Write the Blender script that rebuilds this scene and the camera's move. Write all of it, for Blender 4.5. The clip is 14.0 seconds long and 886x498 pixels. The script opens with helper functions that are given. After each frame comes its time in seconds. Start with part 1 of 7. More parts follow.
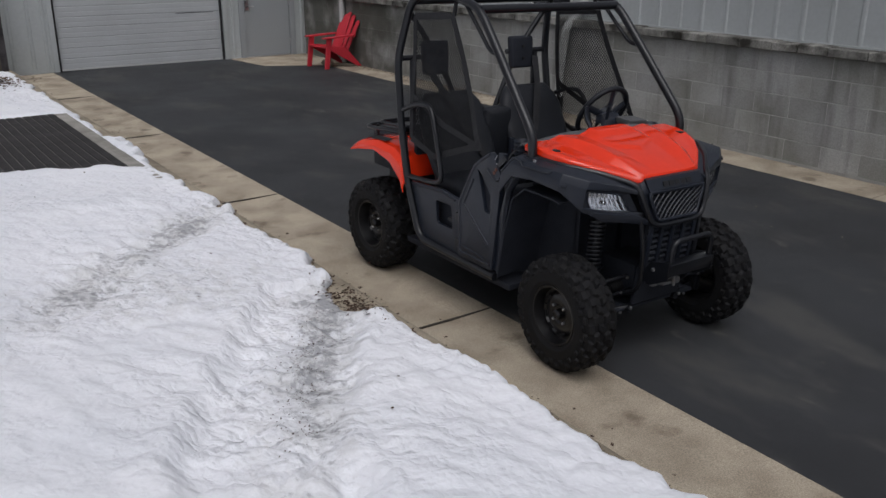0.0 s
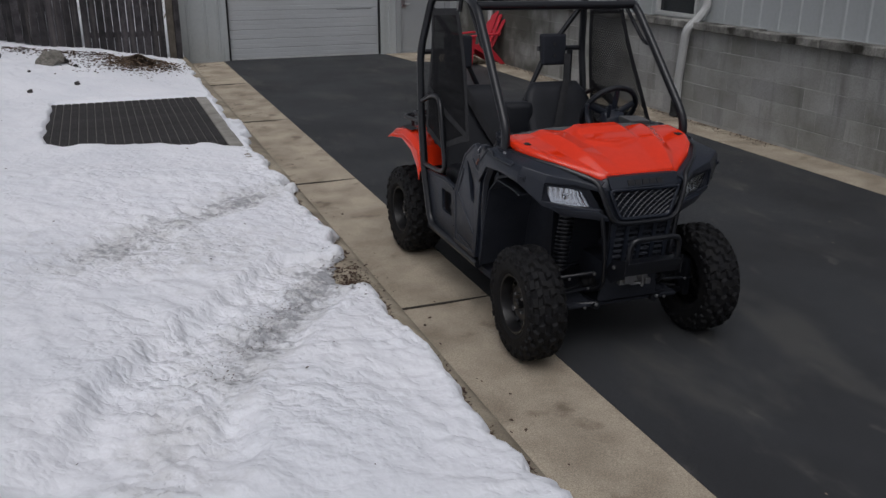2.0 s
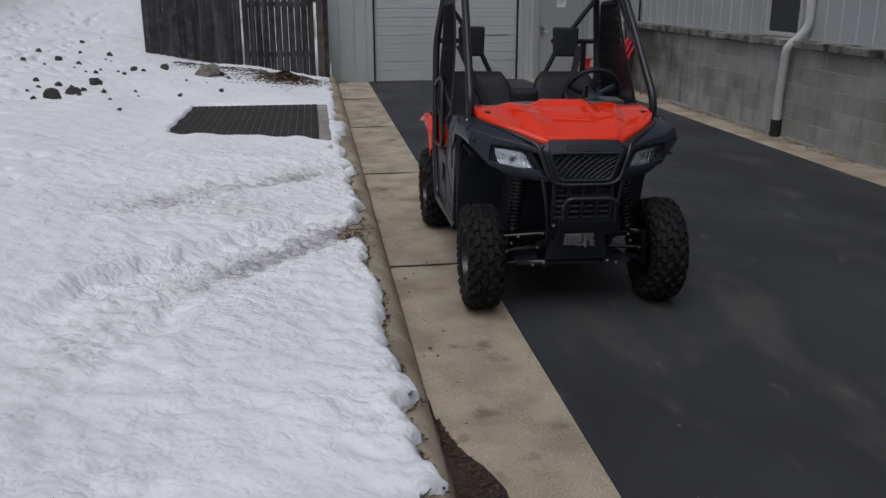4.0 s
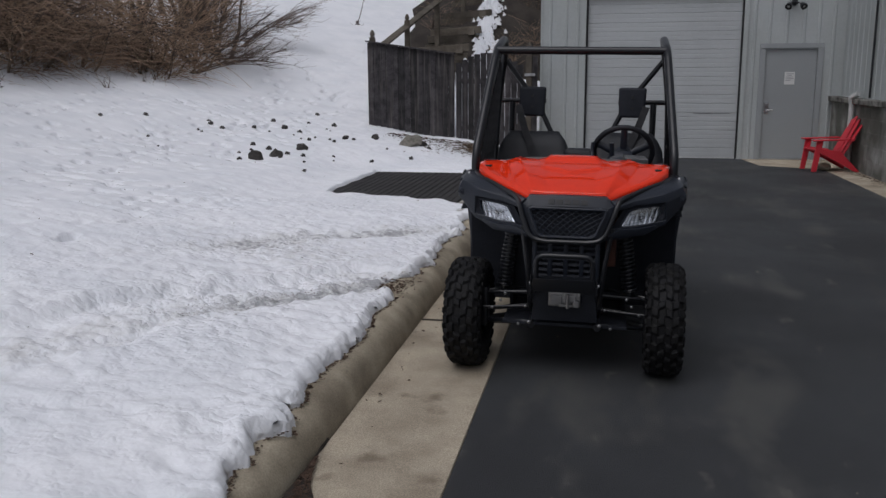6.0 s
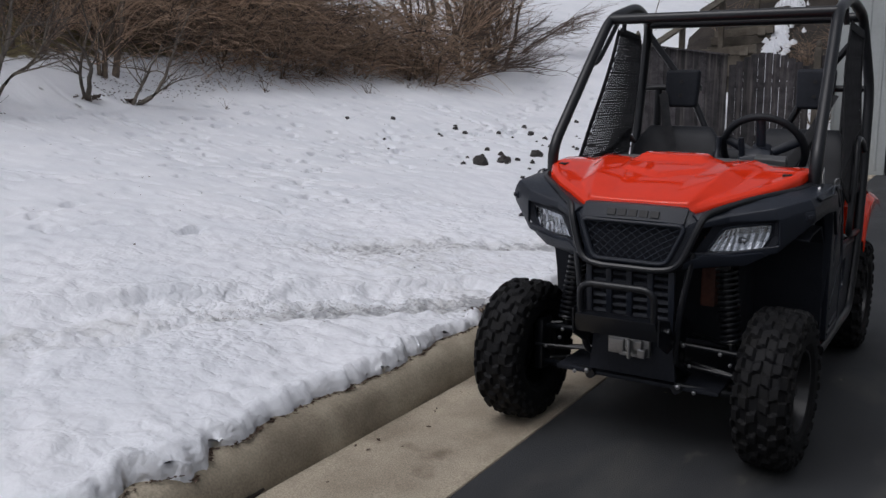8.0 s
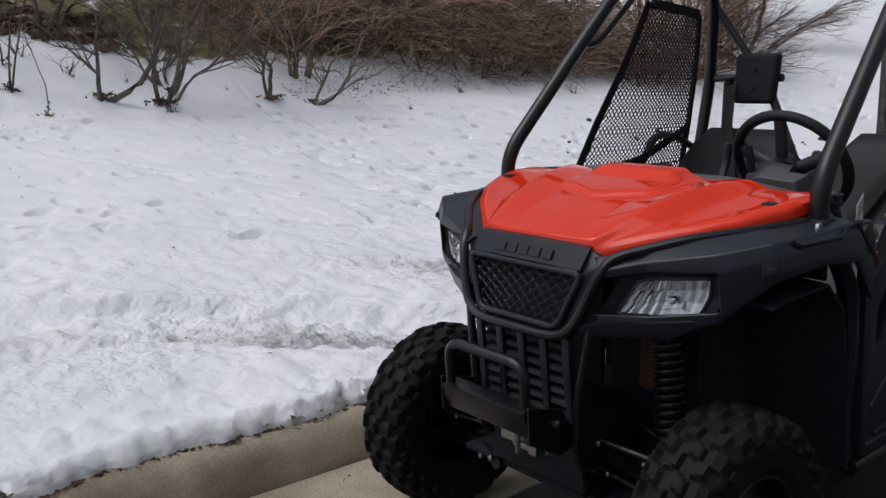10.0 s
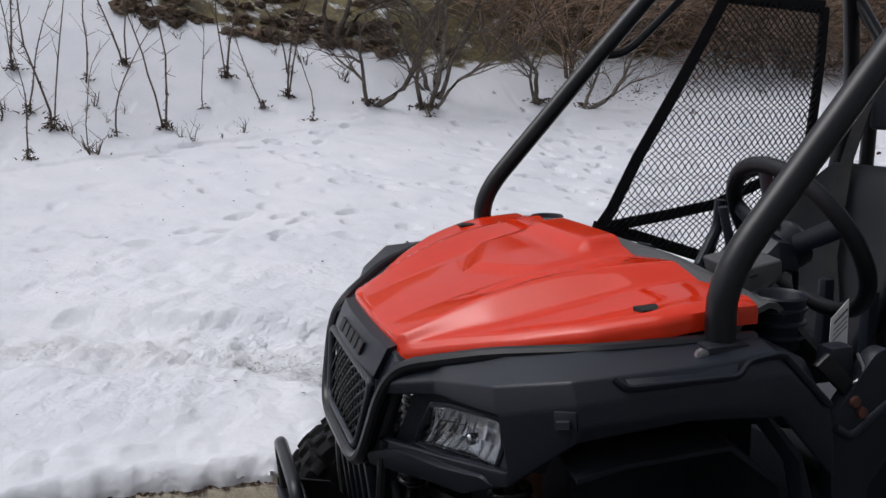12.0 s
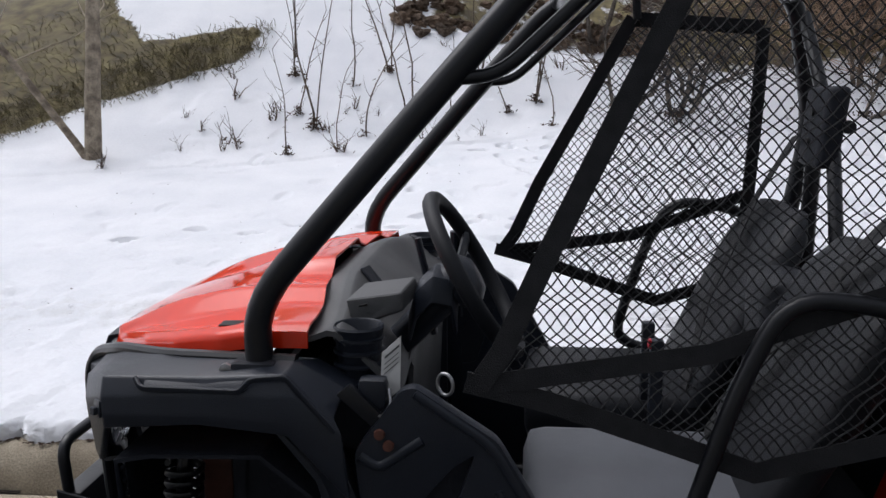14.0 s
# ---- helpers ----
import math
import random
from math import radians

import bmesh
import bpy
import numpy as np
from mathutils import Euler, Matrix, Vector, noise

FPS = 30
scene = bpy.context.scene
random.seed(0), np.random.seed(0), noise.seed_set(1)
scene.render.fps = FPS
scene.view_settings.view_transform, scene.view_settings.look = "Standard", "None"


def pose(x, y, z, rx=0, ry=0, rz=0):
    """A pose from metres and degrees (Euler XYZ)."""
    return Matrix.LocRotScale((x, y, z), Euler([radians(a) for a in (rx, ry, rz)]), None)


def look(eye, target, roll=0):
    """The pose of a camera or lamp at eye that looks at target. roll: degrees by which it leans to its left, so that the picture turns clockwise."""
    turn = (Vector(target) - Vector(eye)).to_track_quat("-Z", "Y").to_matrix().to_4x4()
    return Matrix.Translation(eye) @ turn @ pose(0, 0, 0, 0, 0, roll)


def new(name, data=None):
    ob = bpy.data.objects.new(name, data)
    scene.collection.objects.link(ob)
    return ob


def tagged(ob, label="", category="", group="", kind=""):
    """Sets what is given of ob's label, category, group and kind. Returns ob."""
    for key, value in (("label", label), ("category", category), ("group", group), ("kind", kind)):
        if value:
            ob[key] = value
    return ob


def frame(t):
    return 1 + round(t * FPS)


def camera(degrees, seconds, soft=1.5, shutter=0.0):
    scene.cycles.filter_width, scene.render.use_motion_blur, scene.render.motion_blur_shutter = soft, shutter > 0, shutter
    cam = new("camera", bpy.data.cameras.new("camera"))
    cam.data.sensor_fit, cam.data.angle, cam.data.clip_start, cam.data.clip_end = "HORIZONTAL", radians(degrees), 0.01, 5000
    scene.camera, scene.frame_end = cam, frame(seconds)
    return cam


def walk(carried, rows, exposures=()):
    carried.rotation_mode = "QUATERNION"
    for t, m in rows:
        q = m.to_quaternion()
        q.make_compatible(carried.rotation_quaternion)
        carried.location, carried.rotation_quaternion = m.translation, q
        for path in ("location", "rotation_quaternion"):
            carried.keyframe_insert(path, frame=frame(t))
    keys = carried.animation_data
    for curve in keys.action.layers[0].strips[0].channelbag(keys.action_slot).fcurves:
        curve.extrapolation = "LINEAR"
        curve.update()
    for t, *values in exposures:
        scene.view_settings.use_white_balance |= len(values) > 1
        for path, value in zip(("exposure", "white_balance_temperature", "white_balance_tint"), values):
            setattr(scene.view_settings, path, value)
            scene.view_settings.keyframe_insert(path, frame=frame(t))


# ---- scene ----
cam = camera(54.0, 14.0)
PATH = [
    (0, -3.445, -3.036, 2.133, 70.32, -0.16, -34.86),
    (0.5, -3.238, -3.310, 2.132, 70.40, 0.44, -30.81),
    (1, -3.031, -3.555, 2.176, 70.30, 0.27, -27.20),
    (1.5, -2.793, -3.651, 2.127, 70.33, -0.19, -24.78),
    (2, -2.517, -3.813, 2.125, 70.36, -0.13, -21.25),
    (2.5, -2.290, -4.130, 2.042, 70.45, 0.08, -16.65),
    (5, -0.671, -4.862, 1.712, 74.44, 0.07, -1.07),
    (5.5, -0.207, -4.847, 1.659, 75.36, 0.28, 4.82),
    (6, 0.197, -4.735, 1.623, 78.64, 0.32, 10.70),
    (6.5, 0.470, -4.453, 1.597, 79.13, 0.37, 16.86),
    (7, 0.692, -4.144, 1.512, 79.45, 0.44, 22.20),
    (7.5, 0.946, -3.784, 1.448, 79.68, 0.73, 27.66),
    (8, 1.125, -3.366, 1.426, 79.77, 0.56, 31.89),
    (10.5, 1.652, -1.498, 1.357, 80.24, 0.51, 55.36),
    (11, 1.644, -1.167, 1.350, 80.29, 0.31, 60.92),
    (11.5, 1.622, -0.839, 1.412, 80.28, 0.63, 65.87),
    (12, 1.716, -0.515, 1.440, 80.25, 0.88, 72.95),
    (12.5, 1.785, -0.175, 1.430, 80.29, 0.86, 80.59),
    (13, 1.809, 0.181, 1.461, 80.40, 0.31, 84.88),
    (13.5, 1.946, 0.470, 1.479, 80.43, 0.27, 90.34),
    (14, 1.995, 0.763, 1.498, 80.42, 0.21, 95.72),
]
walk(cam, [(t, pose(*r)) for t, *r in PATH], exposures=[(0.0, -0.54, 6250, 13), (2.5, -0.78, 6200, 13), (5.0, -0.76, 6150, 13), (7.5, -0.68, 6150, 13), (11.0, -0.46, 6200, 13), (12.5, -0.38, 6200, 13), (14.0, -0.08, 6150, 13)])

# ---- sky and light: a bright overcast winter day ----
world = bpy.data.worlds.new("sky")
scene.world = world
world.use_nodes = True
wn = world.node_tree
wn.nodes.clear()
sky = wn.nodes.new("ShaderNodeTexSky")
sky.sky_type = 'NISHITA'
sky.sun_disc = False
sky.sun_elevation = radians(62)
sky.sun_rotation = radians(207)
sky.air_density, sky.dust_density, sky.ozone_density = 1.0, 6.0, 1.0
grey = wn.nodes.new("ShaderNodeHueSaturation")
grey.inputs["Saturation"].default_value = 0.22
bg = wn.nodes.new("ShaderNodeBackground")
bg.inputs["Strength"].default_value = 0.13
wout = wn.nodes.new("ShaderNodeOutputWorld")
wn.links.new(sky.outputs[0], grey.inputs["Color"])
wn.links.new(grey.outputs[0], bg.inputs[0])
wn.links.new(bg.outputs[0], wout.inputs[0])
sun_data = bpy.data.lights.new("sun", 'SUN')
sun_data.energy, sun_data.angle, sun_data.color = 0.8, radians(60), (1.0, 0.97, 0.93)
sun = new("sun", sun_data)
sun.matrix_world = look((0, 0, 20), (4.0, 8.0, 0))


# ---- materials ----
def mat(name, base, rough=0.6, metal=0.0, var=0.25, scale=6.0, fine=60.0, bump=0.15, bump_scale=None, coat=0.0, dark=None, rand=0.0, spec=0.5):
    """A surface with broad stains and fine grain; dark is the colour of the stains; rand varies it from piece to piece."""
    m = bpy.data.materials.new(name)
    m.use_nodes = True
    nt = m.node_tree
    p = nt.nodes["Principled BSDF"]
    p.inputs["Metallic"].default_value = metal
    p.inputs["Coat Weight"].default_value = coat
    p.inputs["Coat Roughness"].default_value = 0.06
    p.inputs["Specular IOR Level"].default_value = spec
    co = nt.nodes.new("ShaderNodeTexCoord")
    n1 = nt.nodes.new("ShaderNodeTexNoise")
    n1.inputs["Scale"].default_value, n1.inputs["Detail"].default_value = scale, 6
    n2 = nt.nodes.new("ShaderNodeTexNoise")
    n2.inputs["Scale"].default_value, n2.inputs["Detail"].default_value = fine, 4
    for n in (n1, n2):
        nt.links.new(co.outputs["Object"], n.inputs["Vector"])
    dk = dark or tuple(c * (1 - var) for c in base)
    mix = nt.nodes.new("ShaderNodeMix")
    mix.data_type = 'RGBA'
    mix.inputs["A"].default_value, mix.inputs["B"].default_value = (*dk, 1), (*base, 1)
    ramp = nt.nodes.new("ShaderNodeMapRange")
    ramp.inputs[1].default_value, ramp.inputs[2].default_value = 0.34, 0.62
    nt.links.new(n1.outputs[0], ramp.inputs[0])
    nt.links.new(ramp.outputs[0], mix.inputs["Factor"])
    gr = nt.nodes.new("ShaderNodeMapRange")
    gr.inputs[1].default_value, gr.inputs[2].default_value = 0.3, 0.7
    gr.inputs[3].default_value, gr.inputs[4].default_value = 1 - var * 0.6, 1 + var * 0.4
    nt.links.new(n2.outputs[0], gr.inputs[0])
    hsv = nt.nodes.new("ShaderNodeHueSaturation")
    nt.links.new(mix.outputs["Result"], hsv.inputs["Color"])
    if rand:
        oi = nt.nodes.new("ShaderNodeObjectInfo")
        rr = nt.nodes.new("ShaderNodeMapRange")
        rr.inputs[3].default_value, rr.inputs[4].default_value = 1 - rand, 1 + rand
        mul = nt.nodes.new("ShaderNodeMath")
        mul.operation = 'MULTIPLY'
        nt.links.new(oi.outputs["Random"], rr.inputs[0])
        nt.links.new(rr.outputs[0], mul.inputs[0])
        nt.links.new(gr.outputs[0], mul.inputs[1])
        nt.links.new(mul.outputs[0], hsv.inputs["Value"])
    else:
        nt.links.new(gr.outputs[0], hsv.inputs["Value"])
    nt.links.new(hsv.outputs[0], p.inputs["Base Color"])
    rg = nt.nodes.new("ShaderNodeMapRange")
    rg.inputs[3].default_value, rg.inputs[4].default_value = min(1, rough * 1.15), rough * 0.85
    nt.links.new(n1.outputs[0], rg.inputs[0])
    nt.links.new(rg.outputs[0], p.inputs["Roughness"])
    if bump:
        nb = n2
        if bump_scale:
            nb = nt.nodes.new("ShaderNodeTexNoise")
            nb.inputs["Scale"].default_value, nb.inputs["Detail"].default_value = bump_scale, 5
            nt.links.new(co.outputs["Object"], nb.inputs["Vector"])
        b = nt.nodes.new("ShaderNodeBump")
        b.inputs["Strength"].default_value, b.inputs["Distance"].default_value = bump, 0.01
        nt.links.new(nb.outputs[0], b.inputs["Height"])
        nt.links.new(b.outputs[0], p.inputs["Normal"])
    return m


def relief(m, distance):
    """How deep the bumps of a material are, in metres."""
    for n in m.node_tree.nodes:
        if n.bl_idname == "ShaderNodeBump":
            n.inputs["Distance"].default_value = distance
        if n.bl_idname == "ShaderNodeTexNoise" and n.inputs["Scale"].default_value == 13:
            n.inputs["Detail"].default_value, n.inputs["Roughness"].default_value = 10, 0.72


def mask_into(m, mask_sockets, colour):
    """Lays a second colour over a material where the mask is 1."""
    nt = m.node_tree
    p = nt.nodes["Principled BSDF"]
    src = p.inputs["Base Color"].links[0].from_socket
    mx = nt.nodes.new("ShaderNodeMix")
    mx.data_type = 'RGBA'
    nt.links.new(src, mx.inputs["A"])
    mx.inputs["B"].default_value = (*colour, 1)
    nt.links.new(mask_sockets, mx.inputs["Factor"])
    nt.links.new(mx.outputs["Result"], p.inputs["Base Color"])
    return mx


def field_mask(m, attribute, noise_scale, soft=0.12):
    """A ragged mask: a painted cover of the ground (where the soil lies bare) broken up by noise."""
    nt = m.node_tree
    at = nt.nodes.new("ShaderNodeAttribute")
    at.attribute_name = attribute
    co = nt.nodes.new("ShaderNodeTexCoord")
    n = nt.nodes.new("ShaderNodeTexNoise")
    n.inputs["Scale"].default_value, n.inputs["Detail"].default_value = noise_scale, 8
    n.inputs["Roughness"].default_value = 0.7
    nt.links.new(co.outputs["Object"], n.inputs["Vector"])
    add = nt.nodes.new("ShaderNodeMath")
    add.operation = 'ADD'
    nt.links.new(at.outputs["Fac"], add.inputs[0])
    nt.links.new(n.outputs[0], add.inputs[1])
    mr = nt.nodes.new("ShaderNodeMapRange")
    mr.inputs[1].default_value, mr.inputs[2].default_value = 1.0 - soft, 1.0 + soft
    nt.links.new(add.outputs[0], mr.inputs[0])
    return mr.outputs[0]


SNOW = mat("snow", (0.815, 0.828, 0.862), 0.75, var=0.05, scale=1.6, fine=45, bump=0.8, bump_scale=13, dark=(0.745, 0.765, 0.805), spec=0.3)
relief(SNOW, 0.019)
ASPHALT = mat("asphalt", (0.0345, 0.0368, 0.0408), 0.66, var=0.8, scale=0.9, fine=160, bump=0.6, bump_scale=200, dark=(0.021, 0.0222, 0.0248))


def dusty(m, scale, low, high, most, colour):
    """Uneven dust and wear over a surface, in soft streaks along it."""
    nt = m.node_tree
    co = nt.nodes.new("ShaderNodeTexCoord")
    mp = nt.nodes.new("ShaderNodeMapping")
    mp.inputs["Scale"].default_value = (1.0, 0.45, 1.0)
    n = nt.nodes.new("ShaderNodeTexNoise")
    n.inputs["Scale"].default_value, n.inputs["Detail"].default_value, n.inputs["Roughness"].default_value = scale, 10, 0.62
    mr = nt.nodes.new("ShaderNodeMapRange")
    for k, v in ((1, low), (2, high), (3, 0.0), (4, most)):
        mr.inputs[k].default_value = v
    nt.links.new(co.outputs["Object"], mp.inputs["Vector"])
    nt.links.new(mp.outputs[0], n.inputs["Vector"])
    nt.links.new(n.outputs[0], mr.inputs[0])
    return mask_into(m, mr.outputs[0], colour)


dusty(ASPHALT, 1.5, 0.53, 0.64, 0.7, (0.068, 0.067, 0.063))
dusty(ASPHALT, 6.0, 0.62, 0.68, 0.5, (0.10, 0.096, 0.088))

CONCRETE = mat("concrete", (0.445, 0.385, 0.295), 0.9, var=0.55, scale=2.6, fine=150, bump=0.6, bump_scale=150, dark=(0.285, 0.238, 0.178), rand=0.06)
KERB = mat("kerb_concrete", (0.40, 0.348, 0.262), 0.9, var=0.35, scale=3.2, fine=110, bump=0.5, bump_scale=120, dark=(0.205, 0.172, 0.125), rand=0.06)
BLOCK = mat("block", (0.372, 0.374, 0.362), 0.9, var=0.3, scale=1.7, fine=90, bump=0.5, bump_scale=140, dark=(0.262, 0.262, 0.238), rand=0.13)
blot_nt = CONCRETE.node_tree
blot_noise = blot_nt.nodes.new("ShaderNodeTexNoise")
blot_noise.inputs["Scale"].default_value, blot_noise.inputs["Detail"].default_value = 4.2, 5
blot_co = blot_nt.nodes.new("ShaderNodeTexCoord")
blot_range = blot_nt.nodes.new("ShaderNodeMapRange")
blot_range.inputs[1].default_value, blot_range.inputs[2].default_value, blot_range.inputs[4].default_value = 0.60, 0.70, 0.7
blot_nt.links.new(blot_co.outputs["Object"], blot_noise.inputs["Vector"])
blot_nt.links.new(blot_noise.outputs[0], blot_range.inputs[0])
mask_into(CONCRETE, blot_range.outputs[0], (0.13, 0.10, 0.07))
MORTAR = mat("mortar", (0.47, 0.465, 0.44), 0.95, var=0.3, scale=3, fine=150, bump=0.4)
LEDGE = mat("ledge_stone", (0.30, 0.295, 0.27), 0.95, var=0.5, scale=4.5, fine=60, bump=0.6, dark=(0.030, 0.028, 0.022), rand=0.25)
SIDING = mat("white_siding", (0.40, 0.425, 0.428), 0.5, var=0.08, scale=0.8, fine=25, bump=0.05, dark=(0.35, 0.372, 0.365))
DOORWHITE = mat("door_paint", (0.425, 0.445, 0.455), 0.5, var=0.06, scale=1.0, fine=40, bump=0.06, dark=(0.385, 0.40, 0.408))
GREYDOOR = mat("grey_door_paint", (0.285, 0.302, 0.31), 0.5, var=0.06, scale=1.2, fine=40, bump=0.05)
SEAL = mat("black_rubber_seal", (0.012, 0.012, 0.013), 0.7)
FENCE = mat("weathered_wood", (0.040, 0.036, 0.039), 0.9, var=0.6, scale=7, fine=40, bump=0.6, dark=(0.014, 0.0128, 0.0142), rand=0.6)
TIMBER = mat("old_timber", (0.125, 0.108, 0.086), 0.9, var=0.4, scale=4, fine=50, bump=0.6, dark=(0.07, 0.058, 0.045), rand=0.25)
DIRT = mat("joint_dirt", (0.05, 0.043, 0.035), 0.95, var=0.3, scale=20, fine=80)
GRASS = mat("dead_grass", (0.16, 0.135, 0.060), 0.85, var=0.5, scale=3, fine=40, bump=0.0, dark=(0.075, 0.062, 0.030))
CLOD = mat("leafy_soil", (0.19, 0.13, 0.085), 0.95, var=0.6, scale=14, fine=70, bump=1.0, dark=(0.085, 0.06, 0.042), rand=0.4)
EARTH = mat("brown_earth", (0.036, 0.028, 0.022), 0.95, var=0.4, scale=3, fine=60, bump=0.8, dark=(0.018, 0.014, 0.011))
BARK = mat("bark", (0.15, 0.115, 0.085), 0.9, var=0.4, scale=8, fine=60, bump=0.5, dark=(0.07, 0.052, 0.04), rand=0.25)
TANBARK = mat("pale_bark", (0.40, 0.335, 0.25), 0.9, var=0.4, scale=9, fine=60, bump=0.5, dark=(0.15, 0.12, 0.09), rand=0.15)
TWIG = mat("twigs", (0.43, 0.30, 0.21), 0.9, var=0.4, scale=0.9, fine=30, bump=0.0, dark=(0.29, 0.20, 0.135), rand=0.4)
TWIGDARK = mat("dark_twigs", (0.115, 0.080, 0.060), 0.9, var=0.4, scale=0.9, fine=30, bump=0.0, dark=(0.06, 0.043, 0.034), rand=0.4)
GREYBARK = mat("grey_bark", (0.17, 0.145, 0.12), 0.9, var=0.5, scale=7, fine=50, bump=0.6, dark=(0.075, 0.062, 0.05), rand=0.2)
LEAF = mat("dead_leaves", (0.085, 0.052, 0.034), 0.9, var=0.5, scale=20, fine=60, bump=0.2, dark=(0.05, 0.028, 0.018))
ROCK = mat("rock", (0.055, 0.050, 0.046), 0.9, var=0.4, scale=9, fine=60, bump=0.7, dark=(0.028, 0.026, 0.025), rand=0.3)
PALEROCK = mat("pale_rock", (0.23, 0.215, 0.185), 0.9, var=0.4, scale=7, fine=60, bump=0.6, dark=(0.12, 0.115, 0.10))
PITEDGE = mat("pit_edge_concrete", (0.34, 0.325, 0.295), 0.92, var=0.3, scale=3, fine=90, bump=0.4, dark=(0.20, 0.19, 0.17))
MATRUB = mat("rubber_mat", (0.022, 0.020, 0.020), 0.75, var=0.3, scale=4, fine=80, bump=0.3)
CHAIRRED = mat("red_plastic", (0.55, 0.028, 0.045), 0.45, var=0.12, scale=5, fine=50, bump=0.05)
PVC = mat("white_pvc", (0.50, 0.51, 0.50), 0.4, var=0.1, scale=3, fine=30, bump=0.03)
PAPER = mat("paper", (0.66, 0.66, 0.65), 0.8, var=0.03)
INK = mat("print_grey", (0.28, 0.28, 0.3), 0.8, var=0.03)
STEEL = mat("steel", (0.45, 0.45, 0.46), 0.32, 1.0, var=0.2, scale=12, fine=80)
CASTALU = mat("cast_aluminium", (0.42, 0.42, 0.42), 0.5, 0.85, var=0.3, scale=20, fine=90, bump=0.2)
RED = mat("red_paint", (0.76, 0.036, 0.007), 0.05, var=0.05, scale=5, fine=30, bump=0.06, bump_scale=8, spec=0.5)
PLASTIC = mat("black_plastic", (0.0142, 0.0180, 0.0276), 0.35, var=0.2, scale=7, fine=260, bump=0.12, bump_scale=420, spec=0.42)
GREYPLASTIC = mat("grey_plastic", (0.085, 0.087, 0.090), 0.55, var=0.15, scale=7, fine=260, bump=0.12, bump_scale=420)
LINER = mat("liner_plastic", (0.0205, 0.0230, 0.0305), 0.6, var=0.2, scale=9, fine=90, spec=0.2)
TUBE = mat("black_tube_paint", (0.0080, 0.0090, 0.0120), 0.32, var=0.15, scale=12, fine=90, bump=0.04, coat=0.12, spec=0.4)
RUBBER = mat("tyre_rubber", (0.0056, 0.0058, 0.0072), 0.70, var=0.35, scale=16, fine=140, bump=0.25, dark=(0.0080, 0.0078, 0.0078), spec=0.25)
RIMBLACK = mat("wheel_black", (0.008, 0.008, 0.009), 0.33, var=0.2, scale=15, fine=90, bump=0.03, coat=0.2)
VINYL = mat("seat_vinyl", (0.0120, 0.0136, 0.0178), 0.5, var=0.2, scale=8, fine=300, bump=0.2, bump_scale=380, spec=0.3)
# driver's cushion: the sky's sheen on shiny vinyl, put into the base colour
SHEENVINYL = mat("seat_vinyl_sky_sheen", (0.095, 0.101, 0.116), 0.5, var=0.15, scale=8, fine=300, bump=0.2, bump_scale=380)
WEBBING = mat("black_webbing", (0.0125, 0.0130, 0.0155), 0.85, var=0.2, scale=30, fine=400, bump=0.3)
MIRROR = mat("chrome_reflector", (0.62, 0.63, 0.645), 0.22, 1.0, var=0.05, scale=30, fine=60, bump=0.0)
SHOCKRED = mat("rust_orange_plastic", (0.12, 0.042, 0.026), 0.6, var=0.3, scale=20, fine=60)
BADGE = mat("badge_grey", (0.007, 0.007, 0.008), 0.5, var=0.1)
DARKGLASS = mat("dark_window_glass", (0.02, 0.022, 0.025), 0.06, var=0.05, bump=0.0)


def clear_glass():
    m = bpy.data.materials.new("clear_lens")
    m.use_nodes = True
    p = m.node_tree.nodes["Principled BSDF"]
    p.inputs["Base Color"].default_value = (0.95, 0.97, 1, 1)
    p.inputs["Roughness"].default_value = 0.03
    p.inputs["Transmission Weight"].default_value = 1.0
    p.inputs["IOR"].default_value = 1.3
    return m


LENS = clear_glass()


# ---- mesh helpers ----
def mesh_of(name, bm, material, smooth=None):
    bmesh.ops.recalc_face_normals(bm, faces=bm.faces)
    me = bpy.data.meshes.new(name)
    bm.to_mesh(me)
    bm.free()
    me.materials.append(material)
    if smooth:
        me.shade_smooth()
        me.set_sharp_from_angle(angle=radians(smooth))
    return me


def part(name, bm, material, parent=None, label="", smooth=None, at=None):
    """Links a bmesh as one mesh object under a thing or part."""
    me = bm if isinstance(bm, bpy.types.Mesh) else mesh_of(name, bm, material, smooth)
    ob = new(name, me)
    if parent:
        ob.parent = parent
    if at is not None:
        ob.matrix_basis = at
    if label:
        tagged(ob, label)
    return ob


def thing(name, m=None):
    ob = new(name)
    ob.empty_display_size = 0.1
    if m is not None:
        ob.matrix_basis = m
    return ob


def box(bm, lo, hi, bevel=0.0, m=None):
    lo, hi = Vector(lo), Vector(hi)
    vs = bmesh.ops.create_cube(bm, size=1.0, matrix=Matrix.Translation((lo + hi) / 2) @ Matrix.Diagonal((*(hi - lo), 1)))["verts"]
    if bevel:
        es = list({e for v in vs for e in v.link_edges})
        r = bmesh.ops.bevel(bm, geom=es, offset=bevel, segments=2, profile=0.6, affect='EDGES')
        vs = list({v for f in r["faces"] for v in f.verts} | {v for v in vs if v.is_valid})
        seen, stack = set(vs), list(vs)
        while stack:
            for e in stack.pop().link_edges:
                for w in e.verts:
                    if w not in seen:
                        seen.add(w)
                        stack.append(w)
        vs = list(seen)
    if m is not None:
        bmesh.ops.transform(bm, matrix=m, verts=vs)
    return vs


def boxed(lo, hi, bevel=0.0, m=None):
    bm = bmesh.new()
    box(bm, lo, hi, bevel, m)
    return bm


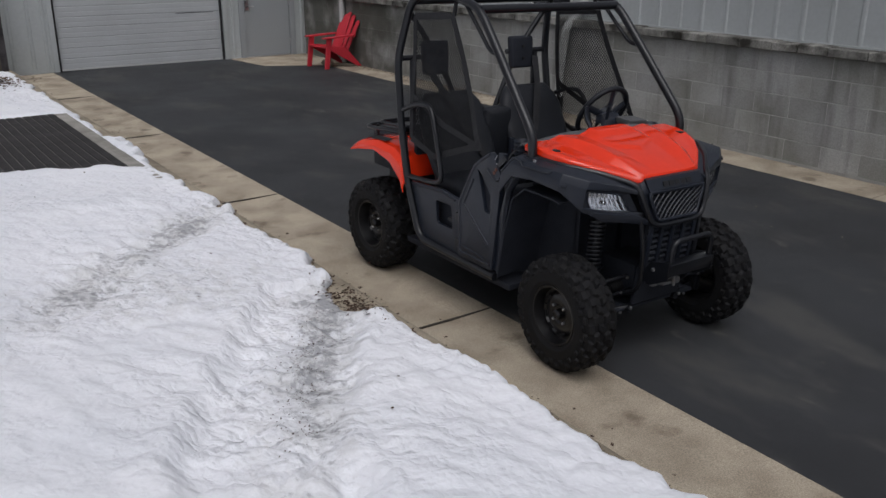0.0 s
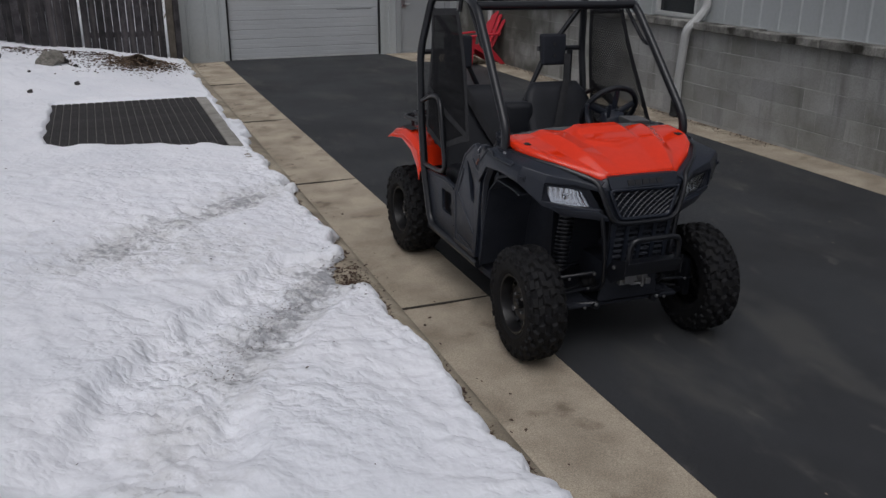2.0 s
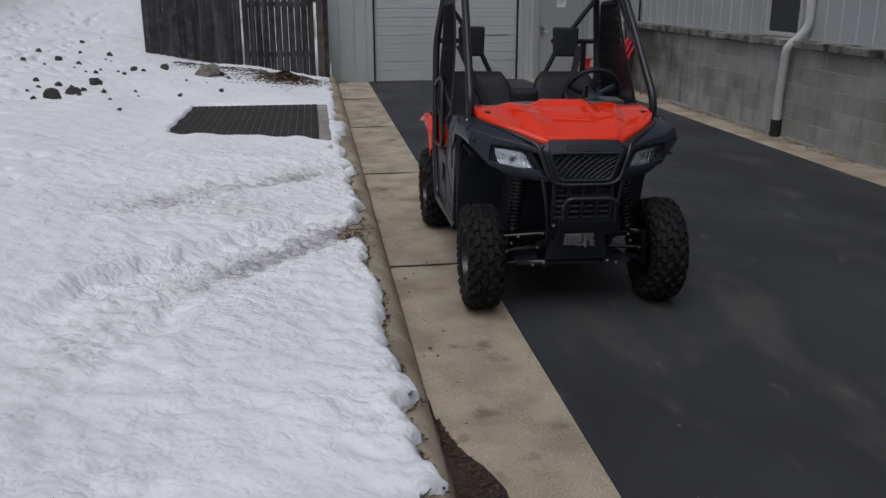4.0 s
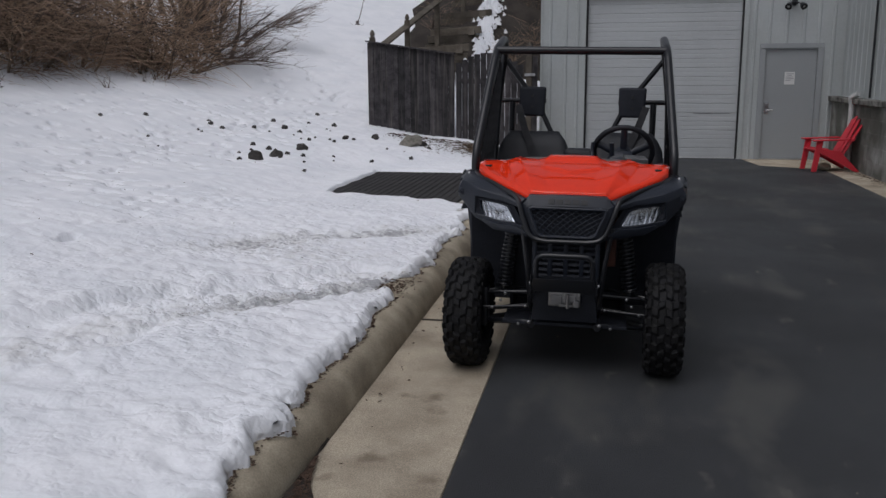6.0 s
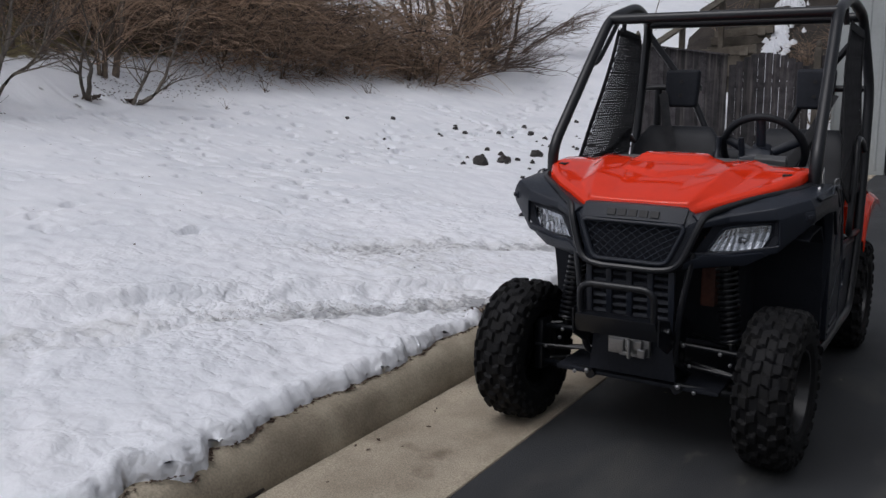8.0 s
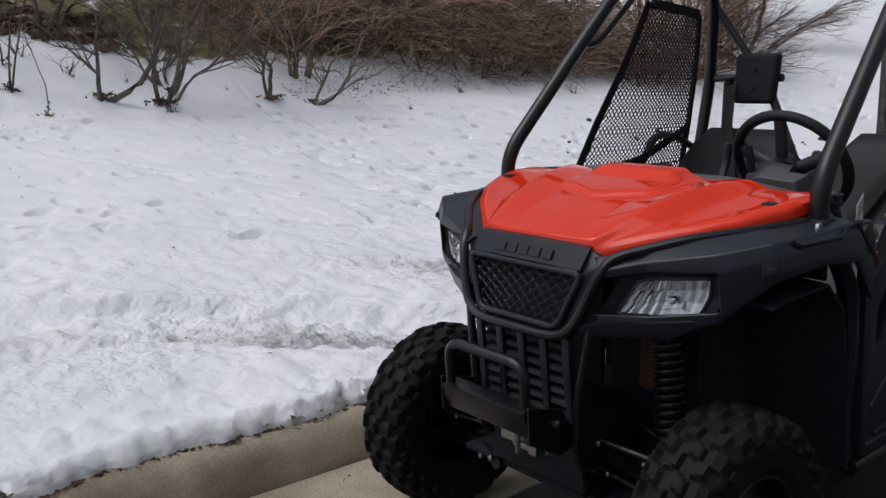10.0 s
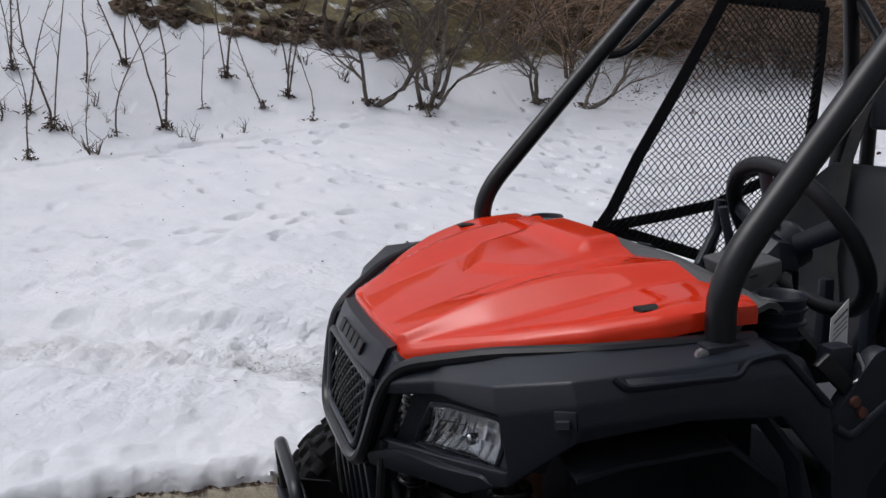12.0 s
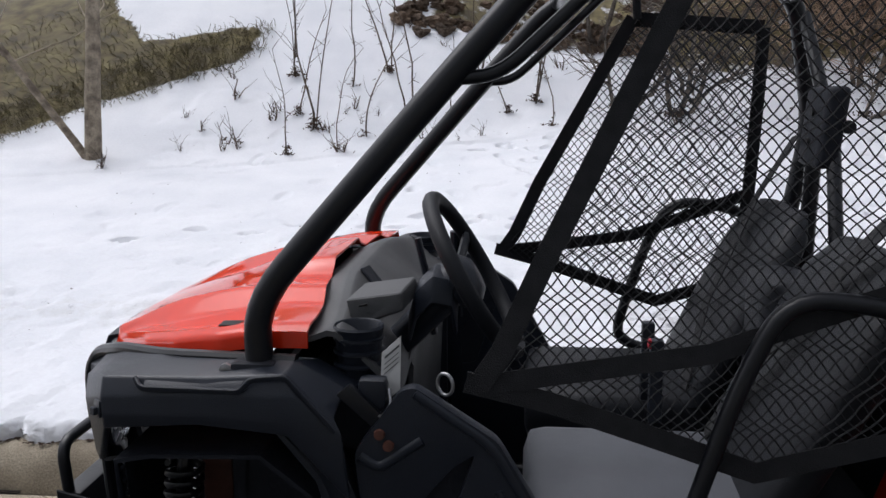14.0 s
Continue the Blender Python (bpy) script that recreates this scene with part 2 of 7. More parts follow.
def rounded(points, radius, steps=4, closed=False):
    """A polyline with its corners rounded off."""
    pts = [Vector(p) for p in points]
    out = []
    n = len(pts)
    for i, p in enumerate(pts):
        if not closed and i in (0, n - 1):
            out.append(p)
            continue
        a, b = pts[i - 1], pts[(i + 1) % n]
        ra = min(radius, (a - p).length * 0.45)
        rb = min(radius, (b - p).length * 0.45)
        s, e = p + (a - p).normalized() * ra, p + (b - p).normalized() * rb
        for k in range(steps + 1):
            f = k / steps
            out.append((1 - f) ** 2 * s + 2 * f * (1 - f) * p + f * f * e)
    return out


def tube(bm, points, r, sides=10, closed=False, radius=0.0, flat=1.0, up=None, r_end=None):
    """A round bar along points; flat squeezes it across, up gives its broad side."""
    pts = rounded(points, radius, 5, closed) if radius else [Vector(p) for p in points]
    n = len(pts)
    rings = []
    ref = None
    for i, p in enumerate(pts):
        a = pts[i - 1] if (i > 0 or closed) else p
        b = pts[(i + 1) % n] if (i < n - 1 or closed) else p
        d = (b - a).normalized()
        if ref is None:
            ref = Vector(up) if up else (Vector((0, 0, 1)) if abs(d.z) < 0.9 else Vector((1, 0, 0)))
        u = (Vector(up) if up else ref)
        u = (u - d * u.dot(d))
        if u.length < 1e-5:
            u = d.orthogonal()
        u.normalize()
        ref = u
        w = d.cross(u)
        rr = r if r_end is None else r + (r_end - r) * i / max(1, n - 1)
        rings.append([bm.verts.new(p + rr * (math.cos(2 * math.pi * k / sides) * u + flat * math.sin(2 * math.pi * k / sides) * w)) for k in range(sides)])
    m = n if closed else n - 1
    for i in range(m):
        A, B = rings[i], rings[(i + 1) % n]
        for k in range(sides):
            bm.faces.new((A[k], A[(k + 1) % sides], B[(k + 1) % sides], B[k]))
    if not closed:
        bm.faces.new(rings[0])
        bm.faces.new(rings[-1][::-1])
    return bm


def tubed(points, r, **kw):
    return tube(bmesh.new(), points, r, **kw)


def strap(bm, points, width, thick, up):
    """A flat band along points, its flat side towards up."""
    pts = [Vector(p) for p in points]
    u0 = Vector(up).normalized()
    rings = []
    for i, p in enumerate(pts):
        d = (pts[min(i + 1, len(pts) - 1)] - pts[max(i - 1, 0)]).normalized()
        w = d.cross(u0).normalized() * width / 2
        u = u0 * thick / 2
        rings.append([bm.verts.new(p + a) for a in (w + u, -w + u, -w - u, w - u)])
    for A, B in zip(rings, rings[1:]):
        for k in range(4):
            bm.faces.new((A[k], A[(k + 1) % 4], B[(k + 1) % 4], B[k]))
    bm.faces.new(rings[0])
    bm.faces.new(rings[-1][::-1])
    return bm


def sheet(rows, thick=0.0):
    """A skin over rows of points; thick gives it a back."""
    bm = bmesh.new()
    vs = [[bm.verts.new(p) for p in row] for row in rows]
    for A, B in zip(vs, vs[1:]):
        for k in range(len(A) - 1):
            quad = [A[k], A[k + 1], B[k + 1], B[k]]
            if len({tuple(round(c, 5) for c in v.co) for v in quad}) > 2:
                bm.faces.new(quad)
    bmesh.ops.remove_doubles(bm, verts=bm.verts, dist=1e-5)
    bmesh.ops.recalc_face_normals(bm, faces=bm.faces)
    if thick:
        bmesh.ops.solidify(bm, geom=bm.faces[:], thickness=thick)
    return bm


def prism(points, way):
    """A flat outline given depth along way."""
    bm = bmesh.new()
    f = bm.faces.new([bm.verts.new(p) for p in points])
    r = bmesh.ops.extrude_face_region(bm, geom=[f])
    bmesh.ops.translate(bm, vec=Vector(way), verts=[g for g in r["geom"] if isinstance(g, bmesh.types.BMVert)])
    return bm


def bevelled(bm, width, segments=2, angle=35):
    es = [e for e in bm.edges if len(e.link_faces) == 2 and e.calc_face_angle(0) > radians(angle)]
    bmesh.ops.bevel(bm, geom=es, offset=width, segments=segments, profile=0.6, affect='EDGES', clamp_overlap=True)
    return bm


def lathe(profile, steps=32):
    """A ring turned about an axis; profile: (along, radius)."""
    bm = bmesh.new()
    rings = []
    for k in range(steps):
        a = 2 * math.pi * k / steps
        rings.append([bm.verts.new((s, r * math.cos(a), r * math.sin(a))) for s, r in profile])
    for k in range(steps):
        A, B = rings[k], rings[(k + 1) % steps]
        for i in range(len(profile) - 1):
            bm.faces.new((A[i], A[i + 1], B[i + 1], B[i]))
    bmesh.ops.remove_doubles(bm, verts=bm.verts, dist=1e-5)
    return bm


def smooth01(x, a, b):
    f = min(1.0, max(0.0, (x - a) / (b - a)))
    return f * f * (3 - 2 * f)


def n3(x, y, z=0.0):
    return noise.noise(Vector((x, y, z)))


# ---- the ground ----


def snow_front(y):
    """The broad line along which the snow ends on the kerb."""
    e = -1.178 - 0.05 * n3(0, y * 1.7, 3) + 0.15 * abs(n3(0, y * 3.1, 8))
    e -= 0.05 * smooth01(y, 0.0, 2.5)
    e -= 0.17 * math.exp(-((y - 1.05) / 0.25) ** 2)
    return e - 0.08 * smooth01(y, 4.0, 4.4) * (1 - smooth01(y, 7.6, 8.4)) * max(0, 0.25 + n3(1, y * 3.1, 2))


def snow_edge(y):
    """The same line bitten out in scallops as the snow melts."""
    e = 0.055 * abs(n3(0, y * 6.3, 5)) + 0.060 * (abs(n3(2, y * 8.5, 6)) - 0.15)
    return snow_front(y) + e + 0.022 * (abs(n3(0, y * 17, 9)) - 0.12) + 0.004 * n3(0, y * 43, 2)


def bank_line(y):
    if y < 2.4:
        return -6.6 - 2.3 * smooth01(y, -4.5, 2.6)
    return -8.9 - 0.9 * smooth01(y, 2.4, 8)


def tyre_tracks(x, y):
    """Signed distances from the middles of the two wheel tracks that come over the kerb."""
    a = (x + 2.12 - 0.52 * y - 0.12 * y * y) * 0.87 if -3.5 < y < 1.35 else 9.0
    b = (x + 3.75 - 0.58 * y - 0.08 * y * y) * 0.72 if -1.0 < y < 3.3 else 9.0
    return a, b


def lie(x, y):
    """The lie of the land under and with the snow, left of the kerb."""
    d = max(0.0, -1.3 - x)
    f = 1 - 0.45 * smooth01(y, 1.5, 5.5) * (1 - smooth01(d, 3, 8))
    z = 0.235 + (0.08 * d + 0.0075 * min(d, 9) ** 2 + 0.13 * max(0, d - 9)) * f
    z += 0.055 * max(0, min(y, 60) - 7) * min(1, d / 4)
    z += 0.17 * max(0, y - 14) * smooth01(d, 0.3, 3)
    b = bank_line(y) - x
    if b > -0.5:
        g = 0.42 * (1 - 0.75 * smooth01(y, 9, 14))
        z += g * (math.sqrt(b * b + 0.1) + b) / 2 * (1 - 0.6 * smooth01(b, 2.5, 9))
    z -= 0.06 * (1 - smooth01(d, 0.0, 1.2)) * smooth01(y, 6.5, 9)
    return z


PRINTS = {}


def tread_prints():
    """Scattered old footprints: trails of paired steps over the field."""
    rnd = random.Random(17)
    for trail in range(74):
        if trail < 4:
            x, y, way, n = -6.4 + 0.25 * trail, 7.5 + 2.2 * trail, radians(95 + 3 * trail), 8
        elif trail < 7:
            x, y, way, n = -7.25 + 0.22 * (trail - 4), 12.2 + 0.3 * trail % 1, radians(91), 15
        else:
            x, y, way, n = rnd.uniform(-8.6, -4.6), rnd.uniform(3.6, 11.0), rnd.uniform(0, 6.28), rnd.randint(3, 9)
            if trail > 46:
                x, y = rnd.uniform(-7.8, -3.4), rnd.uniform(-1.0, 4.6)
        for k in range(n):
            side = 0.09 if k % 2 else -0.09
            px, py = x - math.sin(way) * side, y + math.cos(way) * side
            deep = rnd.uniform(0.07, 0.125) * (0.50 + 0.50 * smooth01(y, 2.0, 4.5))
            for i in range(-1, 2) if px < -3.3 - 0.15 * max(0, y) else ():
                for j in range(-1, 2):
                    PRINTS.setdefault((int(px // 0.4) + i, int(py // 0.4) + j), []).append((px, py, math.cos(way), math.sin(way), deep))
            way += rnd.gauss(0, 0.15)
            x += math.cos(way) * rnd.uniform(0.3, 0.55)
            y += math.sin(way) * rnd.uniform(0.3, 0.55)


tread_prints()


def snow_height(x, y):
    z = lie(x, y)
    s = snow_edge(y) - x
    z += 0.05 * n3(x * 0.45, y * 0.45, 1) + 0.021 * n3(x * 1.3, y * 1.3, 4) + 0.011 * n3(x * 3.1, y * 3.1, 7)
    near = 1 - 0.85 * smooth01(-x - 0.15 * max(0, y - 2), 2.6, 4.6)
    z += near * (0.018 * abs(n3(x * 4.5, y * 4.5, 22)) + 0.013 * n3(x * 7, y * 7, 2) * (0.6 + n3(x, y, 50)) + 0.013 * abs(n3(x * 9, y * 9, 9)) * (0.55 + 0.9 * abs(n3(x * 0.9, y * 0.9, 33))))
    # crusted lumps left by thawing and freezing
    if x > -7.5:
        wx, wy = x + 0.03 * n3(x * 6, y * 6, 40), y + 0.03 * n3(x * 6, y * 6, 41)
        f1 = noise.voronoi(Vector((wx * 6.5, wy * 6.5, 0.3)))[0][0]
        rough = 0.35 + 0.65 * smooth01(n3(x * 0.8, y * 0.8, 44), -0.25, 0.35)
        z += (1 - smooth01(-x, 3.2, 6.5)) * (1 - 0.6 * smooth01(y, 2.5, 5)) * rough * 0.038 * (0.45 - f1)
    pits = n3(x * 2.4 + 9, y * 2.4, 12)
    z -= 0.018 * smooth01(pits, 0.28, 0.6)
    steps = n3(x * 5.2 + 3, y * 5.2, 17)
    z -= 0.009 * smooth01(steps, 0.34, 0.5)
    prints = n3(x * 3.4 + 31, y * 4.6, 25)
    z -= 0.014 * smooth01(prints, 0.42, 0.52) * smooth01(-x, 3, 4.5) * (1 - smooth01(-x, 9, 11))
    for px, py, c, s_, deep in PRINTS.get((int(x // 0.4), int(y // 0.4)), ()):
        along, across = (x - px) * c + (y - py) * s_, (y - py) * c - (x - px) * s_
        r = math.hypot(along / 0.115, across / 0.055) + 0.45 * n3(x * 11, y * 11, 95)
        z -= deep * (1 - smooth01(r, 0.70, 1.04)) * (1 - smooth01(bank_line(y) - x, -0.6, 0.0))
    # the two wheel tracks over the kerb
    a, b = tyre_tracks(x, y)
    wob = 0.05 * n3(x * 4, y * 4, 60) + 0.09 * n3(x * 1.6, y * 1.6, 61)
    if abs(a) < 0.7:
        far = 1 - smooth01(-y, 0.5, 2.2)
        trough = (1 - smooth01(a, 0.20 + wob, 0.34 + wob)) * smooth01(a, -0.42 + wob, -0.28 + wob)
        z -= far * 0.055 * trough
        z += far * 0.012 * math.exp(-((a + 0.42 - wob) / 0.08) ** 2)
        cells = noise.voronoi(Vector((x * 10 + 1.6 * n3(x * 5, y * 5, 78), y * 9 + 1.6 * n3(x * 5, y * 5, 80), 0.7)))[0]
        z += far * trough * ((0.006 + 0.020 * smooth01(n3(x * 2.3, y * 2.3, 79), -0.15, 0.3)) * smooth01(cells[1] - cells[0], 0.0, 0.35) + 0.016 * n3(x * 7, y * 7, 77) - 0.012)
    if abs(b) < 0.5:
        far = 1 - smooth01(-x, 2.4, 3.6)
        z -= far * 0.026 * (1 - smooth01(abs(b), 0.10 + wob, 0.22 + wob))
        if abs(b) < 0.2:
            z += far * (0.007 * math.sin(x * 55 + 12 * abs(b) * 4) * (1 - smooth01(-x, 1.7, 2.3)) + 0.014 * n3(x * 12, y * 12, 75)) * (1 - smooth01(abs(b), 0.1, 0.2))
    # rounded lumps along the melting edge
    if -0.05 < s < 0.4:
        z += (0.046 * abs(n3(x * 7, y * 7, 91)) + 0.036 * abs(n3(x * 14, y * 14, 92)) - 0.012) * (1 - smooth01(s, 0.12, 0.4))
    # bare pit under the rubber mat
    front = 4.62 + 0.36 * max(0, -1.45 - x) + 0.14 * n3(x * 2.2, 3, 8) + 0.05 * n3(x * 7, 5, 8)
    mx = smooth01(x, -3.16 + 0.1 * n3(y * 2, 1, 4), -3.04) * (1 - smooth01(x, -1.42, -1.26))
    my = smooth01(y, front, front + 0.10) * (1 - smooth01(y, 7.56, 7.7))
    # the snow dips towards the mat
    dx, dy = max(-3.2 - x, 0, x + 1.4), max(4.6 - y, 0, y - 7.6)
    z += (0.25 + 0.02 * n3(x * 5, y * 5, 3) - z) * 0.9 * (1 - smooth01(math.hypot(dx, dy), 0.15, 1.3)) * smooth01(-x, 1.2, 1.6)
    hole = min(1, max(0, mx * my * 1.3 - 0.12))
    z = z * (1 - hole) + 0.10 * hole
    # thins out to the edge on the kerb
    top = 0.165
    z = top + (z - top) * (smooth01(s, -0.012, 0.045) * 0.78 + 0.22 * smooth01(snow_front(y) - x, -0.02, 0.5)) if s < 0.8 else z
    return z


def soil_cover(x, y):
    """Where the soil or dead grass shows through the snow; deep prints take the same colour at their bottoms."""
    c = -1.0
    b = bank_line(y) - x
    if b > 0.3 and y > 2.6:
        c = max(c, 0.10 + 0.55 * smooth01(b, 0.3, 1.4) - 0.35 * smooth01(y, 13, 16))
    if b > 0.8 and -0.8 < y <= 2.8:
        c = max(c, -0.2 + 0.72 * smooth01(b, 1.0, 2.0) * smooth01(y, -0.8, 0.4))
    a, bb = tyre_tracks(x, y)
    c = max(c, 0.30 * math.exp(-((a - 0.14) / 0.12) ** 2) * (1 - smooth01(-x, 1.6, 2.3)))
    if y < 3 and x < -9.4:
        c = max(c, 0.70 - 0.8 * math.hypot((x + 10.7) / 0.9, (y - 0.7) / 1.7))
        c = max(c, 0.60 * smooth01(-x, 9.9, 10.5) * smooth01(y, -1.2, -0.4))
    # the middles of the deepest footprints are coloured darker
    for px, py, co, si, deep in PRINTS.get((int(x // 0.4), int(y // 0.4)), ()):
        if deep > 0.062 and b < -0.3:
            along, across = (x - px) * co + (y - py) * si, (y - py) * co - (x - px) * si
            c = max(c, 0.62 - 0.55 * math.hypot(along / 0.085, across / 0.036))
    gap = math.hypot((x + 1.28) / 0.8, (y - 1.02) / 0.9)
    c = max(c, 0.72 - 2.6 * gap)
    if y > 9:
        c = max(c, 0.62 - 1.3 * math.hypot((x + 1.9) / 1.2, (y - 10.6) / 1.0))
    if -3.5 < x and y > 12.6:
        c = max(c, 0.75)
    if y < -2.4:
        f = -6.97 - 0.77 * (y + 4.96) - x
        g = 0.80 * smooth01(f, -0.15, 0.35) * smooth01(-y, 2.55, 2.95) - 1.0 * smooth01(-y, 6.5, 8.0)
        upper = -8.95 - 1.3 * max(0.0, -4.18 - y) - 0.5 * max(0.0, y + 4.18) + 0.12 * n3(x * 2, y * 2, 55)
        c = max(c, g - 0.9 * smooth01(upper - x, -0.12, 0.12) * (1 - smooth01(upper - x, 3.0, 3.6)))
    return c


SNOWFIELD = SNOW.copy()
SNOWFIELD.name = "snow_over_soil"
SNOWFIELD.node_tree.nodes["Hue/Saturation/Value"].inputs["Saturation"].default_value = 1.0
fac = field_mask(SNOWFIELD, "soil", 2.6, 0.07)
mx = mask_into(SNOWFIELD, fac, (0.08, 0.06, 0.04))
ramp_soil = SNOWFIELD.node_tree.nodes.new("ShaderNodeValToRGB")
ramp_soil.color_ramp.elements[0].position, ramp_soil.color_ramp.elements[0].color = 0.35, (0.062, 0.049, 0.026, 1)
ramp_soil.color_ramp.elements[1].position, ramp_soil.color_ramp.elements[1].color = 0.66, (0.180, 0.148, 0.066, 1)
soil_noise = SNOWFIELD.node_tree.nodes.new("ShaderNodeTexNoise")
soil_noise.inputs["Scale"].default_value, soil_noise.inputs["Detail"].default_value = 5.0, 9
soil_co = SNOWFIELD.node_tree.nodes.new("ShaderNodeTexCoord")
SNOWFIELD.node_tree.links.new(soil_co.outputs["Object"], soil_noise.inputs["Vector"])
SNOWFIELD.node_tree.links.new(soil_noise.outputs[0], ramp_soil.inputs[0])
SNOWFIELD.node_tree.links.new(ramp_soil.outputs[0], mx.inputs["B"])


def grime(x, y):
    """Where the snow is trodden and dirty; deeper prints take the same greys at their bottoms."""
    a, b = tyre_tracks(x, y)
    g = (0.52 + 0.20 * n3(x * 2.6, y * 2.6, 64)) * math.exp(-((a - 0.08) / 0.28) ** 2) * (1 - smooth01(-x, 2.0, 2.7))
    g = max(g, (0.38 + 0.1 * n3(x * 2, y * 2, 65)) * math.exp(-((a - 0.02) / 0.34) ** 2) * (1 - smooth01(-x, 2.4, 3.4)))
    g = max(g, (0.47 + 0.12 * n3(x * 2.2, y * 2.2, 67)) * math.exp(-(b / 0.32) ** 2) * (1 - smooth01(-x, 2.4, 4.2)))
    g = max(g, (0.40 + 0.10 * n3(x * 1.7, y * 1.7, 68)) * math.exp(-((x + 2.3) / 1.15) ** 2 - ((y - 1.6) / 0.9) ** 2))
    # footprint bottoms are coloured grey, fading outwards
    for px, py, co, si, deep in PRINTS.get((int(x // 0.4), int(y // 0.4)), ()):
        if deep > 0.05:
            along, across = (x - px) * co + (y - py) * si, (y - py) * co - (x - px) * si
            g = max(g, 0.66 + 0.3 * n3(x * 9, y * 9, 96) - 0.40 * math.hypot(along / 0.085, across / 0.036))
    return max(g, (0.50 + 0.25 * n3(x * 4, y * 4, 66)) * math.exp(-((x + 1.45) / 0.38) ** 2 - ((y - 1.0) / 0.55) ** 2))


fac2 = field_mask(SNOWFIELD, "grime", 8.0, 0.24)
mask_into(SNOWFIELD, fac2, (0.55, 0.55, 0.54))
fac3 = field_mask(SNOWFIELD, "grime", 17.0, 0.07)
wet = SNOWFIELD.node_tree.nodes.new("ShaderNodeMath")
wet.operation = 'MULTIPLY'
wet.inputs[1].default_value = 0.72
SNOWFIELD.node_tree.links.new(fac3, wet.inputs[0])
mask_into(SNOWFIELD, wet.outputs[0], (0.24, 0.245, 0.26))


def crumbled(m):
    """Small rounded crumbs of refrozen snow in place of an even grain."""
    nt = m.node_tree
    b = next(n for n in nt.nodes if n.bl_idname == "ShaderNodeBump")
    co = nt.nodes.new("ShaderNodeTexCoord")
    warp = nt.nodes.new("ShaderNodeTexNoise")
    warp.inputs["Scale"].default_value, warp.inputs["Detail"].default_value = 9, 4
    push = nt.nodes.new("ShaderNodeVectorMath")
    push.operation = 'MULTIPLY_ADD'
    push.inputs[1].default_value = (0.09, 0.09, 0.09)
    nt.links.new(co.outputs["Object"], warp.inputs["Vector"])
    nt.links.new(warp.outputs["Color"], push.inputs[0])
    nt.links.new(co.outputs["Object"], push.inputs[2])
    total = None
    for scale, tall in ((13.0, 1.0), (31.0, 0.42)):
        v = nt.nodes.new("ShaderNodeTexVoronoi")
        v.feature = 'SMOOTH_F1'
        v.inputs["Scale"].default_value, v.inputs["Smoothness"].default_value = scale, 0.35
        nt.links.new(push.outputs[0], v.inputs["Vector"])
        k = nt.nodes.new("ShaderNodeMath")
        k.operation = 'MULTIPLY_ADD'
        k.inputs[1].default_value = -tall
        nt.links.new(v.outputs["Distance"], k.inputs[0])
        if total:
            nt.links.new(total, k.inputs[2])
        else:
            k.inputs[2].default_value = 0.0
        total = k.outputs[0]
    patch = nt.nodes.new("ShaderNodeTexNoise")
    patch.inputs["Scale"].default_value, patch.inputs["Detail"].default_value = 1.1, 3
    nt.links.new(co.outputs["Object"], patch.inputs["Vector"])
    amount = nt.nodes.new("ShaderNodeMapRange")
    for k, v in ((1, 0.40), (2, 0.66), (3, 0.3), (4, 1.0)):
        amount.inputs[k].default_value = v
    nt.links.new(patch.outputs[0], amount.inputs[0])
    mul = nt.nodes.new("ShaderNodeMath")
    mul.operation = 'MULTIPLY'
    nt.links.new(total, mul.inputs[0])
    # trodden and refrozen near the kerb, lying smooth further off
    axes = nt.nodes.new("ShaderNodeSeparateXYZ")
    nt.links.new(co.outputs["Object"], axes.inputs[0])
    calm = nt.nodes.new("ShaderNodeMapRange")
    for k, v in ((1, -4.6), (2, -2.4), (3, 0.12), (4, 1.0)):
        calm.inputs[k].default_value = v
    nt.links.new(axes.outputs["X"], calm.inputs[0])
    both_amounts = nt.nodes.new("ShaderNodeMath")
    both_amounts.operation = 'MULTIPLY'
    nt.links.new(amount.outputs[0], both_amounts.inputs[0])
    nt.links.new(calm.outputs[0], both_amounts.inputs[1])
    nt.links.new(both_amounts.outputs[0], mul.inputs[1])
    b.inputs["Strength"].default_value, b.inputs["Distance"].default_value = 0.75, 0.027
    nt.links.new(mul.outputs[0], b.inputs["Height"])


crumbled(SNOWFIELD)


